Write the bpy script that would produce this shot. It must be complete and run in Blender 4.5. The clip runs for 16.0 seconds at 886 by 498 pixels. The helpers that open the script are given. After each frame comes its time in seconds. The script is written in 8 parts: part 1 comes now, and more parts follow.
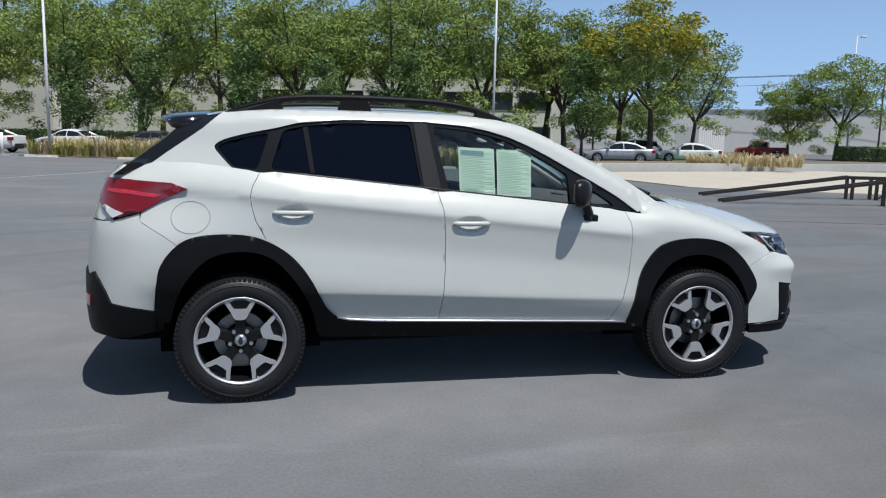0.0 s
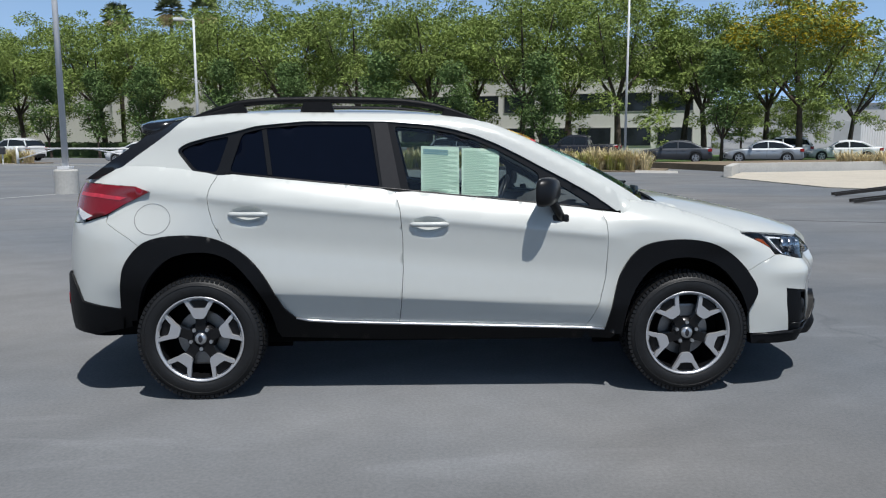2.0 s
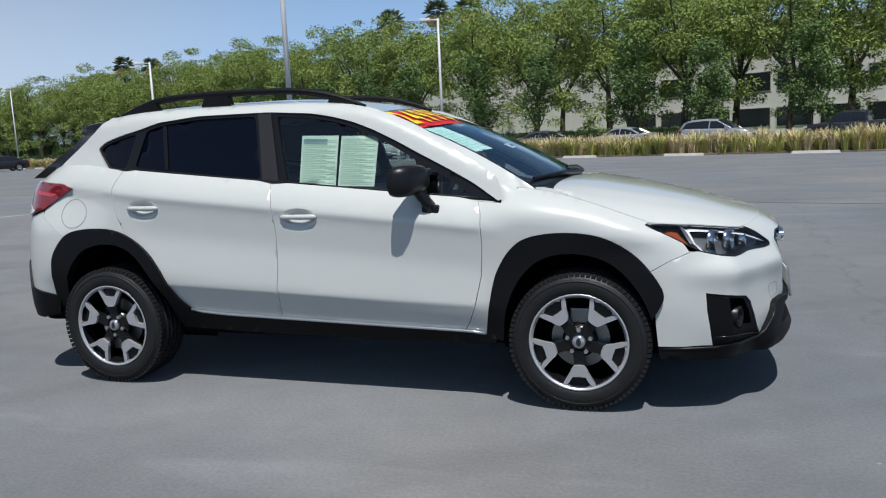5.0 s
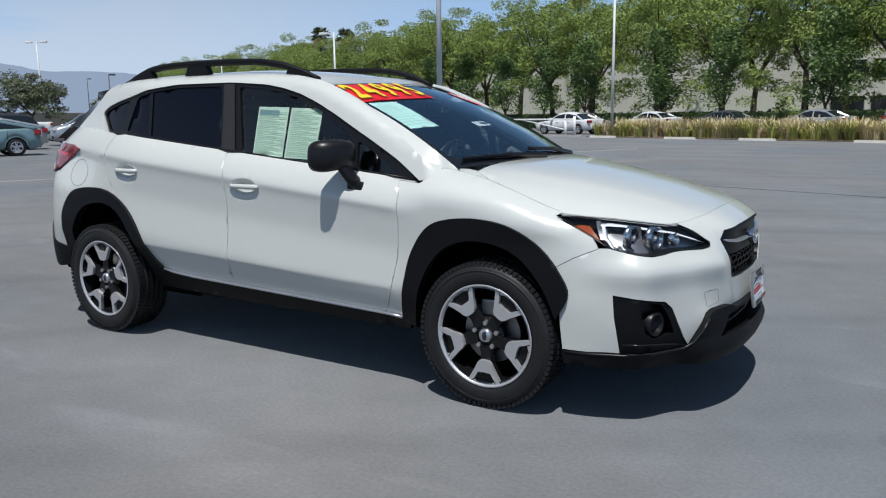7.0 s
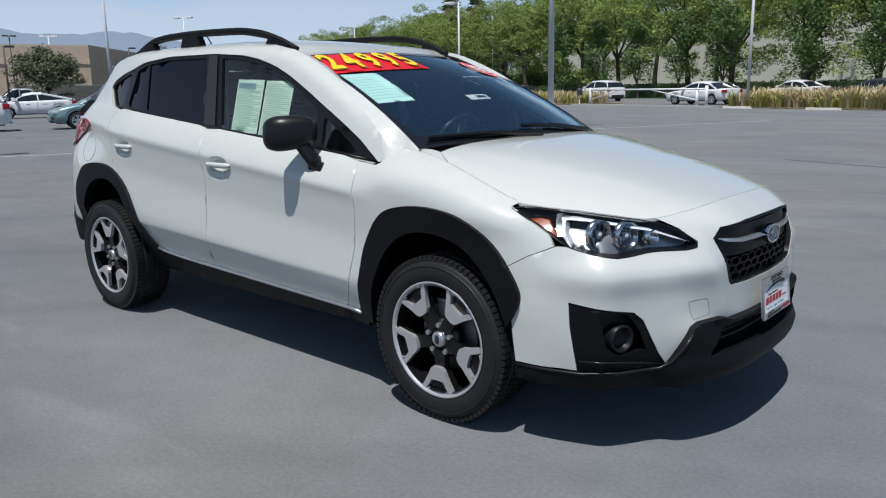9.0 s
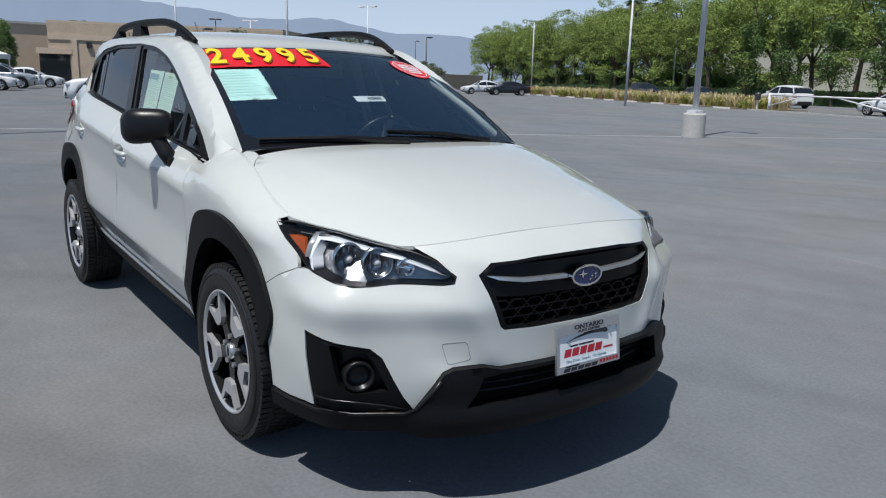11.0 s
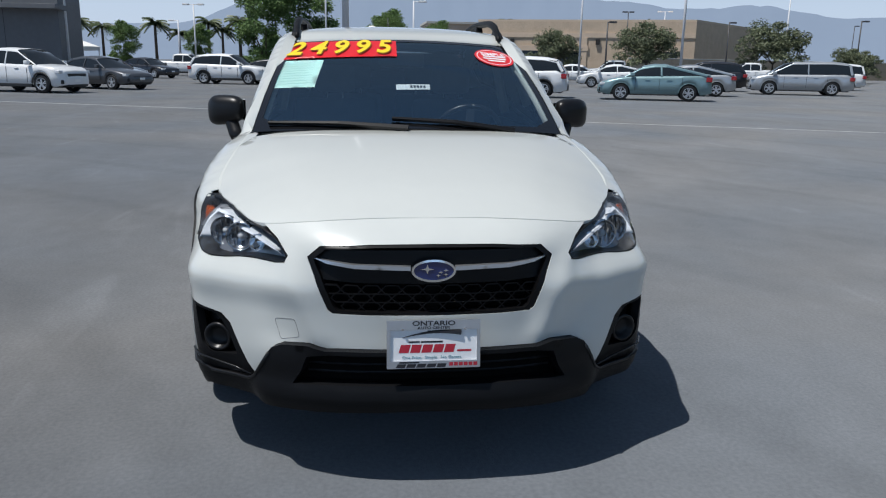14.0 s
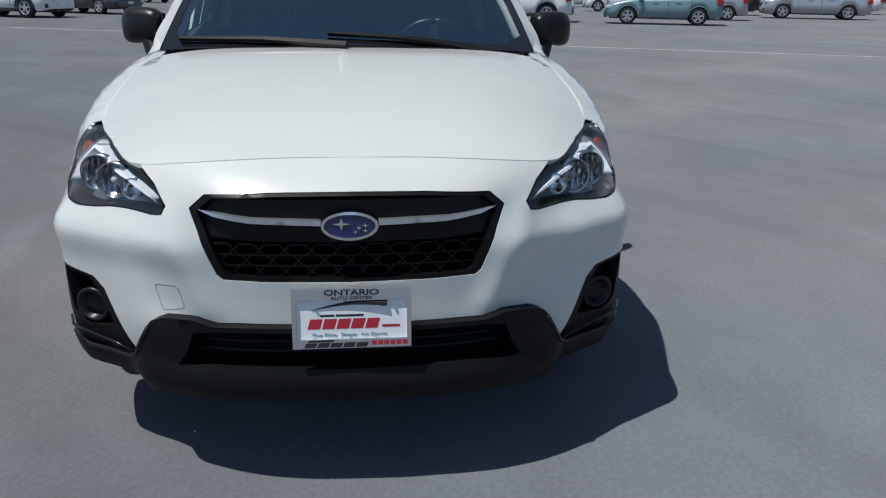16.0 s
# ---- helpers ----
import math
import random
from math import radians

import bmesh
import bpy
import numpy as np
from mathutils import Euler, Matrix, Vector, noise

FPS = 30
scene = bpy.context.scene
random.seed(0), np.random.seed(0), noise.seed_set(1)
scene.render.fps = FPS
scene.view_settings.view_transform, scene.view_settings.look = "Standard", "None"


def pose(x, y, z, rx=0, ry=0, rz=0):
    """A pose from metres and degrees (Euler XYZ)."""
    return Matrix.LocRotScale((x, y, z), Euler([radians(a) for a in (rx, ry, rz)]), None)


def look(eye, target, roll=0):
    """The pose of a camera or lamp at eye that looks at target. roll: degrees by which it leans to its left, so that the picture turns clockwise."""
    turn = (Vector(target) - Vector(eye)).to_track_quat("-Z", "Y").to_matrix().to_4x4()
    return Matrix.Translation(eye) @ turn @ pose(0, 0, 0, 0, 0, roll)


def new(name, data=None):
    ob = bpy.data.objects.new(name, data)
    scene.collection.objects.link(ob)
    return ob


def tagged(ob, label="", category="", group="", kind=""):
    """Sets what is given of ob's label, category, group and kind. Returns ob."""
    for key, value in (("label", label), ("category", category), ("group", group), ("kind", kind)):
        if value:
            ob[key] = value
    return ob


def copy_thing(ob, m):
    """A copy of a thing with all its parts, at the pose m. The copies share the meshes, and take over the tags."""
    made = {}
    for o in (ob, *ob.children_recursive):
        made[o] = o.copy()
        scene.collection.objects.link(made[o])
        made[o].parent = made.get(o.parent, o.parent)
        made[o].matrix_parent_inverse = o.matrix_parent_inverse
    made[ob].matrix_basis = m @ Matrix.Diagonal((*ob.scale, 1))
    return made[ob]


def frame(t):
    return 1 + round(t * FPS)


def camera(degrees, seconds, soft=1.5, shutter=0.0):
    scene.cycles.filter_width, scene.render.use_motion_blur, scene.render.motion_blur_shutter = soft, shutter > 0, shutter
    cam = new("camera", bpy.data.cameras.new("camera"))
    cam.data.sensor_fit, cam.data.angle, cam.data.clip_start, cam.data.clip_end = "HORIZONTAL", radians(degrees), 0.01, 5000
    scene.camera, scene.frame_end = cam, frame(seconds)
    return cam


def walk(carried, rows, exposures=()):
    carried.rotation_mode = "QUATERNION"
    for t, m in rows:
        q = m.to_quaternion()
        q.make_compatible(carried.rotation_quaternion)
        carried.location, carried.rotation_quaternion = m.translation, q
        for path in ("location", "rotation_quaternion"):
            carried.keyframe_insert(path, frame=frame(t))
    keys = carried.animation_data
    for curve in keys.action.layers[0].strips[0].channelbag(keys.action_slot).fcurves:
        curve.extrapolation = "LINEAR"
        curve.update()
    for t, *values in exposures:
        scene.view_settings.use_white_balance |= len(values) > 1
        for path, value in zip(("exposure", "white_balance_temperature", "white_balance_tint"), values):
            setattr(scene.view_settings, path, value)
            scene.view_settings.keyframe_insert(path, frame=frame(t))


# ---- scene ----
cam = camera(59.6, 16.0, 1.15)
PATH = [
    (0, (-1.225, -4.959, 1.416), (-0.767, -3.033, 1.132), 1.3),
    (0.5, (-0.977, -4.98, 1.402), (-0.592, -3.038, 1.123), 1.6),
    (1, (-0.67, -5.094, 1.392), (-0.391, -3.133, 1.121), 1.0),
    (1.5, (-0.424, -5.093, 1.392), (-0.241, -3.121, 1.119), 0.6),
    (2, (-0.21, -5.0, 1.392), (-0.12, -3.021, 1.117), -0.1),
    (2.5, (0.101, -4.994, 1.385), (0.093, -3.014, 1.101), -0.7),
    (3, (0.448, -4.935, 1.378), (0.339, -2.96, 1.082), -1.0),
    (3.5, (0.805, -4.838, 1.379), (0.582, -2.874, 1.075), -1.4),
    (4, (1.21, -4.834, 1.389), (0.867, -2.889, 1.071), -1.4),
    (4.2, (1.336, -4.763, 1.344), (0.942, -2.827, 1.035), -2.0),
    (6.3, (2.634, -4.091, 1.319), (1.732, -2.334, 1.006), -0.9),
    (6.5, (2.748, -4.025, 1.316), (1.809, -2.288, 0.996), -0.9),
    (7, (2.906, -3.817, 1.306), (1.885, -2.13, 0.967), -0.7),
    (7.5, (2.98, -3.594, 1.308), (1.887, -1.958, 0.945), -0.7),
    (8, (3.128, -3.396, 1.312), (1.968, -1.813, 0.928), -0.9),
    (8.5, (3.193, -3.213, 1.312), (1.971, -1.681, 0.913), -1.1),
    (9, (3.265, -3.051, 1.307), (1.981, -1.573, 0.9), -1.0),
    (9.5, (3.522, -2.832, 1.313), (2.174, -1.413, 0.898), -0.6),
    (10, (3.682, -2.524, 1.319), (2.267, -1.174, 0.902), 0.1),
    (10.2, (3.737, -2.384, 1.334), (2.293, -1.065, 0.916), 0.4),
    (12.3, (4.485, -1.09, 1.363), (2.685, -0.343, 0.914), 1.9),
    (12.5, (4.518, -0.97, 1.357), (2.688, -0.301, 0.905), 1.6),
    (13, (4.56, -0.67, 1.372), (2.674, -0.192, 0.91), 1.1),
    (13.5, (4.664, -0.408, 1.38), (2.746, -0.086, 0.914), 0.9),
    (14, (4.651, -0.233, 1.376), (2.718, -0.018, 0.909), 0.9),
    (14.5, (4.706, -0.176, 1.379), (2.77, -0.02, 0.899), 1.1),
    (15, (4.729, -0.17, 1.375), (2.801, -0.032, 0.862), 1.0),
    (15.5, (4.518, -0.113, 1.321), (2.609, 0.042, 0.747), 0.9),
    (16, (4.141, 0.037, 1.299), (2.257, 0.237, 0.658), 0.8),
]
walk(cam, [(t, look(eye, target, roll)) for t, eye, target, roll in PATH])

# ---- light ----
SUN_DIR = Vector((0.15, -0.40, 1.0)).normalized()
world = bpy.data.worlds.new("sky")
scene.world = world
world.use_nodes = True
wn = world.node_tree
sky = wn.nodes.new("ShaderNodeTexSky")
sky.sky_type = "NISHITA"
sky.sun_disc = False
sky.sun_elevation = math.asin(SUN_DIR.z)
sky.sun_rotation = math.atan2(SUN_DIR.x, SUN_DIR.y)
sky.air_density, sky.dust_density, sky.ozone_density = 1.0, 1.0, 2.5
wn.nodes["Background"].inputs["Strength"].default_value = 0.022
wn.links.new(sky.outputs["Color"], wn.nodes["Background"].inputs["Color"])
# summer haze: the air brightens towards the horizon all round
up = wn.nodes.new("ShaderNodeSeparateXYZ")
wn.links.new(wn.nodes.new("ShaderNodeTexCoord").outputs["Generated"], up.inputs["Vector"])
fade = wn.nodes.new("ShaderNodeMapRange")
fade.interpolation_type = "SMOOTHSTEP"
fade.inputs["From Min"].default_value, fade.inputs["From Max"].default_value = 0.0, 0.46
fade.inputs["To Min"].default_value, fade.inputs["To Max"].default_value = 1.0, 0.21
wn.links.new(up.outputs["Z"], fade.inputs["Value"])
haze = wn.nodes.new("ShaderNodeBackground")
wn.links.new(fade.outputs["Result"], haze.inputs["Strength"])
# thin white cloud and murk over the mountains to the west, clear blue elsewhere
stretch = wn.nodes.new("ShaderNodeMapping")
stretch.inputs["Scale"].default_value = (2.2, 2.2, 9.0)
wn.links.new(up.inputs["Vector"].links[0].from_socket, stretch.inputs["Vector"])
wisp = wn.nodes.new("ShaderNodeTexNoise")
wisp.inputs["Scale"].default_value, wisp.inputs["Detail"].default_value, wisp.inputs["Distortion"].default_value = 1.3, 7, 0.6
wn.links.new(stretch.outputs["Vector"], wisp.inputs["Vector"])
veil = wn.nodes.new("ShaderNodeMapRange")
veil.interpolation_type = "SMOOTHSTEP"
veil.inputs["From Min"].default_value, veil.inputs["From Max"].default_value = 0.20, 0.45
wn.links.new(wisp.outputs["Fac"], veil.inputs["Value"])
west = wn.nodes.new("ShaderNodeMapRange")
west.interpolation_type = "SMOOTHSTEP"
west.inputs["From Min"].default_value, west.inputs["From Max"].default_value = -0.35, -0.80
west.inputs["To Min"].default_value, west.inputs["To Max"].default_value = 0.0, 0.85
wn.links.new(up.outputs["X"], west.inputs["Value"])
cloud = wn.nodes.new("ShaderNodeMath")
cloud.operation = "MULTIPLY"
wn.links.new(veil.outputs["Result"], cloud.inputs[0])
wn.links.new(west.outputs["Result"], cloud.inputs[1])
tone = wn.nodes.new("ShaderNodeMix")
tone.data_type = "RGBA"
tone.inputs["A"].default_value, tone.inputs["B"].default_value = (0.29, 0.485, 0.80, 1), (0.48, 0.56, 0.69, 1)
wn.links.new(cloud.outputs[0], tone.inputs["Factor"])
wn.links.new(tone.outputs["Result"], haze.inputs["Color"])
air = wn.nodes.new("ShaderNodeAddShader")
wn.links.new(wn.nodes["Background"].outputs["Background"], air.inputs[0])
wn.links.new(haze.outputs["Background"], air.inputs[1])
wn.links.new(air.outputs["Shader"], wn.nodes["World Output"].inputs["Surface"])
sun = new("sun", bpy.data.lights.new("sun", "SUN"))
sun.data.energy, sun.data.angle, sun.data.color = 4.4, radians(0.53), (1.0, 0.985, 0.96)
sun.rotation_mode = "QUATERNION"
sun.rotation_quaternion = SUN_DIR.to_track_quat("Z", "Y")
scene.view_settings.exposure = 0.0


# ---- materials ----
def mat(name, color, rough=0.6, metal=0.0, vary=0.12, scale=6.0, bump=0.0, bscale=60.0, coat=0.0, spec=0.5, island=0.0, each=0.0):
    """A procedural surface: base colour with grain at two sizes, optional relief."""
    m = bpy.data.materials.new(name)
    m.use_nodes = True
    nt = m.node_tree
    n, l = nt.nodes, nt.links
    b = n["Principled BSDF"]
    b.inputs["Roughness"].default_value = rough
    b.inputs["Metallic"].default_value = metal
    b.inputs["Coat Weight"].default_value = coat
    b.inputs["Coat Roughness"].default_value = 0.03
    b.inputs["Specular IOR Level"].default_value = spec
    geo = n.new("ShaderNodeTexCoord")
    big = n.new("ShaderNodeTexNoise")
    big.inputs["Scale"].default_value = scale
    big.inputs["Detail"].default_value = 6
    small = n.new("ShaderNodeTexNoise")
    small.inputs["Scale"].default_value = scale * 9
    small.inputs["Detail"].default_value = 3
    for t in (big, small):
        l.new(geo.outputs["Object"], t.inputs["Vector"])
    both = n.new("ShaderNodeMath")
    both.operation = "ADD"
    l.new(big.outputs["Fac"], both.inputs[0])
    l.new(small.outputs["Fac"], both.inputs[1])
    last = both.outputs[0]
    if island or each:
        if island:
            r = n.new("ShaderNodeNewGeometry").outputs["Random Per Island"]
        else:
            r = n.new("ShaderNodeObjectInfo").outputs["Random"]
        k = n.new("ShaderNodeMath")
        k.operation = "MULTIPLY_ADD"
        l.new(r, k.inputs[0])
        k.inputs[1].default_value = 2 * (island or each)
        l.new(last, k.inputs[2])
        k2 = n.new("ShaderNodeMath")
        k2.operation = "SUBTRACT"
        l.new(k.outputs[0], k2.inputs[0])
        k2.inputs[1].default_value = island or each
        last = k2.outputs[0]
    ramp = n.new("ShaderNodeMapRange")
    ramp.inputs["From Min"].default_value, ramp.inputs["From Max"].default_value = 0.6, 1.4
    ramp.inputs["To Min"].default_value, ramp.inputs["To Max"].default_value = 1 - vary, 1 + vary
    ramp.clamp = False
    l.new(last, ramp.inputs["Value"])
    mul = n.new("ShaderNodeVectorMath")
    mul.operation = "SCALE"
    mul.inputs[0].default_value = color[:3]
    l.new(ramp.outputs["Result"], mul.inputs["Scale"])
    l.new(mul.outputs["Vector"], b.inputs["Base Color"])
    if bump:
        fine = n.new("ShaderNodeTexNoise")
        fine.inputs["Scale"].default_value = bscale
        fine.inputs["Detail"].default_value = 4
        l.new(geo.outputs["Object"], fine.inputs["Vector"])
        bp = n.new("ShaderNodeBump")
        bp.inputs["Strength"].default_value = bump
        bp.inputs["Distance"].default_value = 0.01
        l.new(fine.outputs["Fac"], bp.inputs["Height"])
        l.new(bp.outputs["Normal"], b.inputs["Normal"])
    return m


def glass(name, tint=(1, 1, 1), rough=0.0, ior=1.45, sheen=(1, 1, 1)):
    """Clear or tinted window glass: a thin pane that lets light through and mirrors at a slant."""
    m = bpy.data.materials.new(name)
    m.use_nodes = True
    n, l = m.node_tree.nodes, m.node_tree.links
    for x in list(n):
        n.remove(x)
    out = n.new("ShaderNodeOutputMaterial")
    clear = n.new("ShaderNodeBsdfTransparent")
    clear.inputs["Color"].default_value = (*tint, 1)
    gloss = n.new("ShaderNodeBsdfGlossy")
    gloss.inputs["Roughness"].default_value = rough
    gloss.inputs["Color"].default_value = (*sheen, 1)
    fr = n.new("ShaderNodeFresnel")
    fr.inputs["IOR"].default_value = ior
    mix = n.new("ShaderNodeMixShader")
    l.new(fr.outputs["Fac"], mix.inputs["Fac"])
    l.new(clear.outputs["BSDF"], mix.inputs[1])
    l.new(gloss.outputs["BSDF"], mix.inputs[2])
    l.new(mix.outputs["Shader"], out.inputs["Surface"])
    return m


def asphalt_material():
    m = mat("sealed_asphalt", (0.159, 0.1665, 0.176), 0.85, vary=0.10, scale=0.5, bump=0.22, bscale=140, spec=0.2)
    n, l = m.node_tree.nodes, m.node_tree.links
    b = n["Principled BSDF"]
    b.inputs["Diffuse Roughness"].default_value = 1.0
    geo = n["Texture Coordinate"]
    old = b.inputs["Base Color"].links[0].from_socket
    # sweeping pale scuffs and dark tyre stains, stretched
    mp = n.new("ShaderNodeMapping")
    mp.inputs["Scale"].default_value = (0.3, 0.55, 1)
    mp.inputs["Rotation"].default_value = (0, 0, 0.35)
    l.new(geo.outputs["Object"], mp.inputs["Vector"])
    st = n.new("ShaderNodeTexNoise")
    st.inputs["Scale"].default_value, st.inputs["Detail"].default_value, st.inputs["Distortion"].default_value = 1.2, 9, 0.8
    l.new(mp.outputs["Vector"], st.inputs["Vector"])
    r = n.new("ShaderNodeMapRange")
    r.inputs["From Min"].default_value, r.inputs["From Max"].default_value = 0.35, 0.75
    r.inputs["To Min"].default_value, r.inputs["To Max"].default_value = 0.90, 1.13
    l.new(st.outputs["Fac"], r.inputs["Value"])
    grit = n.new("ShaderNodeTexNoise")
    grit.inputs["Scale"].default_value, grit.inputs["Detail"].default_value = 55, 2
    l.new(geo.outputs["Object"], grit.inputs["Vector"])
    g = n.new("ShaderNodeMapRange")
    g.inputs["From Min"].default_value, g.inputs["From Max"].default_value = 0.3, 0.7
    g.inputs["To Min"].default_value, g.inputs["To Max"].default_value = 0.90, 1.10
    l.new(grit.outputs["Fac"], g.inputs["Value"])
    k = n.new("ShaderNodeMath")
    k.operation = "MULTIPLY"
    l.new(r.outputs["Result"], k.inputs[0])
    l.new(g.outputs["Result"], k.inputs[1])
    # hairline cracks
    vor = n.new("ShaderNodeTexVoronoi")
    vor.feature = "DISTANCE_TO_EDGE"
    vor.inputs["Scale"].default_value = 0.06
    wob = n.new("ShaderNodeTexNoise")
    wob.inputs["Scale"].default_value, wob.inputs["Detail"].default_value = 1.4, 5
    l.new(geo.outputs["Object"], wob.inputs["Vector"])
    add = n.new("ShaderNodeVectorMath")
    add.operation = "MULTIPLY_ADD"
    l.new(wob.outputs["Color"], add.inputs[0])
    add.inputs[1].default_value = (1.1, 1.1, 0)
    l.new(geo.outputs["Object"], add.inputs[2])
    l.new(add.outputs["Vector"], vor.inputs["Vector"])
    c = n.new("ShaderNodeMapRange")
    c.inputs["From Min"].default_value, c.inputs["From Max"].default_value = 0.0, 0.0022
    c.inputs["To Min"].default_value, c.inputs["To Max"].default_value = 0.86, 1.0
    l.new(vor.outputs["Distance"], c.inputs["Value"])
    k2 = n.new("ShaderNodeMath")
    k2.operation = "MULTIPLY"
    l.new(k.outputs[0], k2.inputs[0])
    l.new(c.outputs["Result"], k2.inputs[1])
    # pale grit and chalky scuffs
    pts = n.new("ShaderNodeTexVoronoi")
    pts.inputs["Scale"].default_value = 1.7
    l.new(geo.outputs["Object"], pts.inputs["Vector"])
    dot = n.new("ShaderNodeMapRange")
    dot.inputs["From Min"].default_value, dot.inputs["From Max"].default_value = 0.010, 0.018
    dot.inputs["To Min"].default_value, dot.inputs["To Max"].default_value = 1.6, 1.0
    l.new(pts.outputs["Distance"], dot.inputs["Value"])
    mp2 = n.new("ShaderNodeMapping")
    mp2.inputs["Scale"].default_value = (0.5, 2.2, 1)
    mp2.inputs["Rotation"].default_value = (0, 0, -0.6)
    l.new(geo.outputs["Object"], mp2.inputs["Vector"])
    sf = n.new("ShaderNodeTexNoise")
    sf.inputs["Scale"].default_value, sf.inputs["Detail"].default_value, sf.inputs["Distortion"].default_value = 0.9, 8, 1.6
    l.new(mp2.outputs["Vector"], sf.inputs["Vector"])
    scuff = n.new("ShaderNodeMapRange")
    scuff.inputs["From Min"].default_value, scuff.inputs["From Max"].default_value = 0.62, 0.74
    scuff.inputs["To Min"].default_value, scuff.inputs["To Max"].default_value = 1.0, 1.16
    l.new(sf.outputs["Fac"], scuff.inputs["Value"])
    for extra in (dot, scuff):
        k3 = n.new("ShaderNodeMath")
        k3.operation = "MULTIPLY"
        l.new(k2.outputs[0], k3.inputs[0])
        l.new(extra.outputs["Result"], k3.inputs[1])
        k2 = k3
    # dusty warm patches between bluer sealed ones
    dust = n.new("ShaderNodeTexNoise")
    dust.inputs["Scale"].default_value, dust.inputs["Detail"].default_value, dust.inputs["Distortion"].default_value = 0.22, 5, 0.5
    l.new(geo.outputs["Object"], dust.inputs["Vector"])
    tone = n.new("ShaderNodeValToRGB")
    tone.color_ramp.elements[0].position, tone.color_ramp.elements[0].color = 0.36, (0.93, 0.965, 1.0, 1)
    tone.color_ramp.elements[1].position, tone.color_ramp.elements[1].color = 0.66, (1.11, 1.06, 1.0, 1)
    l.new(dust.outputs["Fac"], tone.inputs["Fac"])
    dusty = n.new("ShaderNodeVectorMath")
    dusty.operation = "MULTIPLY"
    l.new(old, dusty.inputs[0])
    l.new(tone.outputs["Color"], dusty.inputs[1])
    # faint dark tyre arcs
    mp3 = n.new("ShaderNodeMapping")
    mp3.inputs["Location"].default_value = (-9.0, 14.0, 0)
    l.new(geo.outputs["Object"], mp3.inputs["Vector"])
    arcs = n.new("ShaderNodeTexWave")
    arcs.wave_type, arcs.rings_direction, arcs.wave_profile = "RINGS", "Z", "SIN"
    arcs.inputs["Scale"].default_value, arcs.inputs["Distortion"].default_value, arcs.inputs["Detail"].default_value, arcs.inputs["Detail Scale"].default_value = 0.16, 3.0, 3, 0.35
    l.new(mp3.outputs["Vector"], arcs.inputs["Vector"])
    tyre = n.new("ShaderNodeMapRange")
    tyre.inputs["From Min"].default_value, tyre.inputs["From Max"].default_value = 0.93, 1.0
    tyre.inputs["To Min"].default_value, tyre.inputs["To Max"].default_value = 1.0, 0.92
    l.new(arcs.outputs["Fac"], tyre.inputs["Value"])
    k4 = n.new("ShaderNodeMath")
    k4.operation = "MULTIPLY"
    l.new(k2.outputs[0], k4.inputs[0])
    l.new(tyre.outputs["Result"], k4.inputs[1])
    k2 = k4
    sc = n.new("ShaderNodeVectorMath")
    sc.operation = "SCALE"
    l.new(dusty.outputs["Vector"], sc.inputs[0])
    l.new(k2.outputs[0], sc.inputs["Scale"])
    l.new(sc.outputs["Vector"], b.inputs["Base Color"])
    return m


M_ASPHALT = asphalt_material()
M_ROAD = mat("road_asphalt", (0.17, 0.17, 0.17), 0.85, vary=0.15, scale=0.3)
M_LINE = mat("worn_white_line_paint", (0.38, 0.38, 0.37), 0.8, vary=0.35, scale=3)
M_CONC = mat("pale_concrete", (0.50, 0.49, 0.46), 0.85, vary=0.12, scale=1.5, bump=0.2, bscale=50)
M_APRON = mat("tan_concrete", (0.50, 0.455, 0.38), 0.85, vary=0.12, scale=0.6)
M_STOP = mat("concrete_stop", (0.62, 0.59, 0.54), 0.85, vary=0.15, scale=3)
M_WPAINT = mat("white_paint", (0.78, 0.78, 0.77), 0.5, vary=0.06, scale=3)
M_POLE = mat("pale_painted_steel", (0.62, 0.63, 0.65), 0.45, vary=0.06, scale=3)
M_DPOLE = mat("dark_painted_steel", (0.05, 0.05, 0.055), 0.5, vary=0.1, scale=3)
M_SOIL = mat("dry_soil", (0.20, 0.155, 0.105), 0.95, vary=0.3, scale=1.2)
M_LAWN = mat("lawn", (0.07, 0.13, 0.03), 0.95, vary=0.35, scale=3)
M_BARK = mat("bark", (0.085, 0.065, 0.05), 0.95, vary=0.35, scale=5, bump=0.6, bscale=12)
M_LEAF = [
    mat("leaf_broad", (0.212, 0.278, 0.072), 0.6, spec=0.2, vary=0.38, scale=0.35, island=0.32),
    mat("leaf_oval", (0.120, 0.190, 0.062), 0.6, spec=0.2, vary=0.35, scale=0.4, island=0.30),
    mat("leaf_yellow", (0.42, 0.33, 0.02), 0.55, spec=0.2, vary=0.4, scale=0.6, island=0.35),
    mat("leaf_palm", (0.075, 0.10, 0.04), 0.5, vary=0.3, scale=0.5, island=0.25),
    mat("leaf_grey", (0.12, 0.14, 0.075), 0.6, vary=0.35, scale=0.4, island=0.3),
]
M_GRASS = mat("dry_fountain_grass", (0.58, 0.49, 0.29), 0.8, vary=0.35, scale=0.7, island=0.35)
M_GRASSG = mat("green_grass_blades", (0.36, 0.36, 0.10), 0.75, vary=0.35, scale=0.9, island=0.35)
M_HEDGE = mat("hedge_leaf", (0.05, 0.085, 0.022), 0.6, vary=0.35, scale=1.5, island=0.3)
M_BWHITE = mat("white_render_wall", (0.70, 0.69, 0.66), 0.85, vary=0.06, scale=0.3)
M_BGLASS = mat("dark_window_glass", (0.02, 0.025, 0.03), 0.08, vary=0.2, scale=0.4)
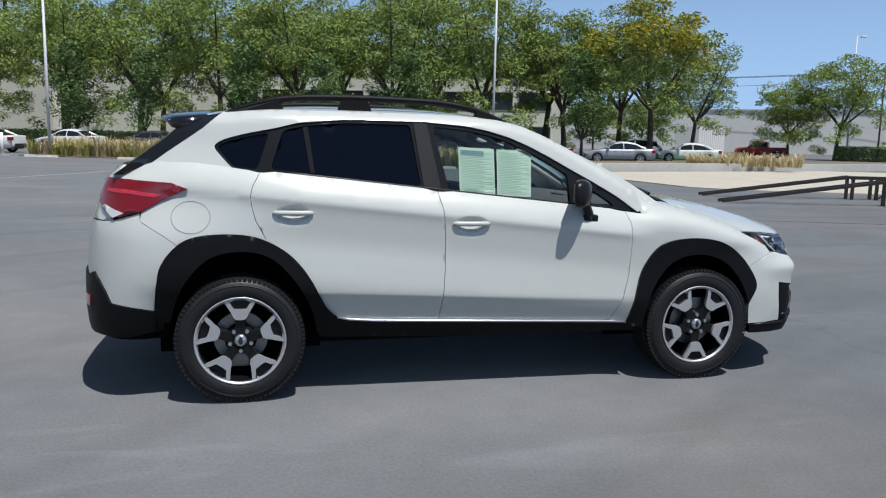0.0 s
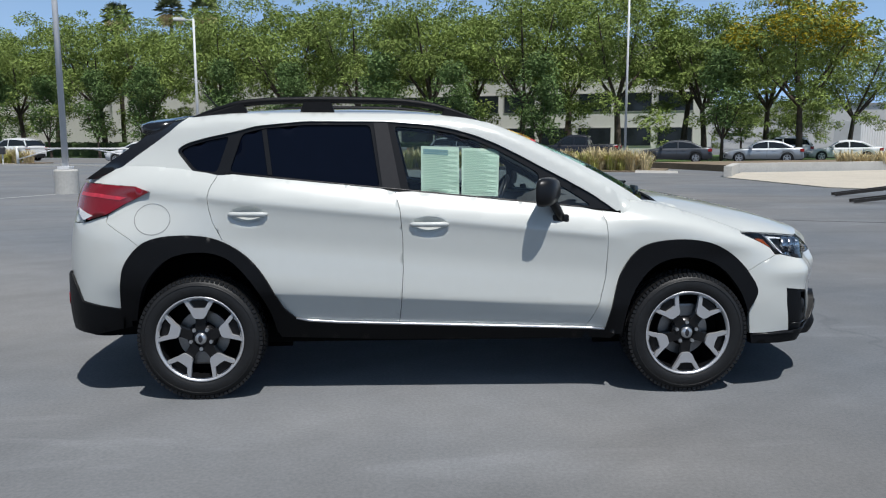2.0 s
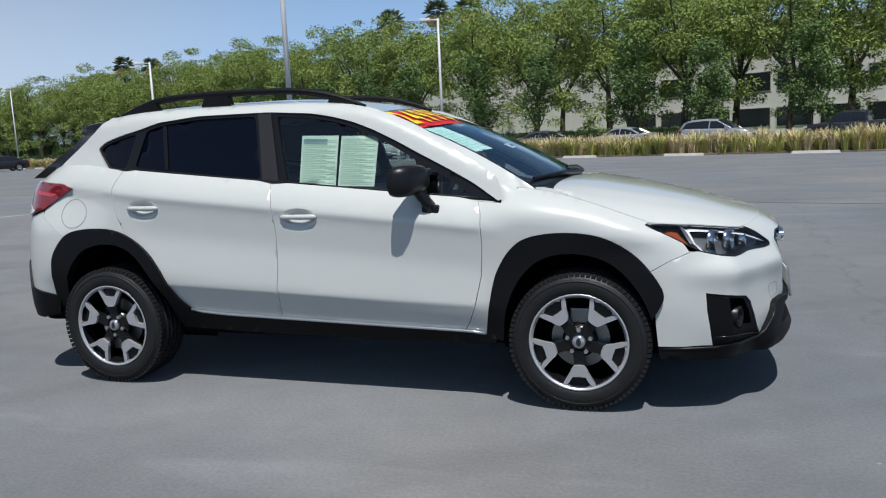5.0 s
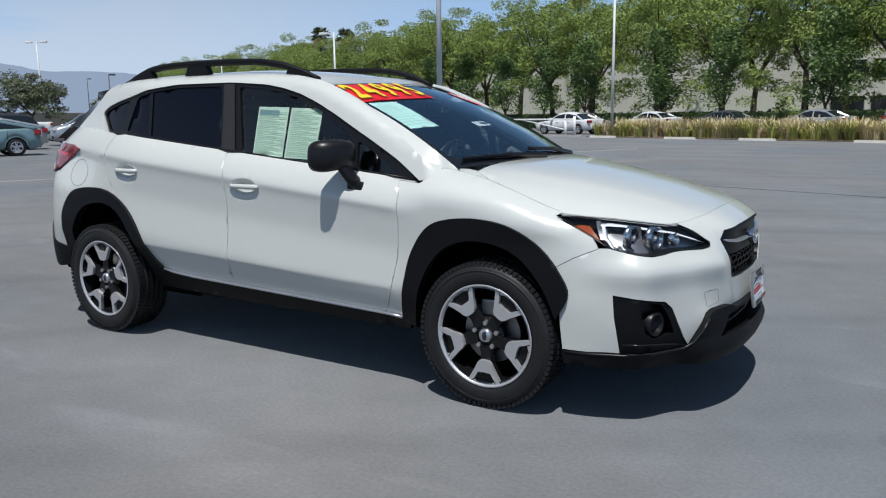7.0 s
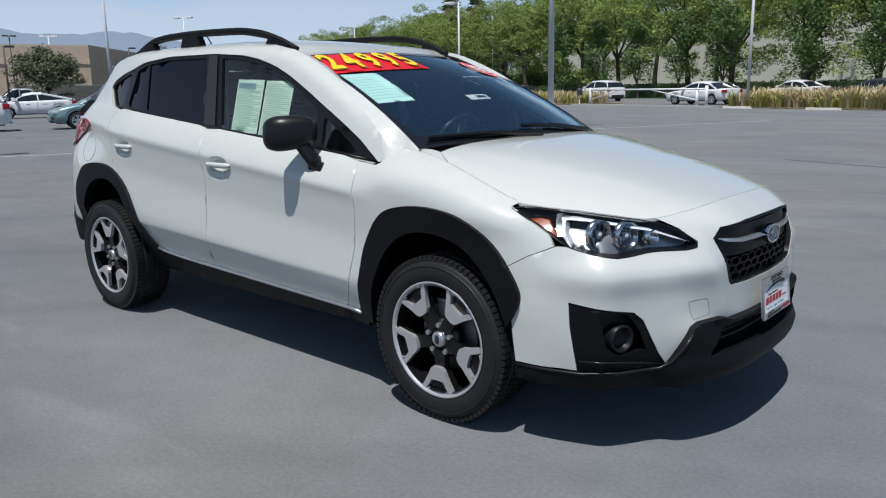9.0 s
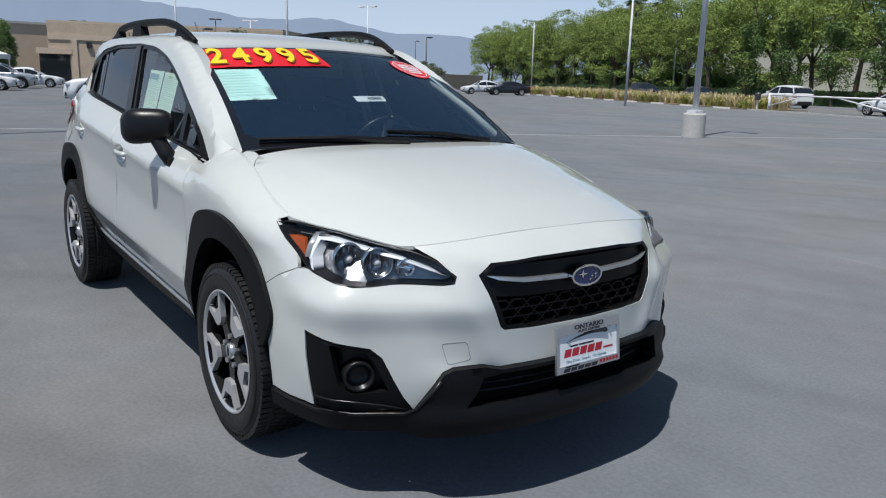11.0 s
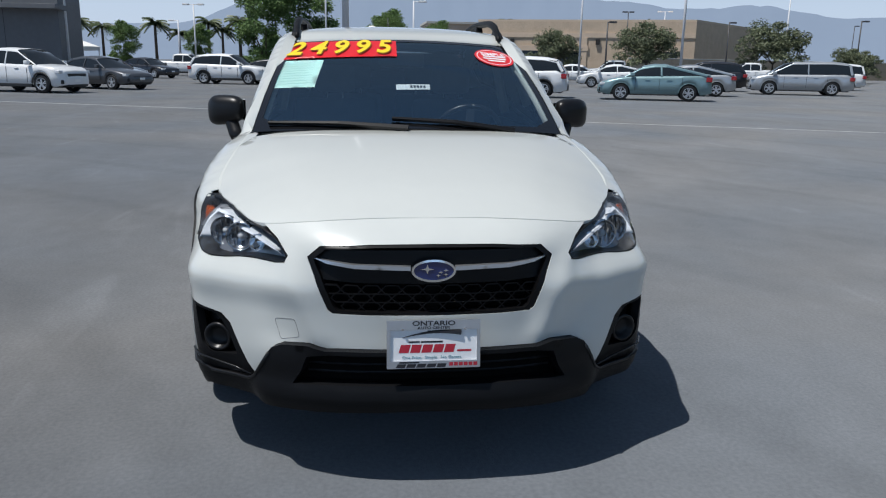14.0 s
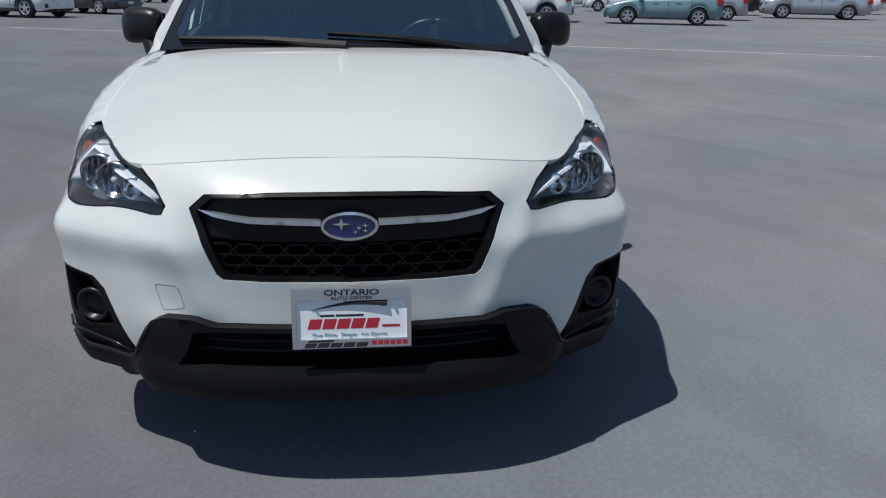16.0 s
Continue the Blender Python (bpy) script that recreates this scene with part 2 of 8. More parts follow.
M_BTAN = mat("tan_brick", (0.52, 0.41, 0.305), 0.9, vary=0.16, scale=0.9)
M_BTAN2 = mat("tan_band", (0.58, 0.46, 0.35), 0.9, vary=0.08, scale=0.5)
M_BGREY = mat("grey_wall", (0.16, 0.165, 0.175), 0.8, vary=0.10, scale=0.3)
M_BLOCK = mat("tan_block", (0.48, 0.395, 0.30), 0.9, vary=0.1, scale=1.0, each=0.25)
M_TENT = mat("white_canvas", (0.75, 0.74, 0.71), 0.8, vary=0.05, scale=1)
M_RUST = mat("dark_steel", (0.035, 0.032, 0.03), 0.55, metal=0.3, vary=0.3, scale=5)


# ---- mesh helpers ----
def part(name, bm, material, parent=None, label="", smooth=False, angle=None):
    me = bpy.data.meshes.new(name)
    bm.to_mesh(me)
    bm.free()
    return part_mesh(name, me, material, parent, label, smooth)


def part_mesh(name, me, material, parent=None, label="", smooth=False):
    mats = material if isinstance(material, (list, tuple)) else [material]
    if not me.materials:
        for m in mats:
            me.materials.append(m)
    if smooth:
        for p in me.polygons:
            p.use_smooth = True
    ob = new(name, me)
    if parent:
        ob.parent = parent
    if label:
        tagged(ob, label)
    return ob


def thing(name, loc=(0, 0, 0), rz=0.0, label="", category="", group="", kind=""):
    ob = new(name)
    ob.empty_display_size = 0.1
    ob.matrix_basis = pose(*loc, 0, 0, rz)
    return tagged(ob, label, category, group, kind)


def add_box(bm, lo, hi, m=None, bevel=0.0):
    lo, hi = Vector(lo), Vector(hi)
    mid, size = (lo + hi) / 2, hi - lo
    t = Matrix.Translation(mid) @ Matrix.Diagonal((*size, 1))
    if m:
        t = m @ t
    r = bmesh.ops.create_cube(bm, size=1, matrix=t)
    if bevel:
        es = list({e for v in r["verts"] for e in v.link_edges})
        bmesh.ops.bevel(bm, geom=es, offset=bevel, segments=2, affect="EDGES", profile=0.6)
    return bm


def box(lo, hi, bevel=0.0):
    return add_box(bmesh.new(), lo, hi, None, bevel)


def add_tube(bm, a, b, r0, r1=None, seg=10, caps=True):
    a, b = Vector(a), Vector(b)
    r1 = r0 if r1 is None else r1
    m = Matrix.Translation((a + b) / 2) @ (b - a).to_track_quat("Z", "Y").to_matrix().to_4x4()
    bmesh.ops.create_cone(bm, cap_ends=caps, segments=seg, radius1=r0, radius2=r1, depth=(b - a).length, matrix=m)
    return bm


def tube(a, b, r0, r1=None, seg=10):
    return add_tube(bmesh.new(), a, b, r0, r1, seg)


def lathe(profile, seg=32, axis="Y", m=None, bm=None):
    """A turned solid from (radius, along) pairs."""
    bm = bm or bmesh.new()
    rings = []
    for r, h in profile:
        ring = []
        for i in range(seg):
            a = 2 * math.pi * i / seg
            p = Vector((r * math.cos(a), h, r * math.sin(a))) if axis == "Y" else Vector((r * math.cos(a), r * math.sin(a), h))
            ring.append(bm.verts.new(m @ p if m else p))
        rings.append(ring)
    for a, b in zip(rings, rings[1:]):
        for i in range(seg):
            j = (i + 1) % seg
            bm.faces.new((a[i], a[j], b[j], b[i]))
    bmesh.ops.recalc_face_normals(bm, faces=bm.faces)
    return bm


def sweep(points, r, seg=8, flat=1.0, up=(0, 0, 1)):
    """A rod along a line of points; r may be a list; flat squashes it along up."""
    bm = bmesh.new()
    pts = [Vector(p) for p in points]
    rs = r if isinstance(r, (list, tuple)) else [r] * len(pts)
    rings = []
    for i, p in enumerate(pts):
        d = (pts[min(i + 1, len(pts) - 1)] - pts[max(i - 1, 0)]).normalized()
        side = d.cross(Vector(up)).normalized()
        top = side.cross(d)
        rings.append([bm.verts.new(p + side * rs[i] * math.cos(2 * math.pi * k / seg) + top * rs[i] * flat * math.sin(2 * math.pi * k / seg)) for k in range(seg)])
    for a, b in zip(rings, rings[1:]):
        for i in range(seg):
            j = (i + 1) % seg
            bm.faces.new((a[i], a[j], b[j], b[i]))
    bm.faces.new(rings[0][::-1])
    bm.faces.new(rings[-1])
    bmesh.ops.recalc_face_normals(bm, faces=bm.faces)
    return bm


def sheet(poly, z0, z1):
    """A flat slab with an outline."""
    bm = bmesh.new()
    f = bm.faces.new([bm.verts.new((x, y, z0)) for x, y in poly])
    r = bmesh.ops.extrude_face_region(bm, geom=[f])
    bmesh.ops.translate(bm, verts=[v for v in r["geom"] if isinstance(v, bmesh.types.BMVert)], vec=(0, 0, z1 - z0))
    bmesh.ops.recalc_face_normals(bm, faces=bm.faces)
    return bm


# ---- plan: the lot's kerb line ----
KO, KE, KN = Vector((8.0, 30.0, 0)), Vector((0.922, -0.387, 0)), Vector((0.387, 0.922, 0))
K_ANG = math.degrees(math.atan2(KE.y, KE.x))


def kerb(u, v, z=0.0):
    return KO + KE * u + KN * v + Vector((0, 0, z))

# ---- ground ----
def ground_sheet():
    bm = bmesh.new()
    bmesh.ops.create_grid(bm, x_segments=24, y_segments=24, size=4500)
    return bm


tagged(part("ground", ground_sheet(), M_ASPHALT), "grey sealed asphalt of a large car lot", "ground", kind="structure")


def kerb_sheet(name, u0, u1, v0, v1, z0, z1, material, label, category):
    bm = sheet([kerb(u, v).xy for u, v in ((u0, v0), (u1, v0), (u1, v1), (u0, v1))], z0, z1)
    return tagged(part(name, bm, material), label, category, kind="structure")


kerb_sheet("planting_strip", -84, -36.5, 0.5, 4.5, -0.1, 0.06, M_SOIL, "dry soil bed under fountain grass", "planting bed")
kerb_sheet("planting_strip.001", -23.5, 3.2, 0.5, 4.5, -0.1, 0.06, M_SOIL, "dry soil bed under fountain grass", "planting bed")
kerb_sheet("road", -170, 70, 5.2, 12.5, -0.1, 0.004, M_ROAD, "grey asphalt drive behind the planting", "road")
kerb_sheet("lawn", -170, 16, 19.5, 44, -0.1, 0.08, M_LAWN, "shaded lawn under a row of trees", "lawn")


def strip(a, b, w, z=0.004):
    a, b = Vector(a), Vector(b)
    d = (b - a).normalized()
    s = Vector((-d.y, d.x)) * w / 2
    return sheet([a - s, b - s, b + s, a + s], z - 0.003, z)


line = Vector((-9.7, 16.4))
tagged(part("painted_line", strip(line - KN.xy * 40, line + KN.xy * 9.5, 0.11), M_LINE), "long worn white painted line on asphalt", "road marking", kind="structure")
tagged(part("painted_line.001", strip((-1.0, 10.9), (14.6, 5.6), 0.02), mat("dark_crack_filler", (0.03, 0.03, 0.03), 0.6)), "thin dark sealed crack in asphalt", "crack", kind="structure")

# concrete apron, low wall and ramp
tagged(part("concrete_apron", sheet([(11.9, 24.0), (12.3, 17.6), (13.4, 16.4), (30, 9.5), (46, 28), (30, 33.0), (14.4, 28.4)], -0.1, 0.03), M_APRON), "pale tan concrete driveway apron", "driveway", kind="structure")


def low_wall(pts, h, w):
    bm = bmesh.new()
    for a, b in zip(pts, pts[1:]):
        a, b = Vector(a), Vector(b)
        d = (b - a).normalized()
        s = Vector((-d.y, d.x)) * w / 2
        b2 = sheet([a - s, b - s, b + s, a + s], -0.05, h)
        me = bpy.data.meshes.new("t")
        b2.to_mesh(me)
        b2.free()
        bm.from_mesh(me)
        bpy.data.meshes.remove(me)
    return bm


tagged(part("kerb_wall", low_wall([(12.2, 24.6), (14.4, 29.0), (30.0, 33.6), (70, 45)], 0.42, 0.3), M_CONC), "low grey concrete kerb wall", "wall", kind="structure")
tagged(part("planting_bed", sheet([(14.6, 29.4), (30, 33.9), (70, 45.3), (66, 52), (28, 41), (12.6, 35.5)], -0.1, 0.3), M_SOIL), "dry planting bed behind a low wall", "planting bed", kind="structure")


def wheel_stop(u, v, turn=0.0):
    bm = bmesh.new()
    prof = [(-0.09, 0), (0.09, 0), (0.065, 0.11), (-0.065, 0.11)]
    ends = []
    for x in (-0.92, 0.92):
        ends.append([bm.verts.new((x * (1 if z == 0 else 0.97), y, z)) for y, z in prof])
    for i in range(4):
        bm.faces.new((ends[0][i], ends[0][(i + 1) % 4], ends[1][(i + 1) % 4], ends[1][i]))
    bm.faces.new(ends[0][::-1])
    bm.faces.new(ends[1])
    bmesh.ops.recalc_face_normals(bm, faces=bm.faces)
    ob = part("wheel_stop", bm, M_STOP)
    ob.matrix_basis = Matrix.Translation(kerb(u, v)) @ pose(0, 0, 0, 0, 0, K_ANG + turn)
    return tagged(ob, "weathered concrete wheel stop in front of grass", "wheel stop", "wheel stops along the planting")


stop = wheel_stop(3.0, 0.0)
for u in (-1.3, -6.9, -12.3, -16.6, -21.8, -39.5, -44, -48.5, -53, -57.5, -62, -66.5, -71, -75.5, -80):
    copy_thing(stop, Matrix.Translation(kerb(u, 0.0)) @ pose(0, 0, 0, 0, 0, K_ANG))


# ---- lamp posts ----
def lamp_post(loc, h, heads=1, base=True, rz=0.0, dark=False, r=0.075, arm=0.45):
    ob = thing("lamp_post", loc, rz, ("dark slim" if dark else "pale grey steel") + " parking lot lamp post" + (" on a round concrete base" if base else ""), "lamp post", "lamp posts")
    m = M_DPOLE if dark else M_POLE
    z = 0.0
    if base:
        bm = lathe([(0.0, 0.0), (0.31, 0.0), (0.31, 0.62), (0.285, 0.66), (0, 0.66)], 28, "Z")
        part("concrete_base", bm, M_CONC, ob, "round pale concrete base", smooth=False)
        part("base_cover", box((-0.16, -0.16, 0.66), (0.16, 0.16, 0.74), 0.01), m, ob)
        z = 0.74
    part("pole", tube((0, 0, z), (0, 0, h), r * 1.15, r * 0.8, 14), m, ob, smooth=True)
    for k in range(heads):
        s = 1 if k == 0 else -1
        part("arm", tube((0, 0, h - 0.08), (s * arm, 0, h - 0.05), 0.03), m, ob)
        bm = box((arm if s > 0 else -arm - 0.6, -0.17, h - 0.12), (arm + 0.6 if s > 0 else -arm, 0.17, h + 0.03), 0.03)
        part("lamp_head", bm, M_WPAINT if not dark else M_DPOLE, ob, "flat lamp head")
    return ob


lamp_post((-9.5, 16.6, 0), 9.5, 1, True)
lamp_post((-14.4, -0.5, 0), 9.5, 1, True, 90)
lamp_post((14.0, 45.4, 0), 11.5, 1, False, 0)
lamp_post((-11.9, 39.4, 0), 8.1, 1, False, 190)
lamp_post((-31.5, 39.0, 0), 7.0, 1, False, 190)
lamp_post((-69.9, 41.6, 0), 8.8, 2, False, 25)
lamp_post((-40.2, 18.6, 0), 9.5, 1, False, 100)
lamp_post((-55.7, 16.9, 0), 9.5, 1, False, 100)
lamp_post((-57.7, -2.6, 0), 9.5, 1, False, 100)
lamp_post((-80.7, 75.2, 0), 9.7, 1, False, 220)
lamp_post((-104.2, 42.6, 0), 8.9, 2, False, 60)
lamp_post((-60.3, -26.1, 0), 9.5, 1, False, 100, r=0.14)
lamp_post((-61.4, -23.0, 0), 9.5, 1, False, 100, r=0.14)
lamp_post((-80.9, -18.6, 0), 5.3, 1, False, 250)
lamp_post((-75.9, -16.0, 0), 6.6, 2, False, 80)
lamp_post((-61.6, 4.4, 0), 6.3, 1, False, 80)
lamp_post((57.3, 63.4, 0), 12.5, 1, False, 0)
for p, h, heads in (((-57.6, 19.6), 4.8, 1), ((-90.3, 32.5), 7.8, 2), ((-74.2, 37.7), 5.9, 1), ((-120.0, 81.4), 8.4, 1), ((-70.7, 49.8), 6.1, 1)):
    lamp_post((*p, 0), h, heads, False, 80, True, r=0.07, arm=0.1)


def street_light(loc, h, rz):
    ob = thing("street_light", loc, rz, "grey street light with a long curved arm", "street light", "lamp posts")
    part("pole", tube((0, 0, 0), (0, 0, h - 0.5), 0.11, 0.08, 12), M_POLE, ob, smooth=True)
    pts = [(2.6 * t, 0, h - 0.5 + 0.75 * math.sin(t * math.pi * 0.6)) for t in [i / 10 for i in range(11)]]
    part("arm", sweep(pts, 0.045), M_POLE, ob, smooth=True)
    part("lamp_head", box((2.55, -0.12, h + 0.12), (3.2, 0.12, h + 0.24), 0.03), M_POLE, ob)
    return ob


street_light((-64.0, 85.6, 0), 12.8, 35)


# ---- barrier gate ----
def barrier():
    a, b = kerb(-35.2, 0.6), kerb(-24.9, 0.2)
    d = (b - a).normalized()
    n = Vector((-d.y, d.x, 0))
    ob = thing("barrier_gate", (0, 0, 0), 0, "white painted steel pipe barrier gate closed across a drive", "barrier gate")
    for p, h in ((a, 1.15), (b, 0.95), (b + d * 0.75, 1.2)):
        part("post", tube(p, p + Vector((0, 0, h)), 0.085, None, 14), M_WPAINT, ob, smooth=True)
    part("top_rail", tube(a + Vector((0, 0, 1.02)), b + d * 0.75 + Vector((0, 0, 1.02)), 0.05, None, 10), M_WPAINT, ob, smooth=True)
    part("lower_rail", tube(b - d * 0.1 + Vector((0, 0, 0.42)), b - d * 4.2 + Vector((0, 0, 1.02)), 0.04, None, 10), M_WPAINT, ob, smooth=True)
    part("brace", tube(a + Vector((0, 0, 0.35)), a + d * 3.2 + Vector((0, 0, 1.0)), 0.035, None, 10), M_WPAINT, ob, smooth=True)
    p = a - d * 1.3
    bin_ = thing("litter_bin", p, K_ANG, "small dark litter bin on a post", "litter bin")
    part("post", tube((0, 0, 0), (0, 0, 0.7), 0.05), M_WPAINT, bin_)
    part("bin", lathe([(0, 0.65), (0.17, 0.65), (0.2, 1.05), (0.12, 1.15), (0, 1.15)], 16, "Z"), M_DPOLE, bin_)


barrier()
tagged(part("kerb_edge", low_wall([kerb(-37.0, 0.35).xy, kerb(-23.6, 0.15).xy], 0.09, 0.14), M_CONC), "low pale concrete kerb under the gate", "kerb", kind="structure")


# ---- grass ----
def grass_clumps(name, area, count, hmin, hmax, material, label, seed, zbase=0.05):
    rnd = random.Random(seed)
    vs, fs = [], []
    for _ in range(count):
        u, v = rnd.uniform(area[0], area[1]), rnd.uniform(area[2], area[3])
        c = kerb(u, v, zbase)
        h = rnd.uniform(hmin, hmax)
        for _ in range(46):
            a, lean = rnd.uniform(0, 6.283), rnd.uniform(0.1, 0.75)
            hh = h * rnd.uniform(0.6, 1.1)
            w = rnd.uniform(0.010, 0.024)
            d = Vector((math.cos(a), math.sin(a), 0))
            s = Vector((-d.y, d.x, 0)) * w
            p0 = c + d * rnd.uniform(0, 0.16)
            p1 = p0 + d * hh * lean * 0.35 + Vector((0, 0, hh * 0.62))
            p2 = p0 + d * hh * lean * 0.9 + Vector((0, 0, hh * (1.0 - 0.25 * lean)))
            i = len(vs)
            vs += [p0 - s, p0 + s, p1 + s * 0.9, p1 - s * 0.9, p2 + s * 0.5, p2 - s * 0.5]
            fs += [(i, i + 1, i + 2, i + 3), (i + 3, i + 2, i + 4, i + 5)]
    me = bpy.data.meshes.new(name)
    me.from_pydata(vs, [], fs)
    return tagged(part_mesh(name, me, material), label, "grass", kind="stuff")


grass_clumps("fountain_grass", (-23, 2.4, 0.9, 3.6), 420, 0.55, 1.15, M_GRASS, "tall dry fountain grass with feathery plumes", 3)
grass_clumps("fountain_grass.001", (-84, -37, 0.9, 3.6), 420, 0.55, 1.1, M_GRASS, "tall dry fountain grass with feathery plumes", 4)
grass_clumps("green_grass", (-23, 2.4, 0.6, 3.6), 300, 0.45, 0.95, M_GRASSG, "greener grass clumps among dry grass", 5)
grass_clumps("green_grass.001", (-84, -37, 0.6, 3.6), 320, 0.45, 0.95, M_GRASSG, "greener grass clumps among dry grass", 6)
grass_clumps("wild_grass", (11, 17, 6.6, 9.0), 60, 0.4, 0.85, M_GRASS, "sparse dry grass tufts behind a low wall", 7, 0.28)


# ---- trees ----
def leaf_cloud(rnd, blobs, per, size, slim=0.42, droop=0.0):
    """Small leaves scattered through uneven clumps, denser to the outside; droop turns them outwards and down."""
    gen = np.random.default_rng(rnd.randrange(10**6))
    quads = []
    for c, r, flat in blobs:
        n = int(per * r * r)
        d = gen.normal(size=(n, 3))
        d /= np.linalg.norm(d, axis=1)[:, None]
        ripple = np.array([noise.noise(Vector(v) * 2.2 + Vector(c)) for v in d])
        q = r * gen.uniform(0.5, 1.08, n) * (1 + 0.3 * ripple)
        p = np.array(c) + d * q[:, None] * np.array((1, 1, flat))
        a = gen.normal(size=(n, 3)) * np.array((1, 1, 0.6)) + droop * (d * 1.3 + np.array((0, 0, -0.9)))
        a /= np.linalg.norm(a, axis=1)[:, None]
        b = np.cross(a, gen.normal(size=(n, 3)))
        b /= np.linalg.norm(b, axis=1)[:, None]
        s = size * gen.uniform(0.6, 1.35, n)[:, None]
        quads.append(np.stack((p + a * s * 0.95, p + b * s * slim, p - a * s * 0.95, p - b * s * slim), axis=1))
    vs = np.concatenate(quads).reshape(-1, 3)
    me = bpy.data.meshes.new("crown")
    me.from_pydata(vs.tolist(), [], np.arange(len(vs)).reshape(-1, 4).tolist())
    return me


def limb_set(rnd, h, spread, r0, fork, n):
    bm = bmesh.new()
    lean = Vector((rnd.uniform(-0.25, 0.25), rnd.uniform(-0.25, 0.25), 0))
    mid = lean + Vector((0, 0, h * fork))
    pts = [Vector((0, 0, -0.1)), lean * 0.3 + Vector((0, 0, h * fork * 0.5)), mid]
    for a, b, s, t in ((pts[0], pts[1], r0 * 1.25, r0), (pts[1], pts[2], r0, r0 * 0.8)):
        add_tube(bm, a, b, s, t, 9, False)
    ends = []
    for i in range(n):
        a = 6.283 * i / n + rnd.uniform(-0.4, 0.4)
        d = Vector((math.cos(a), math.sin(a), 0))
        k1 = mid + d * spread * rnd.uniform(0.25, 0.45) + Vector((0, 0, h * rnd.uniform(0.13, 0.22)))
        k2 = k1 + d * spread * rnd.uniform(0.2, 0.5) + Vector((0, 0, h * rnd.uniform(0.12, 0.28)))
        add_tube(bm, mid, k1, r0 * 0.6, r0 * 0.4, 7, False)
        add_tube(bm, k1, k2, r0 * 0.4, r0 * 0.15, 6, False)
        ends += [k1, k2]
    return bm, ends


def broad_tree(seed, h, spread, leaf=0, yellow=0):
    rnd = random.Random(seed)
    ob = thing("tree", label="broad leafy street tree with a forked dark trunk", category="tree", group="trees along the lot")
    bm, ends = limb_set(rnd, h, spread, 0.17 * h / 10, 0.30, 6)
    part("trunk", bm, M_BARK, ob, smooth=True)
    blobs = []
    for e in ends:
        blobs.append((e + Vector((rnd.uniform(-0.5, 0.5), rnd.uniform(-0.5, 0.5), rnd.uniform(0.2, 1.0))), rnd.uniform(0.95, 1.7) * spread / 4, 0.7))
    for _ in range(70):
        a, q = rnd.uniform(0, 6.28), math.sqrt(rnd.random()) * spread * 1.02
        z = h * (0.96 - 0.30 * (q / spread) ** 2) - h * (0.34 + 0.24 * q / spread) * rnd.random() ** 1.15
        blobs.append(((q * math.cos(a), q * math.sin(a), z), rnd.uniform(0.42, 1.08) * spread / 4, 0.55))
    me = leaf_cloud(rnd, blobs, 240 * (4 / spread) ** 1.2, 0.145, 0.33, 0.6)
    part_mesh("crown", me, M_LEAF[leaf], ob)
    if yellow:
        b2 = [b for b in blobs if b[0][2] > h * 0.62][:yellow * 2]
        part_mesh("blossom", leaf_cloud(rnd, [(b[0], b[1] * 1.06, b[2]) for b in b2], 190, 0.13), M_LEAF[2], ob, "yellow blossom")
    return ob


def oval_tree(seed, h, spread):
    rnd = random.Random(seed)
    ob = thing("tree", label="dense upright oval tree", category="tree", group="trees along the lot")
    bm, ends = limb_set(rnd, h * 0.85, spread * 0.7, 0.12, 0.22, 5)
    part("trunk", bm, M_BARK, ob, smooth=True)
    blobs = []
    for _ in range(30):
        t = rnd.random()
        z = h * (0.24 + 0.70 * t)
        w = spread * (math.sin(math.pi * (0.18 + 0.78 * t)) ** 0.8) * 0.72
        a, q = rnd.uniform(0, 6.28), math.sqrt(rnd.random()) * w
        blobs.append(((q * math.cos(a), q * math.sin(a), z), rnd.uniform(0.6, 1.0), 0.95))
    part_mesh("crown", leaf_cloud(rnd, blobs, 330, 0.12), M_LEAF[1], ob)
    return ob


def round_tree(seed, h, spread):
    """A dense shade tree whose crown comes low."""
    rnd = random.Random(seed)
    ob = thing("tree", label="dense dark green shade tree with a low crown", category="tree", group="trees along the lot")
    bm, ends = limb_set(rnd, h * 0.8, spread * 0.7, 0.14, 0.2, 5)
    part("trunk", bm, M_BARK, ob, smooth=True)
    blobs = []
    for _ in range(60):
        t = rnd.random()
        w = spread * 0.82 * math.sin(math.pi * (0.16 + 0.76 * t)) ** 0.6
        a, q = rnd.uniform(0, 6.28), math.sqrt(rnd.random()) * w
        blobs.append(((q * math.cos(a), q * math.sin(a), h * (0.13 + 0.79 * t)), rnd.uniform(0.55, 1.0) * spread / 3.2, 0.75))
    part_mesh("crown", leaf_cloud(rnd, blobs, 560, 0.13, 0.42, 0.4), M_LEAF[1], ob)
    return ob


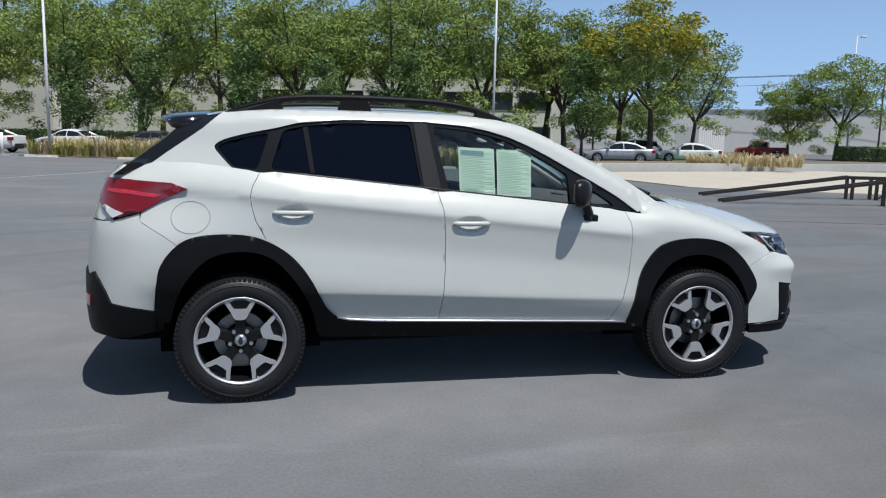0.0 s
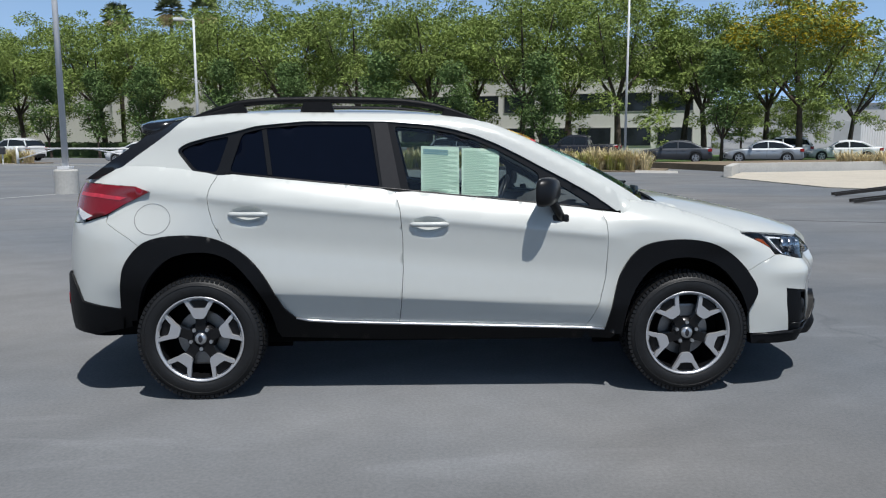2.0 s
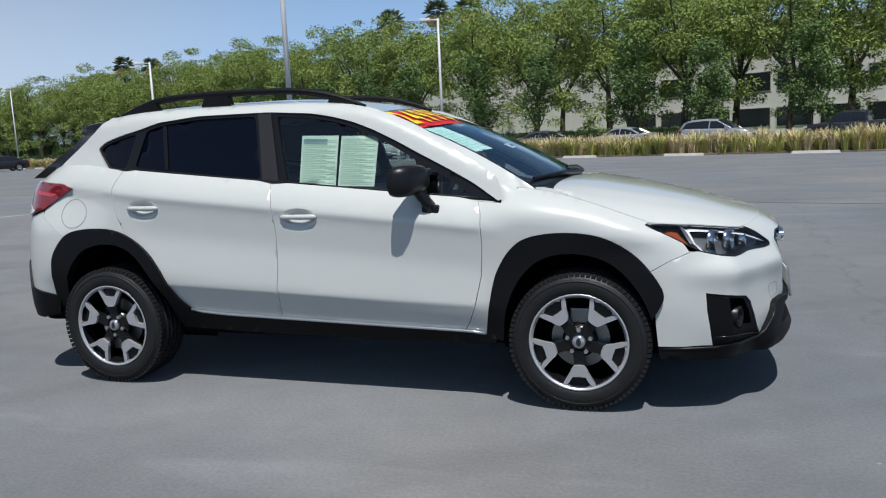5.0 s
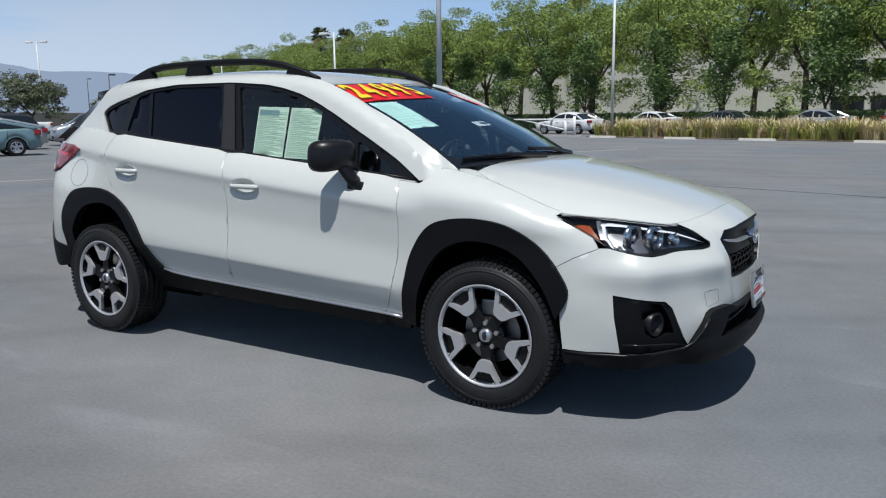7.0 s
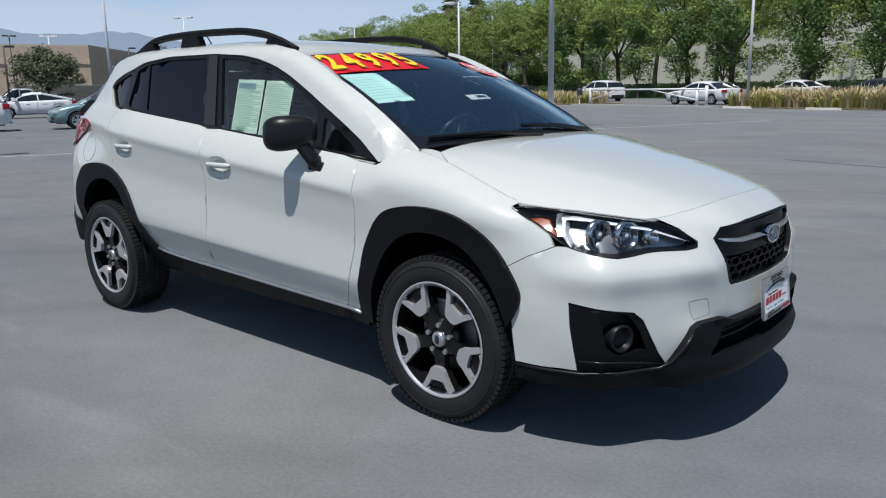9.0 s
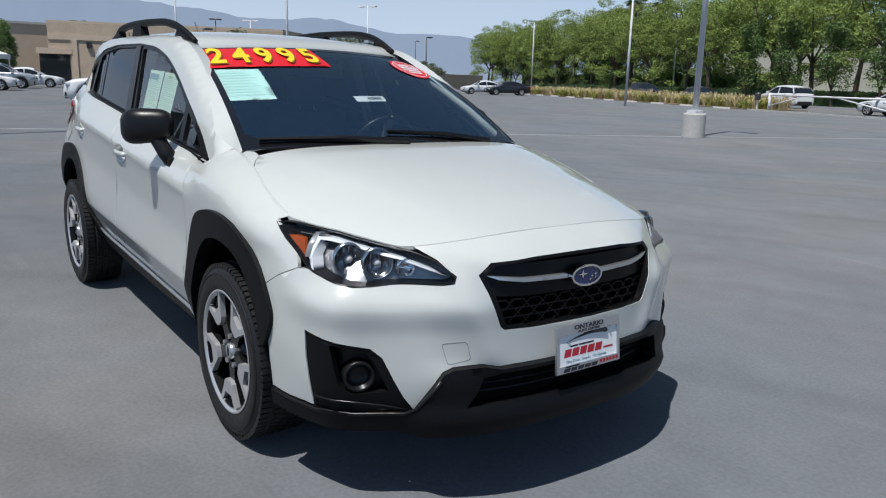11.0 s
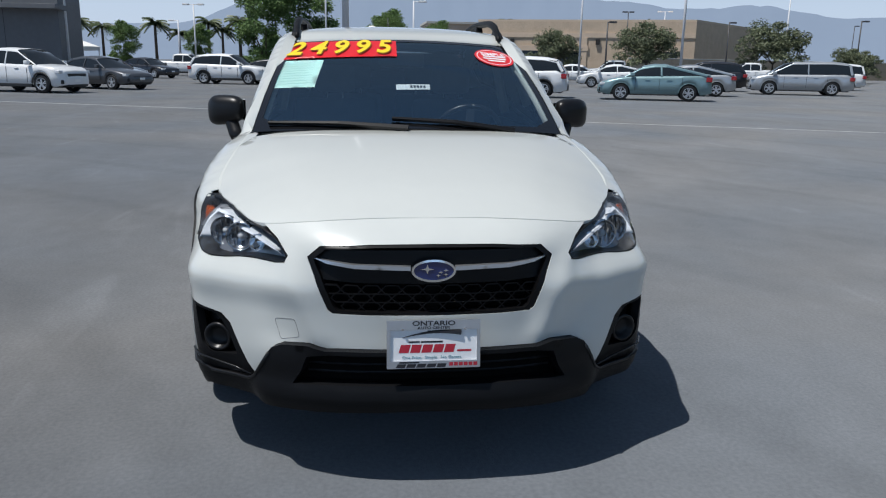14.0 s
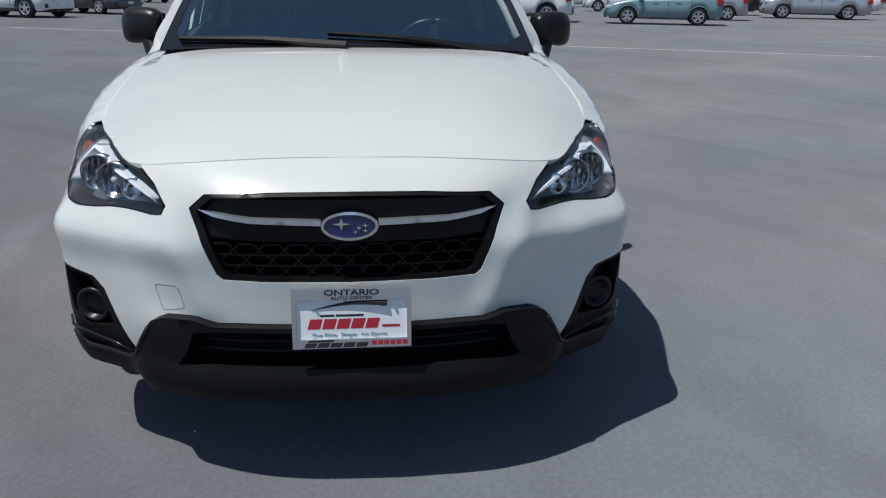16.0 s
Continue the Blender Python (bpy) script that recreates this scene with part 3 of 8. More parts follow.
def palm_tree(seed, h, crown=2.2):
    rnd = random.Random(seed)
    ob = thing("palm_tree", label="tall palm tree with drooping fronds", category="palm", group="palm trees")
    part("trunk", tube((0, 0, -0.1), (0, 0, h), 0.22, 0.16, 10), M_BARK, ob, smooth=True)
    vs, fs = [], []
    for i in range(36):
        a, el = rnd.uniform(0, 6.28), rnd.uniform(-0.5, 1.2)
        d = Vector((math.cos(a), math.sin(a), 0))
        for j in range(16):
            t = (j + 1) / 16
            p = Vector((0, 0, h)) + d * crown * t * math.cos(el * (1 - 0.4 * t)) + Vector((0, 0, crown * (math.sin(el) * t - 0.55 * t * t)))
            s = Vector((-d.y, d.x, 0))
            for sg in (-1, 1):
                q = p + s * sg * 0.42 * (1 - 0.6 * t) + d * 0.2 - Vector((0, 0, 0.22))
                k = len(vs)
                vs += [p, p + d * 0.22, q]
                fs.append((k, k + 1, k + 2))
    me = bpy.data.meshes.new("fronds")
    me.from_pydata(vs, [], fs)
    part_mesh("fronds", me, M_LEAF[3], ob)
    return ob


def fan_palm(seed, h):
    """A tall fan palm: a ragged ball of fans over a brown skirt of dead ones."""
    rnd = random.Random(seed)
    ob = thing("palm_tree", label="tall fan palm with a ragged crown and brown skirt", category="palm", group="palm trees")
    part("trunk", tube((0, 0, -0.1), (0, 0, h), 0.28, 0.2, 10), M_BARK, ob, smooth=True)
    for name, count, lo, hi, m in (("fronds", 60, -0.35, 1.35, M_LEAF[3]), ("skirt", 40, -1.35, -0.5, M_GRASS)):
        vs, fs = [], []
        for _ in range(count):
            a, el = rnd.uniform(0, 6.28), rnd.uniform(lo, hi)
            d = Vector((math.cos(a) * math.cos(el), math.sin(a) * math.cos(el), math.sin(el)))
            root = Vector((0, 0, h)) + d * rnd.uniform(0.7, 1.15)
            side = d.cross(Vector((0, 0, 1))).normalized()
            for k in range(-5, 6):
                t = d * math.cos(k * 0.22) + side * math.sin(k * 0.22) + Vector((0, 0, -0.25))
                i = len(vs)
                vs += [root, root + t * 0.45 + side.cross(d) * 0.07, root + t * rnd.uniform(0.85, 1.2), root + t * 0.45 - side.cross(d) * 0.07 + side * 0.06]
                fs.append((i, i + 1, i + 2, i + 3))
        me = bpy.data.meshes.new(name)
        me.from_pydata(vs, [], fs)
        part_mesh(name, me, m, ob)
    return ob


def plant(src, p, rz, s):
    ob = copy_thing(src, Matrix.Translation(p) @ pose(0, 0, 0, 0, 0, rz))
    ob.scale = (s, s, s)
    return ob


rnd = random.Random(11)
broad = [broad_tree(21 + i, 14.2, 4.7) for i in range(3)]
for k, b in enumerate(broad):
    b.matrix_basis = Matrix.Translation(kerb(-2.0 - 7.4 * k, 25 - 0.8 * k))
for i in range(3, 26):
    plant(broad[i % 3], kerb(-2.0 - 6.9 * i + rnd.uniform(-0.7, 0.7), 24.2 - min(i, 4) * 0.5 + rnd.uniform(-1, 1)), rnd.uniform(0, 360), rnd.uniform(0.9, 1.1))
for u, v, s in ((2.5, 29, 0.98), (4.2, 26.5, 0.85), (8.6, 30.5, 0.9), (14.5, 31, 0.72)):
    plant(broad[int(v) % 3], kerb(u, v), rnd.uniform(0, 360), s)
for i in range(14):
    plant(broad[(i + 1) % 3], kerb(-6 - 10 * i + rnd.uniform(-2, 2), 33 + rnd.uniform(-1, 2)), rnd.uniform(0, 360), rnd.uniform(1.05, 1.25))
oval = [oval_tree(41 + i, 7.8, 2.0) for i in range(2)]
oval[0].matrix_basis = Matrix.Translation(kerb(5.5, 20.6))
oval[1].matrix_basis = Matrix.Translation(kerb(-7.0, 20.0))
for u in (-13.0, -19.0, -26.5, -33, -40.5, -46.5, -52, -58, -64):
    plant(oval[int(-u) % 2], kerb(u, 18.6 + rnd.uniform(-0.6, 0.6)), rnd.uniform(0, 360), rnd.uniform(0.92, 1.06))
for i in range(16):
    plant(oval[i % 2], kerb(-78 - 6.2 * i, 27 + rnd.uniform(-1.5, 1.5)), rnd.uniform(0, 360), rnd.uniform(1.1, 1.35))
gold = broad_tree(31, 12.2, 4.3, 0, 13)
tagged(gold, "street tree in yellow bloom with a forked trunk")
gold.matrix_basis = Matrix.Translation(kerb(10.4, 22.2))
right_trees = [broad_tree(51, 9.6, 4.4), broad_tree(52, 11.0, 5.0)]
right_trees[0].matrix_basis = pose(53.4, 67.4, 0)
right_trees[0].scale = (0.85, 0.85, 0.85)
right_trees[1].matrix_basis = pose(56.6, 64.2, 0)
for x, y, s in ((44.0, 82, 0.72), (38.5, 84, 0.7), (64.5, 60.0, 0.7), (33, 84, 0.62)):
    plant(right_trees[0], (x, y, 0), rnd.uniform(0, 360), s)
grey = broad_tree(61, 5.6, 2.9, 4)
grey.matrix_basis = pose(-70.3, 27.7, 0)
tagged(grey, "loose grey-green shrubby tree")
for x, y, s in ((-69.9, 40.5, 1.05), (-86, 22.4, 0.95), (-66, 46, 0.6), (-73, 52, 0.6)):
    plant(grey, (x, y, 0), rnd.uniform(0, 360), s)
shade = round_tree(81, 9.2, 3.3)
shade.matrix_basis = pose(-65.4, -5.0, 0)
for x, y, s in ((-64.6, -8.0, 0.9), (-85.4, 3.3, 0.82), (-88.6, 9.0, 0.66), (-88.6, -18, 0.60), (-86.8, -25.7, 0.62), (-105.2, 3.5, 0.85), (-104.8, 10.5, 0.8), (-90, -10, 0.55)):
    plant(shade, (x, y, 0), rnd.uniform(0, 360), s)
palm = palm_tree(71, 5.8, 1.75)
palm.matrix_basis = pose(-101.8, -26.0, 0)
for x, y, s in ((-102.5, -23.2, 0.8), (-103.3, -19.6, 1.05), (-103.7, -17.9, 0.9), (-104.1, -15.7, 1.1), (-103.4, 20.0, 1.15), (-110, 44, 1.0), (-100, -32, 0.9), (-100, -35, 1.0)):
    plant(palm, (x, y, 0), rnd.uniform(0, 360), s)


tall_palm = fan_palm(72, 16.6)
tall_palm.matrix_basis = pose(-35.3, 93.7, 0)
for x, y, s in ((-29.4, 95.6, 1.06), (-25.5, 96.8, 1.07), (-73.8, 88.5, 0.8), (-70.9, 90.8, 0.79)):
    plant(tall_palm, (x, y, 0), rnd.uniform(0, 360), s)


def hedge(lo, hi, rz, loc, label):
    rnd2 = random.Random(int(abs(loc[0]) * 10))
    ob = thing("hedge", loc, rz, label, "hedge", "hedges")
    bm = box(lo, hi, 0.12)
    part("core", bm, M_HEDGE, ob)
    vs, fs = [], []
    lo, hi = Vector(lo), Vector(hi)
    area = (hi.x - lo.x) * (hi.z + hi.y - lo.y)
    for _ in range(int(min(5000, area * 120))):
        p = Vector((rnd2.uniform(lo.x, hi.x), rnd2.choice((lo.y, rnd2.uniform(lo.y, hi.y))), rnd2.uniform(0.05, hi.z)))
        if p.y > lo.y:
            p.z = hi.z
        p += Vector((rnd2.gauss(0, 0.04), rnd2.gauss(0, 0.06), rnd2.gauss(0, 0.05)))
        a = Vector((rnd2.gauss(0, 1), rnd2.gauss(0, 1), rnd2.gauss(0, 1))).normalized() * 0.09
        b = a.orthogonal() * 0.6
        k = len(vs)
        vs += [p + a, p + b, p - a, p - b]
        fs.append((k, k + 1, k + 2, k + 3))
    me = bpy.data.meshes.new("leaves")
    me.from_pydata(vs, [], fs)
    part_mesh("leaves", me, M_HEDGE, ob)
    return ob


hedge((-60, -0.8, 0), (6, 0.8, 1.3), K_ANG, kerb(-20, 21.6), "dark clipped hedge behind parked cars")
hedge((-60, -0.8, 0), (0, 0.8, 1.3), K_ANG, kerb(-82, 21.6), "dark clipped hedge behind parked cars")
hedge((-95, -1.0, 0), (0, 1.0, 3.1), K_ANG, kerb(-72, 30), "tall dense green hedge behind street trees")
hedge((-4, -1.2, 0), (12, 1.2, 1.4), -38, (59, 61.0, 0), "green clipped hedge beside a road")


# ---- buildings ----
def office():
    ob = thing("office_building", kerb(-40, 44), K_ANG, "white office building with dark ribbon windows behind trees", "building")
    part("wall", box((-70, 0, -0.1), (44, 18, 10.6)), M_BWHITE, ob)
    part("wall", box((-26.8, -1.4, -0.1), (-12, 0, 9.6)), M_BWHITE, ob)
    part("roof", box((-70.2, -0.2, 10.6), (44.2, 18.2, 10.9)), M_CONC, ob)
    for i in range(9):
        x = 8 + i * 3.9
        for z in (0.9, 4.3, 7.6):
            w = part("window", box((x, -0.06, z), (x + 3.4, 0.05, z + 1.9)), M_CONC, ob)
            part("pane", box((x + 0.08, -0.075, z + 0.08), (x + 3.32, -0.062, z + 1.82)), M_BGLASS, w)
    for i in range(8):
        part("panel_joint", box((-66 + i * 5, -0.012, 0), (-65.96 + i * 5, 0, 10.6)), M_CONC, ob)
    return ob


office()


def tan_building():
    ob = thing("brick_building", (-92, 42.0, 0), 0, "tan brick commercial building with dark doorways", "building")
    a = Vector((0, 0, 0))
    l, r = Vector((-10, -26, 0)), Vector((-20, 19, 0))
    H = 6.9
    bm = bmesh.new()
    pts = [a, r, l + r, l]
    bm = sheet([p.xy for p in pts], -0.1, H)
    part("wall", bm, M_BTAN, ob)
    part("roof", sheet([(p * 1.004).xy for p in pts], H, H + 0.25), M_BTAN2, ob)
    d = l.normalized()
    nrm = Vector((-d.y, d.x, 0))
    nrm = nrm if nrm.x > 0 else -nrm

    def on_wall(name, s0, s1, z0, z1, out, material, label=""):
        bm = bmesh.new()
        p, q = d * s0, d * s1
        bm = sheet([p.xy, q.xy, (q + nrm * out).xy, (p + nrm * out).xy], z0, z1)
        return part(name, bm, material, ob, label)

    on_wall("band", 0, 27.8, 4.9, 5.5, 0.12, M_BTAN2)
    for s in (2.0, 13.5, 18.5, 25.5):
        on_wall("doorway", s, s + 3.4, 0, 3.2, 0.05, M_BGLASS, "dark recessed doorway")
        on_wall("lintel", s - 0.3, s + 3.7, 3.2, 3.9, 0.2, M_BTAN2)
    for s in (6.5, 11.8, 17.4, 23.0):
        on_wall("wall_lamp", s, s + 0.5, 4.0, 4.7, 0.3, M_RUST)
        on_wall("pilaster", s + 1.6, s + 2.3, 0, 4.9, 0.15, M_BTAN2)
    return ob


tan_building()
far_block = thing("far_building", (-118, 24, 0), 0, "pale far commercial building", "building")
part("wall", box((-6, -14, -0.1), (6, 6, 7.0)), M_BTAN2, far_block)
part("roof", box((-6.2, -14.2, 7.0), (6.2, 6.2, 7.3)), M_CONC, far_block)


def grey_building():
    ob = thing("grey_building", (-60.0, -23.0, 0), 0, "dark grey showroom wall with a flat canopy", "building")
    part("wall", box((-5, -40, -0.1), (0, 0, 9.5)), M_BGREY, ob)
    part("canopy", box((-1, -8, 4.9), (1.6, 0.4, 5.25), 0.03), M_BGREY, ob)
    for i in range(10):
        part("panel_joint", box((0, -4 * i - 4.04, 0), (0.02, -4 * i - 4, 9.5)), M_DPOLE, ob)
    return ob


grey_building()


def tent():
    ob = thing("canvas_tent", (-84, 1.4, 0), 20, "white canvas event tent", "tent")
    bm = bmesh.new()
    b = [bm.verts.new(p) for p in ((-6, -6, 2.6), (6, -6, 2.6), (6, 6, 2.6), (-6, 6, 2.6))]
    t = bm.verts.new((0, 0, 5.3))
    for i in range(4):
        bm.faces.new((b[i], b[(i + 1) % 4], t))
    part("roof", bm, M_TENT, ob)
    part("valance", box((-6, -6, 2.2), (6, 6, 2.62)), M_TENT, ob)
    for x in (-5.9, 5.9):
        for y in (-5.9, 5.9):
            part("post", tube((x, y, 0), (x, y, 2.4), 0.06), M_WPAINT, ob)
    return ob


copy_thing(tent(), pose(-92, -37.5, 0, 0, 0, 30))


def block_wall():
    a, b = Vector((-82, 30, 0)), Vector((-98, 80, 0))
    d = (b - a).normalized()
    ob = tagged(new("block_wall"), "long low tan block wall with a pale coping", "wall", kind="structure")
    m = Matrix.Translation(a) @ pose(0, 0, 0, 0, 0, math.degrees(math.atan2(d.y, d.x)))
    ob.matrix_basis = m
    L = (b - a).length
    part("core", box((0, -0.08, -0.05), (L, 0.12, 2.2)), M_BTAN, ob)
    part("coping", box((0, -0.16, 2.2), (L, 0.2, 2.32), 0.02), M_CONC, ob)
    me = None
    for r in range(5):
        for i in range(int(L / 1.2)):
            x = 0.6 + 1.2 * i + (0.6 if r % 2 else 0)
            if me is None:
                bm = box((-0.59, -0.1, 0.01), (0.59, 0.11, 0.42), 0.012)
                o = part("block", bm, M_BLOCK, ob)
                me = o.data
            else:
                o = new("block", me)
                o.parent = ob
            o.location = (x, -0.02, 0.02 + 0.435 * r)
    return ob


def box_truck():
    ob = thing("cargo_container", (46.5, 74, 0), 40, "white steel storage container on a lot", "container")
    part("body", box((-3, -1.3, 0.1), (6, 1.3, 3.4), 0.03), M_WPAINT, ob)
    for i in range(12):
        part("rib", box((-2.7 + 0.7 * i, -1.34, 0.3), (-2.6 + 0.7 * i, -1.29, 3.2)), M_WPAINT, ob)
    return ob


box_truck()
low = thing("far_building", (95, 120, 0), -35, "low white warehouse in the distance", "building")
part("wall", box((-60, -5, -0.1), (40, 10, 7.5)), M_BWHITE, low)
part("roof", box((-60.2, -5.2, 7.5), (40.2, 10.2, 7.8)), M_CONC, low)


# ---- steel loading ramp ----
def loading_ramp():
    ob = thing("loading_ramp", label="black steel vehicle loading ramp with a raised deck", category="ramp")
    for y, tip in ((14.2, 10.6), (12.0, 9.8)):
        part("runway", add_box(add_box(bmesh.new(), (0, -0.2, -0.035), (4.05, -0.13, 0.035)), (0, 0.13, -0.035), (4.05, 0.2, 0.035)), M_RUST, ob)
        o = ob.children[-1]
        o.matrix_basis = pose(tip, y, 0.05, 0, -math.degrees(math.atan2(0.56, 4.0)), -15)
        dk = part("deck_rail", add_box(add_box(bmesh.new(), (0, -0.2, 0.55), (5, -0.13, 0.63)), (0, 0.13, 0.55), (5, 0.2, 0.63)), M_RUST, ob)
        m = pose(tip, y, 0, 0, 0, -15) @ Matrix.Translation((3.98, 0, 0))
        dk.matrix_basis = m
        for i in range(12):
            g = part("grating_bar", box((0.2 + 0.4 * i, -0.2, 0.57), (0.26 + 0.4 * i, 0.2, 0.6)), M_RUST, ob)
            g.matrix_basis = m
        for x in (0.05, 0.7, 2.4, 4.6):
            for s in (-0.17, 0.17):
                leg = part("leg", box((x - 0.035, s - 0.035, 0), (x + 0.035, s + 0.035, 0.56)), M_RUST, ob)
                leg.matrix_basis = m
        for x0, x1 in ((0.75, 1.6), (2.4, 1.55), (2.45, 3.5), (4.6, 3.55)):
            br = part("brace", tube((x0, -0.17, 0.05), (x1, -0.17, 0.55), 0.028, None, 8), M_RUST, ob)
            br.matrix_basis = m
    return ob


loading_ramp()


# ---- overhead wires ----
def utility_line():
    ends = [Vector((46.2, 145.0, 0)), Vector((99.8, 105.9, 0)), Vector((153.4, 66.8, 0))]
    for p in ends:
        ob = thing("utility_pole", p, -36, "tall dark wooden utility pole with a cross arm", "utility pole", "utility poles")
        part("pole", tube((0, 0, -0.2), (0, 0, 14.6), 0.16, 0.11, 10), M_BARK, ob, smooth=True)
        part("cross_arm", box((-0.06, -1.2, 13.9), (0.06, 1.2, 14.05)), M_BARK, ob)
    wires = thing("overhead_wires", label="thin dark overhead wires strung between utility poles", category="wires")
    for z, off in ((14.1, -1.1), (14.1, 0.0), (14.1, 1.1), (12.6, 0.0)):
        for p, q in zip(ends, ends[1:]):
            d = (q - p).normalized()
            n = Vector((-d.y, d.x, 0)) * off
            pts = [p.lerp(q, k / 10) + n + Vector((0, 0, z - 1.0 * 4 * (k / 10) * (1 - k / 10))) for k in range(11)]
            part("wire", sweep(pts, 0.03, 5), M_DPOLE, wires)


utility_line()


# ---- mountains ----
def mountains():
    """Hazy ridge on the horizon, by bearing."""
    ridge = [(-40, 0.010), (-10, 0.014), (20, 0.022), (42, 0.040), (50, 0.053), (55.7, 0.0577), (57.5, 0.056), (59.8, 0.063), (61.8, 0.071), (63.3, 0.0715), (65, 0.069), (68.3, 0.069), (70, 0.0755), (72.2, 0.078), (76, 0.086), (82, 0.101), (90, 0.097), (95, 0.084), (98.3, 0.068), (100.4, 0.0493), (102, 0.0434), (108.6, 0.039), (115, 0.042), (140, 0.04), (170, 0.02)]
    bm = bmesh.new()
    D = 4200.0
    prev = None
    xs = [r[0] for r in ridge]
    for i in range(421):
        b = -40 + 0.5 * i
        el = float(np.interp(b, xs, [r[1] for r in ridge]))
        el *= 1 + 0.02 * noise.noise(Vector((b * 0.9, 1.3, 0))) + 0.02 * noise.noise(Vector((b * 1.7, 4.3, 0)))
        d = Vector((-math.sin(radians(b)), math.cos(radians(b)), 0))
        col = []
        for k in range(9):
            f = k / 8
            p = d * (D - 700 * (1 - f) + 60 * noise.noise(Vector((b * 0.8, f * 5, 2)))) + Vector((0, 0, -5 + D * el * f * (0.85 + 0.15 * f)))
            col.append(bm.verts.new(p))
        if prev:
            for k in range(8):
                bm.faces.new((prev[k], col[k], col[k + 1], prev[k + 1]))
        prev = col
    # distance haze is put into the ridge's material as a blue glow
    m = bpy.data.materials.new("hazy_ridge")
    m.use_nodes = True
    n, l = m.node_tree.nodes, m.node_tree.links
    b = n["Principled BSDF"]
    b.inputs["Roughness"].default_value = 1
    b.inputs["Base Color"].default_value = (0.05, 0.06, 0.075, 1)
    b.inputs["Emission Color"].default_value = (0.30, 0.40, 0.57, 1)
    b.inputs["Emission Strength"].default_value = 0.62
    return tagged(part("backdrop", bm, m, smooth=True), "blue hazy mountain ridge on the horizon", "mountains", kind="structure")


mountains()

# ---- parked cars ----
def paint(name, c, metal=0.0, rough=0.35):
    return mat(name, c, rough, metal, vary=0.03, scale=2, coat=0.8)


P_WHITE = paint("car_white", (0.72, 0.73, 0.74))
P_SILVER = paint("car_silver", (0.46, 0.48, 0.50), 0.6)
P_BLACK = paint("car_black", (0.012, 0.013, 0.018))
P_GREY = paint("car_grey", (0.07, 0.075, 0.085), 0.3)
P_TEAL = paint("car_teal", (0.20, 0.31, 0.33), 0.4)
P_RED = paint("car_red", (0.30, 0.02, 0.02))
P_BLUE = paint("car_blue", (0.025, 0.035, 0.07), 0.3)
M_CGLASS = mat("parked_car_glass", (0.012, 0.016, 0.020), 0.04, vary=0.1, scale=1, coat=0.3)
M_TYRE = mat("tyre_rubber", (0.013, 0.013, 0.0135), 0.5, vary=0.3, scale=8, bump=0.2, bscale=70, spec=0.4)
M_ALLOY = mat("alloy_wheel", (0.55, 0.56, 0.58), 0.35, 0.6, vary=0.05, scale=8)
M_BLKPL = mat("black_plastic", (0.016, 0.0165, 0.018), 0.55, vary=0.15, scale=8, bump=0.15, bscale=300)
M_LAMPW = mat("lamp_lens", (0.60, 0.62, 0.64), 0.15, vary=0.1, scale=10, coat=1)
M_LAMPR = mat("tail_lamp_lens", (0.30, 0.008, 0.012), 0.15, vary=0.1, scale=10, coat=1)

# kind: length, width, height, wheelbase, wheel radius, front overhang, body line (x fraction, z), cabin line (x fraction, z)
KINDS = {
    "suv": (4.62, 1.86, 1.70, 2.69, 0.36, 0.93, [(0, 0.62), (0.015, 0.86), (0.08, 0.99), (0.24, 1.08), (0.28, 1.09), (0.90, 1.16), (0.985, 1.10), (1, 0.6)], [(0.245, 1.06), (0.38, 1.56), (0.46, 1.67), (0.62, 1.71), (0.80, 1.67), (0.90, 1.58), (0.975, 1.14)]),
    "sedan": (4.75, 1.83, 1.45, 2.82, 0.33, 0.95, [(0, 0.55), (0.02, 0.70), (0.12, 0.82), (0.27, 0.92), (0.31, 0.94), (0.86, 0.98), (0.985, 1.00), (1, 0.55)], [(0.28, 0.91), (0.43, 1.38), (0.52, 1.45), (0.62, 1.44), (0.72, 1.36), (0.88, 0.98)]),
    "hatch": (4.57, 1.76, 1.47, 2.70, 0.33, 0.96, [(0, 0.5), (0.015, 0.68), (0.1, 0.83), (0.22, 0.94), (0.28, 0.98), (0.85, 1.05), (0.985, 1.06), (1, 0.6)], [(0.24, 0.94), (0.40, 1.38), (0.50, 1.46), (0.60, 1.46), (0.80, 1.30), (0.97, 1.05)]),
    "van": (5.17, 1.99, 1.74, 3.06, 0.36, 1.03, [(0, 0.6), (0.02, 0.85), (0.1, 1.0), (0.18, 1.06), (0.22, 1.08), (0.95, 1.12), (0.99, 1.05), (1, 0.6)], [(0.17, 1.04), (0.33, 1.60), (0.42, 1.71), (0.78, 1.74), (0.94, 1.66), (0.985, 1.12)]),
    "pickup": (5.6, 1.95, 1.82, 3.5, 0.39, 1.0, [(0, 0.7), (0.015, 1.02), (0.1, 1.10), (0.23, 1.16), (0.27, 1.18), (0.62, 1.18), (0.99, 1.20), (1, 0.7)], [(0.24, 1.14), (0.34, 1.68), (0.40, 1.80), (0.56, 1.82), (0.62, 1.76), (0.645, 1.18)]),
}


def park_wheel(r):
    bm = lathe([(r * 0.62, -0.1), (r * 0.9, -0.105), (r, -0.085), (r, 0.085), (r * 0.9, 0.105), (r * 0.62, 0.1)], 26)
    return bm


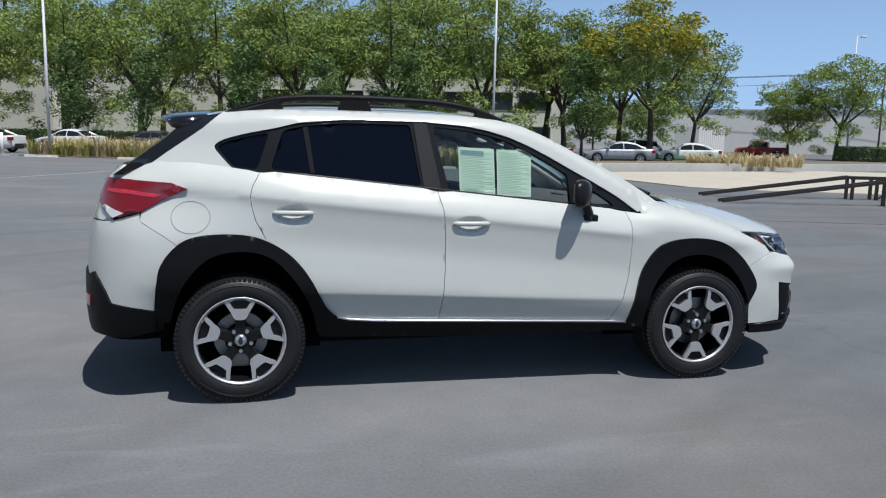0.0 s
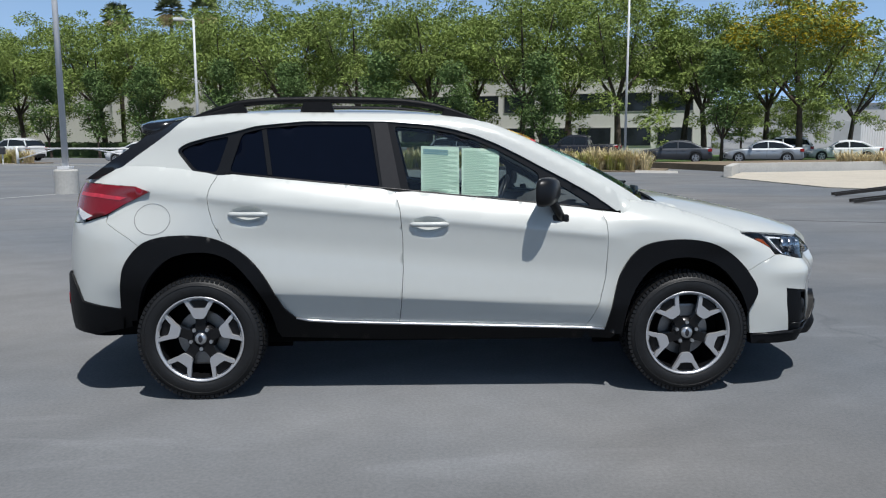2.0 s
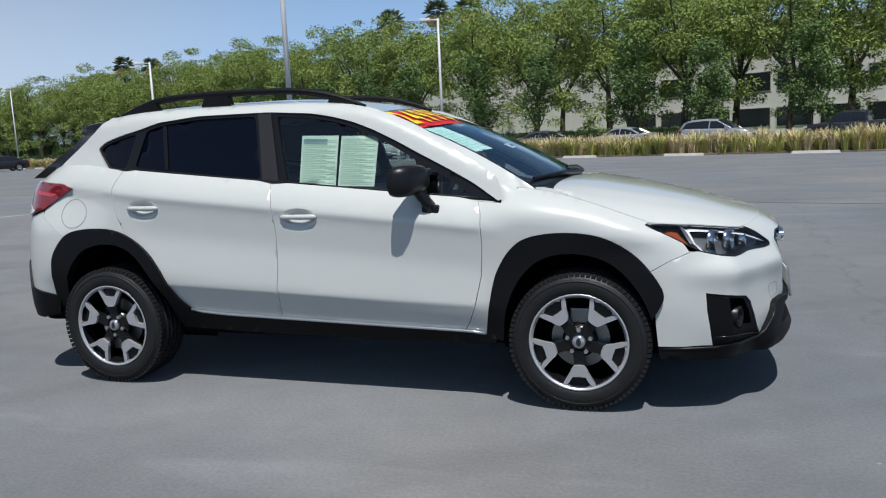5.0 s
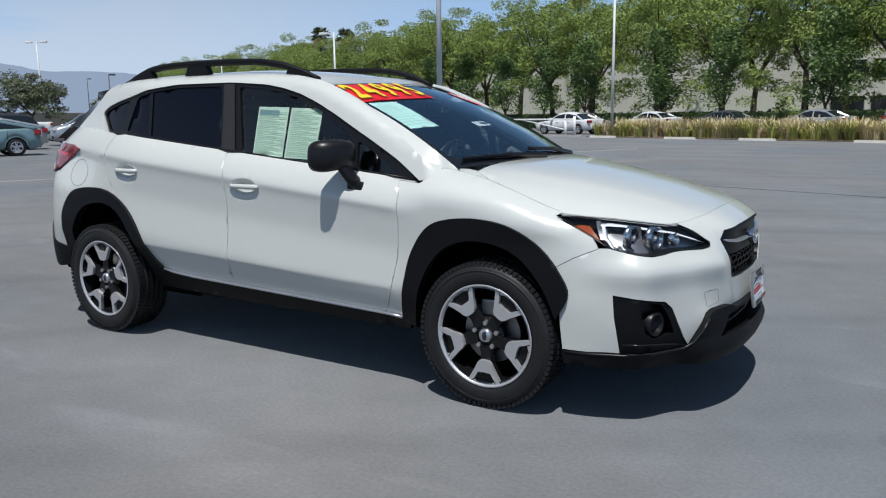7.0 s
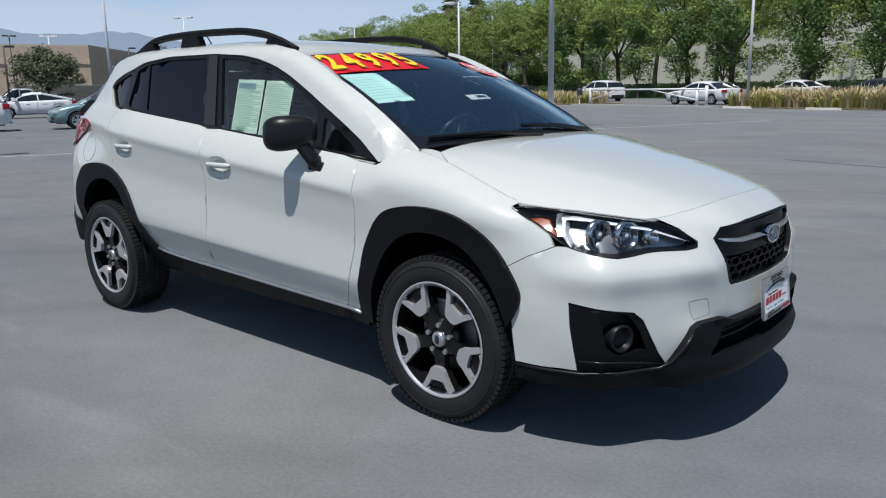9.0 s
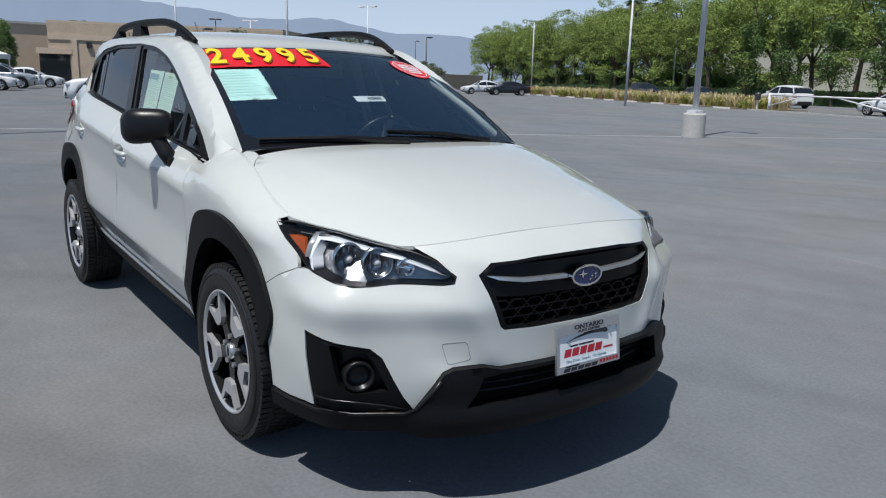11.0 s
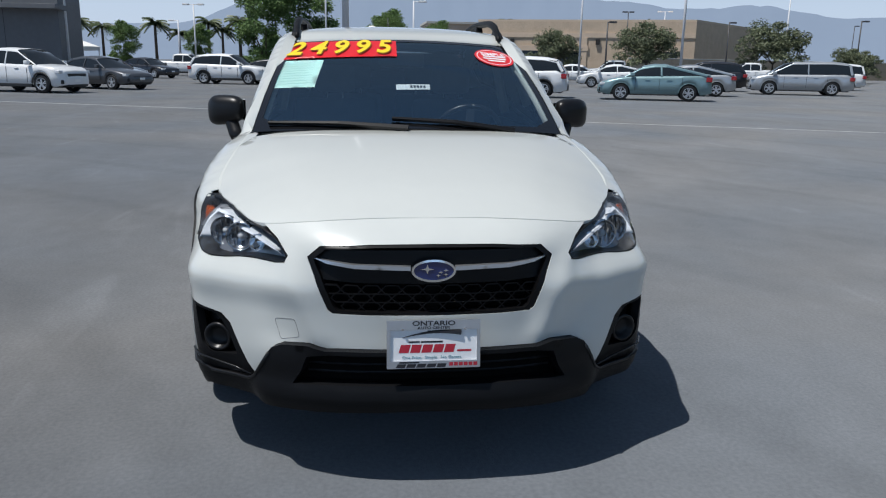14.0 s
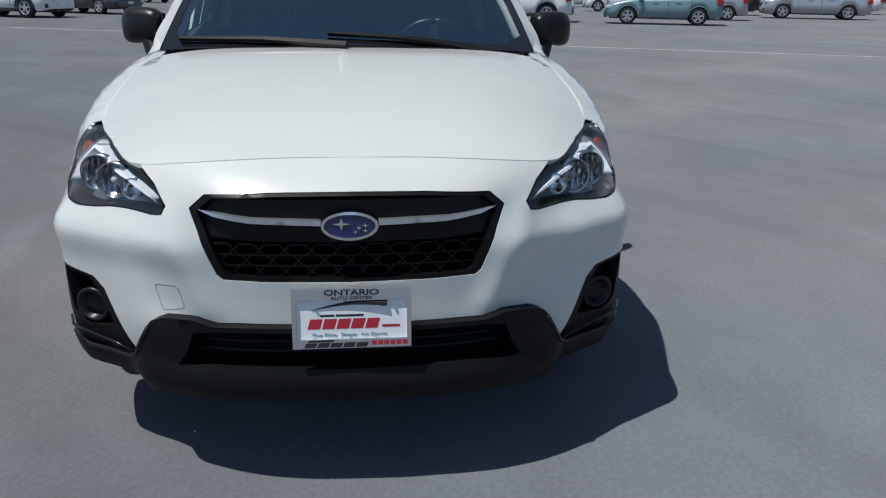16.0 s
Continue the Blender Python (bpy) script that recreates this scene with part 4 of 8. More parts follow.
def spokes(r, y, n=10, w=0.017):
    bm = bmesh.new()
    for i in range(n):
        m = pose(0, 0, 0, 0, 360.0 * i / n, 0)
        m = m @ pose(0, 0, 0, 0, 7 if i % 2 else -7, 0)
        add_box(bm, (0.03, y - 0.012, -w), (r * 0.62, y + 0.006, w), m)
    lathe([(r * 0.60, y - 0.02), (r * 0.665, y - 0.03), (r * 0.665, y + 0.02), (r * 0.60, y + 0.02), (r * 0.60, y - 0.02)], 26, bm=bm)
    lathe([(0, y - 0.02), (0.06, y - 0.02), (0.06, y + 0.01)], 14, bm=bm)
    return bm


WHEEL_MESH = {}


def parked_car(kind, loc, rz, pm, label):
    L, W, H, wb, r, fo, body, cabin = KINDS[kind]
    ob = thing("parked_car", loc, rz, label, "pickup truck" if kind == "pickup" else "car", "parked cars")
    xf = L / 2
    fx = [xf - fo, xf - fo - wb]
    hw = W / 2

    def X(f):
        return xf - f * L

    # lower body, as cross-sections from nose to tail
    bm = bmesh.new()
    stations = sorted({i / 60 for i in range(61)} | {0.004, 0.012, 0.988, 0.996})
    rows = []
    for f in stations:
        x = X(f)
        zt = float(np.interp(f, [b[0] for b in body], [b[1] for b in body]))
        end = min(f, 1 - f) * L
        t = hw - 0.30 * max(0, 1 - end / 0.55) ** 2.2 * (0.55 if f > 0.5 else 1)
        zb = 0.24 + 0.10 * max(0, 1 - end / 0.6) ** 2
        for wx in fx:
            dx = abs(x - wx)
            R = r + 0.055
            if dx < R:
                zb = max(zb, r + math.sqrt(R * R - dx * dx) - 0.01)
        zt = max(zt, zb + 0.05)
        zm = zb + (zt - zb) * 0.5
        sec = [(t * 0.90, zb), (t * 0.985, zb + 0.07 * (zt - zb)), (t, zm), (t * 0.985, zb + (zt - zb) * 0.82), (t * 0.93, zt - 0.02), (t * 0.80, zt + 0.005), (0, zt + 0.03)]
        full = [(-y, z) for y, z in sec[:-1]] + [sec[-1]] + sec[:-1][::-1]
        rows.append([bm.verts.new((x, y, z)) for y, z in full])
    for a, b in zip(rows, rows[1:]):
        for i in range(len(a) - 1):
            bm.faces.new((a[i], b[i], b[i + 1], a[i + 1]))
    bm.faces.new(rows[0])
    bm.faces.new(rows[-1][::-1])
    bmesh.ops.recalc_face_normals(bm, faces=bm.faces)
    part("body", bm, pm, ob, smooth=True)
    # dark sill, arch lips and door joints
    dark = M_BLKPL
    for s in (-1, 1):
        part("sill", box((fx[1] + r + 0.08, s * (hw - 0.05) - 0.055, 0.235), (fx[0] - r - 0.08, s * (hw - 0.05) + 0.055, 0.36 if kind in ("suv", "pickup") else 0.275), 0.02), dark, ob)
        for wx in fx:
            arc = [Vector((wx + (r + 0.062) * math.cos(a), s * (hw - 0.006), r + (r + 0.062) * math.sin(a))) for a in [math.pi * (0.02 + 0.96 * k / 12) for k in range(13)]]
            part("arch_lip", sweep(arc, 0.034 if kind == "suv" else 0.014, 6, 0.8, (0, 1, 0)), dark if kind in ("suv", "pickup") else pm, ob)
        for f in (0.335, 0.545, 0.74):
            if kind == "pickup" and f > 0.7:
                continue
            zt = float(np.interp(f, [b[0] for b in body], [b[1] for b in body]))
            part("door_joint", box((X(f) - 0.006, s * hw - 0.006, 0.40), (X(f) + 0.006, s * hw + 0.003, zt - 0.10)), dark, ob)
    part("underbody", box((-L / 2 + 0.25, -hw + 0.18, 0.22), (L / 2 - 0.25, hw - 0.18, 0.72)), M_BLKPL, ob)

    # cabin
    def cab(inset, z_off, lo, hi, name, material, label=""):
        bm = bmesh.new()
        rows = []
        n = 40
        for i in range(n + 1):
            f = lo + (hi - lo) * i / n
            zt = float(np.interp(f, [c[0] for c in cabin], [c[1] for c in cabin])) + z_off
            zs = float(np.interp(f, [b[0] for b in body], [b[1] for b in body])) - 0.03
            zt = max(zt, zs + 0.01)
            k = (zt - zs) / (H - 1.0)
            yb, yt = hw * 0.93 - inset, hw * 0.93 - 0.20 * k - inset
            sec = [(yb, zs), (yt + 0.02, zt - 0.10 * min(1, k)), (yt - 0.05, zt - 0.025 * min(1, k)), (0, zt + 0.015)]
            full = [(-y, z) for y, z in sec[:-1]] + [sec[-1]] + sec[:-1][::-1]
            rows.append([bm.verts.new((X(f), y, z)) for y, z in full])
        for a, b in zip(rows, rows[1:]):
            for j in range(len(a) - 1):
                bm.faces.new((a[j], b[j], b[j + 1], a[j + 1]))
        bmesh.ops.recalc_face_normals(bm, faces=bm.faces)
        return part(name, bm, material, ob, label, smooth=True)

    cab(0.0, 0.0, cabin[0][0], cabin[-1][0], "window_glass", M_CGLASS, "dark window glass")
    # roof skin and pillars
    bm = bmesh.new()
    rows = []
    roof = [c for c in cabin if c[1] > H - 0.14]
    lo, hi = roof[0][0] - 0.012, roof[-1][0] + 0.012
    for i in range(21):
        f = lo + (hi - lo) * i / 20
        zt = float(np.interp(f, [c[0] for c in cabin], [c[1] for c in cabin]))
        zs = float(np.interp(f, [b[0] for b in body], [b[1] for b in body])) - 0.03
        k = (zt - zs) / (H - 1.0)
        yt = hw * 0.93 - 0.20 * k
        sec = [(yt + 0.035, zt - 0.115), (yt + 0.028, zt - 0.085), (yt - 0.045, zt - 0.008), (0, zt + 0.032)]
        full = [(-y, z) for y, z in sec[:-1]] + [sec[-1]] + sec[:-1][::-1]
        rows.append([bm.verts.new((X(f), y, z)) for y, z in full])
    for a, b in zip(rows, rows[1:]):
        for j in range(len(a) - 1):
            bm.faces.new((a[j], b[j], b[j + 1], a[j + 1]))
    part("roof", bm, pm, ob, smooth=True)

    def pillar(f0, f1, w):
        for s in (-1, 1):
            q = []
            for f in (f0, f1):
                zt = float(np.interp(f, [c[0] for c in cabin], [c[1] for c in cabin]))
                zs = float(np.interp(f, [b[0] for b in body], [b[1] for b in body])) - 0.02
                q.append((f, zt, zs))
            yb = hw * 0.93
            f, zt, zs = q[0]
            f2, zt2, zs2 = q[1]
            k2 = (zt2 - zs2) / (H - 1.0)
            p0 = Vector((X(f), s * (yb + 0.006), zs))
            p1 = Vector((X(f2), s * (yb - 0.20 * k2 + 0.012), zt2 - 0.07))
            part("pillar", sweep([p0, (p0 + p1) / 2 + Vector((0, s * 0.012, 0)), p1], w, 6, 0.5, (0, 1, 0)), pm, ob)

    pillar(cabin[0][0] + 0.005, roof[0][0], 0.03)
    pillar(0.56 if kind != "pickup" else 0.47, 0.555 if kind != "pickup" else 0.47, 0.035)
    pillar(cabin[-1][0] - 0.02, roof[-1][0], 0.06)
    # lamps, mirrors, bumpers, wheels
    zl = body[2][1] - 0.16
    zr = body[-2][1] - 0.12
    for s in (-1, 1):
        part("headlight", box((xf - 0.42, s * (hw - 0.20) - 0.14, zl - 0.07), (xf - 0.10, s * (hw - 0.20) + 0.13, zl + 0.05), 0.03), M_LAMPW, ob)
        part("tail_light", box((-xf + 0.02, s * (hw - 0.14) - 0.13, zr - 0.16), (-xf + 0.26, s * (hw - 0.14) + 0.135, zr + 0.04), 0.03), M_LAMPR, ob)
        mx = X(cabin[0][0] + 0.065)
        part("mirror", box((mx - 0.10, s * (hw + 0.07) - 0.09, body[4][1] + 0.0), (mx + 0.08, s * (hw + 0.07) + 0.09, body[4][1] + 0.15), 0.035), pm, ob)
        for h, fh in enumerate((0.44, 0.63)):
            if kind == "pickup" and h:
                fh = 0.56
            part("door_handle", box((X(fh) - 0.1, s * hw - 0.012, body[4][1] - 0.16), (X(fh) + 0.1, s * hw + 0.012, body[4][1] - 0.13), 0.008), pm, ob)
    part("grille", box((xf - 0.12, -hw * 0.55, 0.34), (xf - 0.005, hw * 0.55, body[1][1] - 0.10), 0.02), M_BLKPL, ob)
    part("lower_grille", box((xf - 0.16, -hw * 0.66, 0.26), (xf - 0.03, hw * 0.66, 0.40), 0.03), M_BLKPL, ob)
    for s in (-1, 1):
        fog = part("fog_pocket", box((xf - 0.36, s * (hw - 0.27) - 0.11, 0.36), (xf - 0.06, s * (hw - 0.27) + 0.10, 0.52), 0.03), M_BLKPL, ob)
        part("fog_lamp", tube((xf - 0.12, s * (hw - 0.27), 0.44), (xf - 0.045, s * (hw - 0.30), 0.44), 0.045, None, 12), M_LAMPW, fog)
    part("number_plate", box((xf - 0.006, -0.15, 0.44), (xf + 0.006, 0.15, 0.54), 0.003), M_WPAINT, ob)
    part("bumper", box((-xf - 0.005, -hw * 0.7, 0.30), (-xf + 0.15, hw * 0.7, 0.55), 0.03), M_BLKPL, ob)
    key = round(r, 3)
    for i, wx in enumerate(fx):
        for s in (-1, 1):
            w = new("wheel")
            w.parent = ob
            w.matrix_basis = pose(wx, s * (hw - 0.115), r)
            if key not in WHEEL_MESH:
                WHEEL_MESH[key] = None
                a = part("tyre", park_wheel(r), M_TYRE, w, smooth=True)
                WHEEL_MESH[key] = a.data
            else:
                part_mesh("tyre", WHEEL_MESH[key], M_TYRE, w)
            k2 = (key, s)
            if k2 not in WHEEL_MESH:
                WHEEL_MESH[k2] = part("rim", spokes(r, s * 0.09), M_ALLOY, w).data
            else:
                part_mesh("rim", WHEEL_MESH[k2], M_ALLOY, w)
    return ob


def heading(dx, dy):
    return math.degrees(math.atan2(dy, dx))


NL = heading(-0.32, -0.95)
lot = [
    ("hatch", (-27.4, 12.1), NL, P_TEAL, "pale teal hybrid hatchback in the lot"),
    ("van", (-35.7, 23.4), heading(-0.38, -0.92), P_SILVER, "silver minivan parked in the lot"),
    ("suv", (-28.9, -13.4), heading(0.36, 0.93), P_WHITE, "white compact sport utility car in the lot"),
    ("sedan", (-33.4, -11.9), heading(0.5, 0.86), P_GREY, "dark grey sedan in the lot"),
    ("sedan", (-43.0, -14.6), heading(0.5, 0.86), P_BLUE, "dark blue sedan in the lot"),
    ("sedan", (-56.0, -15.6), heading(0.5, 0.86), P_BLACK, "black sedan in the lot"),
    ("pickup", (-66.0, -15.0), heading(0.2, 1), P_WHITE, "white pickup truck in the lot"),
    ("suv", (-43.0, -7.6), heading(0.25, 1), P_WHITE, "white sport utility car in the lot"),
    ("suv", (-29.4, 6.6), NL, P_WHITE, "white sport utility car with dark trim in the lot"),
    ("hatch", (-45.2, 16.2), NL, P_WHITE, "white hybrid hatchback in the lot"),
    ("hatch", (-33.0, 15.9), NL, P_SILVER, "silver hybrid hatchback in the lot"),
    ("suv", (-41.0, 20.5), NL, P_BLACK, "black sport utility car in the lot"),
    ("pickup", (-58.5, 20.8), NL, P_SILVER, "silver pickup truck in the lot"),
    ("pickup", (-63.5, 35.0), NL, P_WHITE, "white pickup truck in the lot"),
    ("sedan", (-57.0, 16.5), NL, P_WHITE, "white sedan in the lot"),
    ("sedan", (-59.6, 52.6), heading(-0.4, -0.9), P_BLACK, "black sedan near a planting strip"),
    ("sedan", (-63.0, 52.0), heading(-0.4, -0.9), P_WHITE, "white sedan near a planting strip"),
    ("hatch", (-44.5, -2.4), heading(0.2, 1), P_WHITE, "white hybrid hatchback in the lot"),
    ("sedan", (-43.5, -5.0), heading(0.3, 1), P_BLACK, "black sedan in the lot"),
    ("suv", (-47.0, 1.3), heading(0.25, 1), P_WHITE, "white sport utility car in a row"),
    ("sedan", (-52.0, 3.4), heading(0.25, 1), P_WHITE, "white sedan in a row"),
    ("suv", (-58.0, 5.4), heading(0.25, 1), P_SILVER, "silver sport utility car in a row"),
    ("sedan", (-63.0, 8.0), heading(0.25, 1), P_WHITE, "white sedan in a row"),
    ("van", (-46.0, 31.0), NL, P_WHITE, "white minivan in the lot"),
]
for kind, p, rz, pm, label in lot:
    parked_car(kind, (*p, 0), rz, pm, label)
rowcars = [
    (-29.6, 5.2, "sedan", 188, P_WHITE, "white electric sedan behind the barrier gate"),
    (-31.0, 15.5, "sedan", 180, P_WHITE, "white sedan on the drive behind grass"),
    (-24.0, 15.5, "sedan", 0, P_GREY, "dark grey sedan behind grass"),
    (-18.0, 15.5, "sedan", 180, P_SILVER, "silver sedan behind grass"),
    (-11.0, 15.0, "suv", 0, P_SILVER, "silver sport utility car behind grass"),
    (-3.6, 17.2, "pickup", 180, P_BLACK, "black pickup truck behind grass"),
    (2.6, 17.6, "sedan", 180, P_GREY, "dark grey coupe under trees"),
    (8.0, 18.5, "sedan", 180, P_SILVER, "silver sedan beside a kerb"),
    (9.4, 26.5, "suv", 175, P_WHITE, "white sport utility car beyond trees"),
    (13.5, 25.5, "sedan", 178, P_WHITE, "white sedan beyond trees"),
    (-38.0, 15.5, "sedan", 0, P_SILVER, "silver sedan behind grass"),
    (-45.0, 9.0, "suv", 180, P_WHITE, "white sport utility car behind grass"),
    (-57.0, 9.0, "sedan", 0, P_GREY, "dark grey sedan behind grass"),
    (-68.0, 9.0, "suv", 0, P_BLACK, "black sport utility car behind grass"),
]
for u, v, kind, turn, pm, label in rowcars:
    parked_car(kind, kerb(u, v), K_ANG + turn, pm, label)
for x, y, kind, pm, label in ((53.5, 72.0, "pickup", P_RED, "red pickup truck on a far road"), (47.5, 76.5, "suv", P_GREY, "dark grey sport utility car far off"), (40.5, 78, "sedan", P_WHITE, "white sedan far off")):
    parked_car(kind, (x, y, 0), 140, pm, label)
block_wall()

# ---- the white crossover: body surfaces ----
def curve(pts):
    """Smooth interpolation through (x, y) pairs, x rising."""
    xs = [p[0] for p in pts]
    ys = [p[1] for p in pts]
    n = len(xs)
    m = []
    for i in range(n):
        if i == 0:
            m.append((ys[1] - ys[0]) / (xs[1] - xs[0]))
        elif i == n - 1:
            m.append((ys[-1] - ys[-2]) / (xs[-1] - xs[-2]))
        else:
            a = (ys[i] - ys[i - 1]) / (xs[i] - xs[i - 1])
            b = (ys[i + 1] - ys[i]) / (xs[i + 1] - xs[i])
            m.append(0.0 if a * b <= 0 else 2 * a * b / (a + b))

    def f(x):
        if x <= xs[0]:
            return ys[0]
        if x >= xs[-1]:
            return ys[-1]
        lo, hi = 0, n - 1
        while hi - lo > 1:
            k = (lo + hi) // 2
            if xs[k] <= x:
                lo = k
            else:
                hi = k
        h = xs[hi] - xs[lo]
        t = (x - xs[lo]) / h
        return (2 * t**3 - 3 * t**2 + 1) * ys[lo] + (t**3 - 2 * t**2 + t) * h * m[lo] + (3 * t**2 - 2 * t**3) * ys[hi] + (t**3 - t**2) * h * m[hi]

    return f


def smooth(a, b, x):
    t = min(1.0, max(0.0, (x - a) / (b - a)))
    return t * t * (3 - 2 * t)


# half plan outline, from the nose along one side to the tail
PLAN = [(2.297, 0), (2.288, 0.2), (2.262, 0.36), (2.215, 0.49), (2.145, 0.605), (2.06, 0.715), (1.98, 0.79), (1.89, 0.833), (1.75, 0.855), (1.5, 0.868), (1.2, 0.875), (0.6, 0.877), (0.0, 0.877), (-0.7, 0.877), (-1.2, 0.874), (-1.5, 0.866), (-1.7, 0.850), (-1.87, 0.815), (-2.0, 0.745), (-2.09, 0.63), (-2.14, 0.45), (-2.165, 0.25), (-2.17, 0)]
ARC = [0.0]
for p, q in zip(PLAN, PLAN[1:]):
    ARC.append(ARC[-1] + math.hypot(q[0] - p[0], q[1] - p[1]))
PX = curve(list(zip(ARC, [p[0] for p in PLAN])))
PY = curve(list(zip(ARC, [p[1] for p in PLAN])))
XS = sorted((p[0], a) for p, a in zip(PLAN, ARC))
U_OF_X = curve(XS)
ARC_END = ARC[-1]


def belt(x):
    return 1.100 - 0.099 * x


SIDE = curve([(-1.05, -0.05), (-0.90, -0.026), (-0.80, -0.012), (-0.70, -0.006), (-0.60, 0.002), (-0.56, 0.004), (-0.45, -0.004), (-0.32, -0.013), (-0.24, -0.0095), (-0.175, -0.0055), (-0.150, -0.002), (-0.132, 0.0015), (-0.118, 0.0), (-0.07, -0.022), (-0.03, -0.047), (0.0, -0.072), (0.03, -0.105), (0.1, -0.13)])
FENDER_TOP = curve([(0.8, 1.085), (0.95, 1.075), (1.10, 1.062), (1.26, 1.030), (1.41, 0.985), (1.55, 0.936), (1.66, 0.897), (1.75, 0.882), (1.9, 0.864), (2.06, 0.851), (2.12, 0.860), (2.17, 0.876), (2.3, 0.876)])
NOSE = curve([(0.15, -0.16), (0.25, -0.03), (0.32, 0.0), (0.42, 0.005), (0.55, 0.0), (0.65, 0.0), (0.75, -0.004), (0.80, -0.012), (0.83, -0.038), (0.86, -0.082), (0.885, -0.128), (0.92, -0.19)])
CORNER = curve([(0.15, -0.15), (0.25, -0.04), (0.32, -0.01), (0.45, 0.004), (0.58, 0.004), (0.63, 0.011), (0.66, 0.015), (0.68, 0.012), (0.70, 0.000), (0.72, -0.015), (0.745, -0.028), (0.78, -0.043), (0.82, -0.066), (0.85, -0.090), (0.90, -0.15)])
TAIL = curve([(0.15, -0.2), (0.28, -0.06), (0.38, 0.0), (0.52, 0.01), (0.70, 0.005), (0.90, -0.012), (1.00, -0.028), (1.1, -0.050), (1.17, -0.085), (1.2, -0.115), (1.3, -0.24)])
TOPFIX = curve([(0.6, 0.0), (0.65, 0.0), (0.75, -0.02), (0.85, -0.038), (0.95, -0.036), (1.05, -0.010), (1.15, 0.018), (1.24, 0.027), (1.4, 0.015), (1.6, 0.0)])


GRIPS = ((3.935, 1.009), (2.971, 0.951))  # door handles


def skin(u, z, out=0.0):
    """The lower body with the finger cups pressed in behind the door handles."""
    for gu, gz in GRIPS:
        q = ((abs(u) - gu) / 0.096) ** 2 + ((z - gz) / 0.043) ** 2
        if q < 1:
            out -= 0.022 * (1 - q) ** 0.9
    return plain_skin(u, z, out)


def plain_skin(u, z, out=0.0):
    """A point of the lower body: u along the plan outline (positive: the car's right side), z height, out: metres off the skin."""
    a = abs(u)
    s = -1.0 if u >= 0 else 1.0
    x, y = PX(a), PY(a)
    dx, dy = PX(a + 0.004) - PX(a - 0.004), PY(a + 0.004) - PY(a - 0.004)
    if a < 0.004:
        dx, dy = 0.0, 1.0
    L = math.hypot(dx, dy)
    nx, ny = dy / L, -dx / L
    side = SIDE(z - belt(x))
    low = 0.545 - 0.045 * x - z
    if low > 0:
        side -= 0.34 * low * smooth(0.0, 0.014, low)
    top = FENDER_TOP(x)
    fend = SIDE(z - 1.06) * 0.6 - 0.13 * math.exp(-max(0.0, top - z) / 0.045) + 0.012 * math.exp(-((x - 1.335) / 0.3) ** 2) * smooth(0.35, 0.7, z)
    k = smooth(0.80, 1.08, x)
    o = side * (1 - k) + fend * k
    f = smooth(1.72, 2.02, x)
    c = smooth(0.25, 0.55, y)
    front = NOSE(z) * (1 - c) + CORNER(z) * c
    o = o * (1 - f) + front * f
    r0 = smooth(-1.62, -2.0, x)
    o = o * (1 - r0) + TAIL(z) * r0
    # folds that run from the lamps' inner corners down to the lip
    d = a - 0.36 - 0.45 * (z - 0.5)
    o += f * smooth(0.43, 0.52, z) * smooth(0.80, 0.73, z) * (0.013 * math.exp(-((d / 0.045) ** 2)) - 0.012 * math.exp(-(((d - 0.15) / 0.08) ** 2)))
    o += TOPFIX(a) * smooth(0.76, 0.87, z)
    # the haunch leans in over the rear arch
    o -= 0.078 * smooth(-0.95, -1.75, x) * smooth(0.86, 1.12, z) * (1 - 0.75 * r0)
    # squarer bumper corners below the lamps
    o += 0.024 * math.exp(-(((a - 0.85) / 0.085) ** 2)) * smooth(0.80, 0.70, z)
    o += out
    return Vector((x + nx * o, s * (y + ny * o), z))


ROOFLINE = curve([(-1.95, 1.30), (-1.75, 1.42), (-1.55, 1.495), (-1.42, 1.522), (-1.16, 1.546), (-0.9, 1.549), (-0.28, 1.547), (-0.02, 1.538), (0.12, 1.523), (0.235, 1.500), (0.36, 1.455), (0.49, 1.398), (0.69, 1.286), (0.885, 1.157), (0.98, 1.09), (1.1, 1.0)])


def house(x, z, out=0.0):
    """A point of the cabin's side (the car's right)."""
    s = z - belt(x)
    y = 0.775 - 0.27 * (s - 0.03)
    y += 0.012 * smooth(-0.95, -1.5, x) * (1 - smooth(-0.02, 0.12, s))
    if x < -0.9:
        d = -0.9 - x
        y -= 0.20 * d * d if d < 0.6 else 0.072 + 0.24 * (d - 0.6)
    zt = ROOFLINE(x)
    t = zt - z
    y -= 0.055 * math.exp(-max(0.0, t) / 0.015) * smooth(1.0, 0.5, x)
    return Vector((x, -(y + out), z + 0.25 * out))


def pane(x, z, out=0.0):
    """The plain side glass, without the rolled edges."""
    d = max(0.0, -0.9 - x)
    return Vector((x, -(0.7831 - 0.27 * (z - belt(x)) - 0.20 * d * d + out), z + 0.25 * out))


CROWN = curve([(-1.95, 1.44), (-1.75, 1.485), (-1.5, 1.537), (-1.2, 1.572), (-0.8, 1.590), (-0.4, 1.590), (-0.1, 1.572), (0.08, 1.545), (0.2, 1.517), (0.32, 1.486)])


def roof_edge(x):
    return -house(x, ROOFLINE(x)).y


def roof(x, y, out=0.0):
    e = roof_edge(x)
    t = min(1.0, abs(y) / e)
    z0, z1 = CROWN(x), ROOFLINE(x)
    return Vector((x, y, z0 - (z0 - z1) * (0.55 * t**2 + 0.45 * t**6) + out))


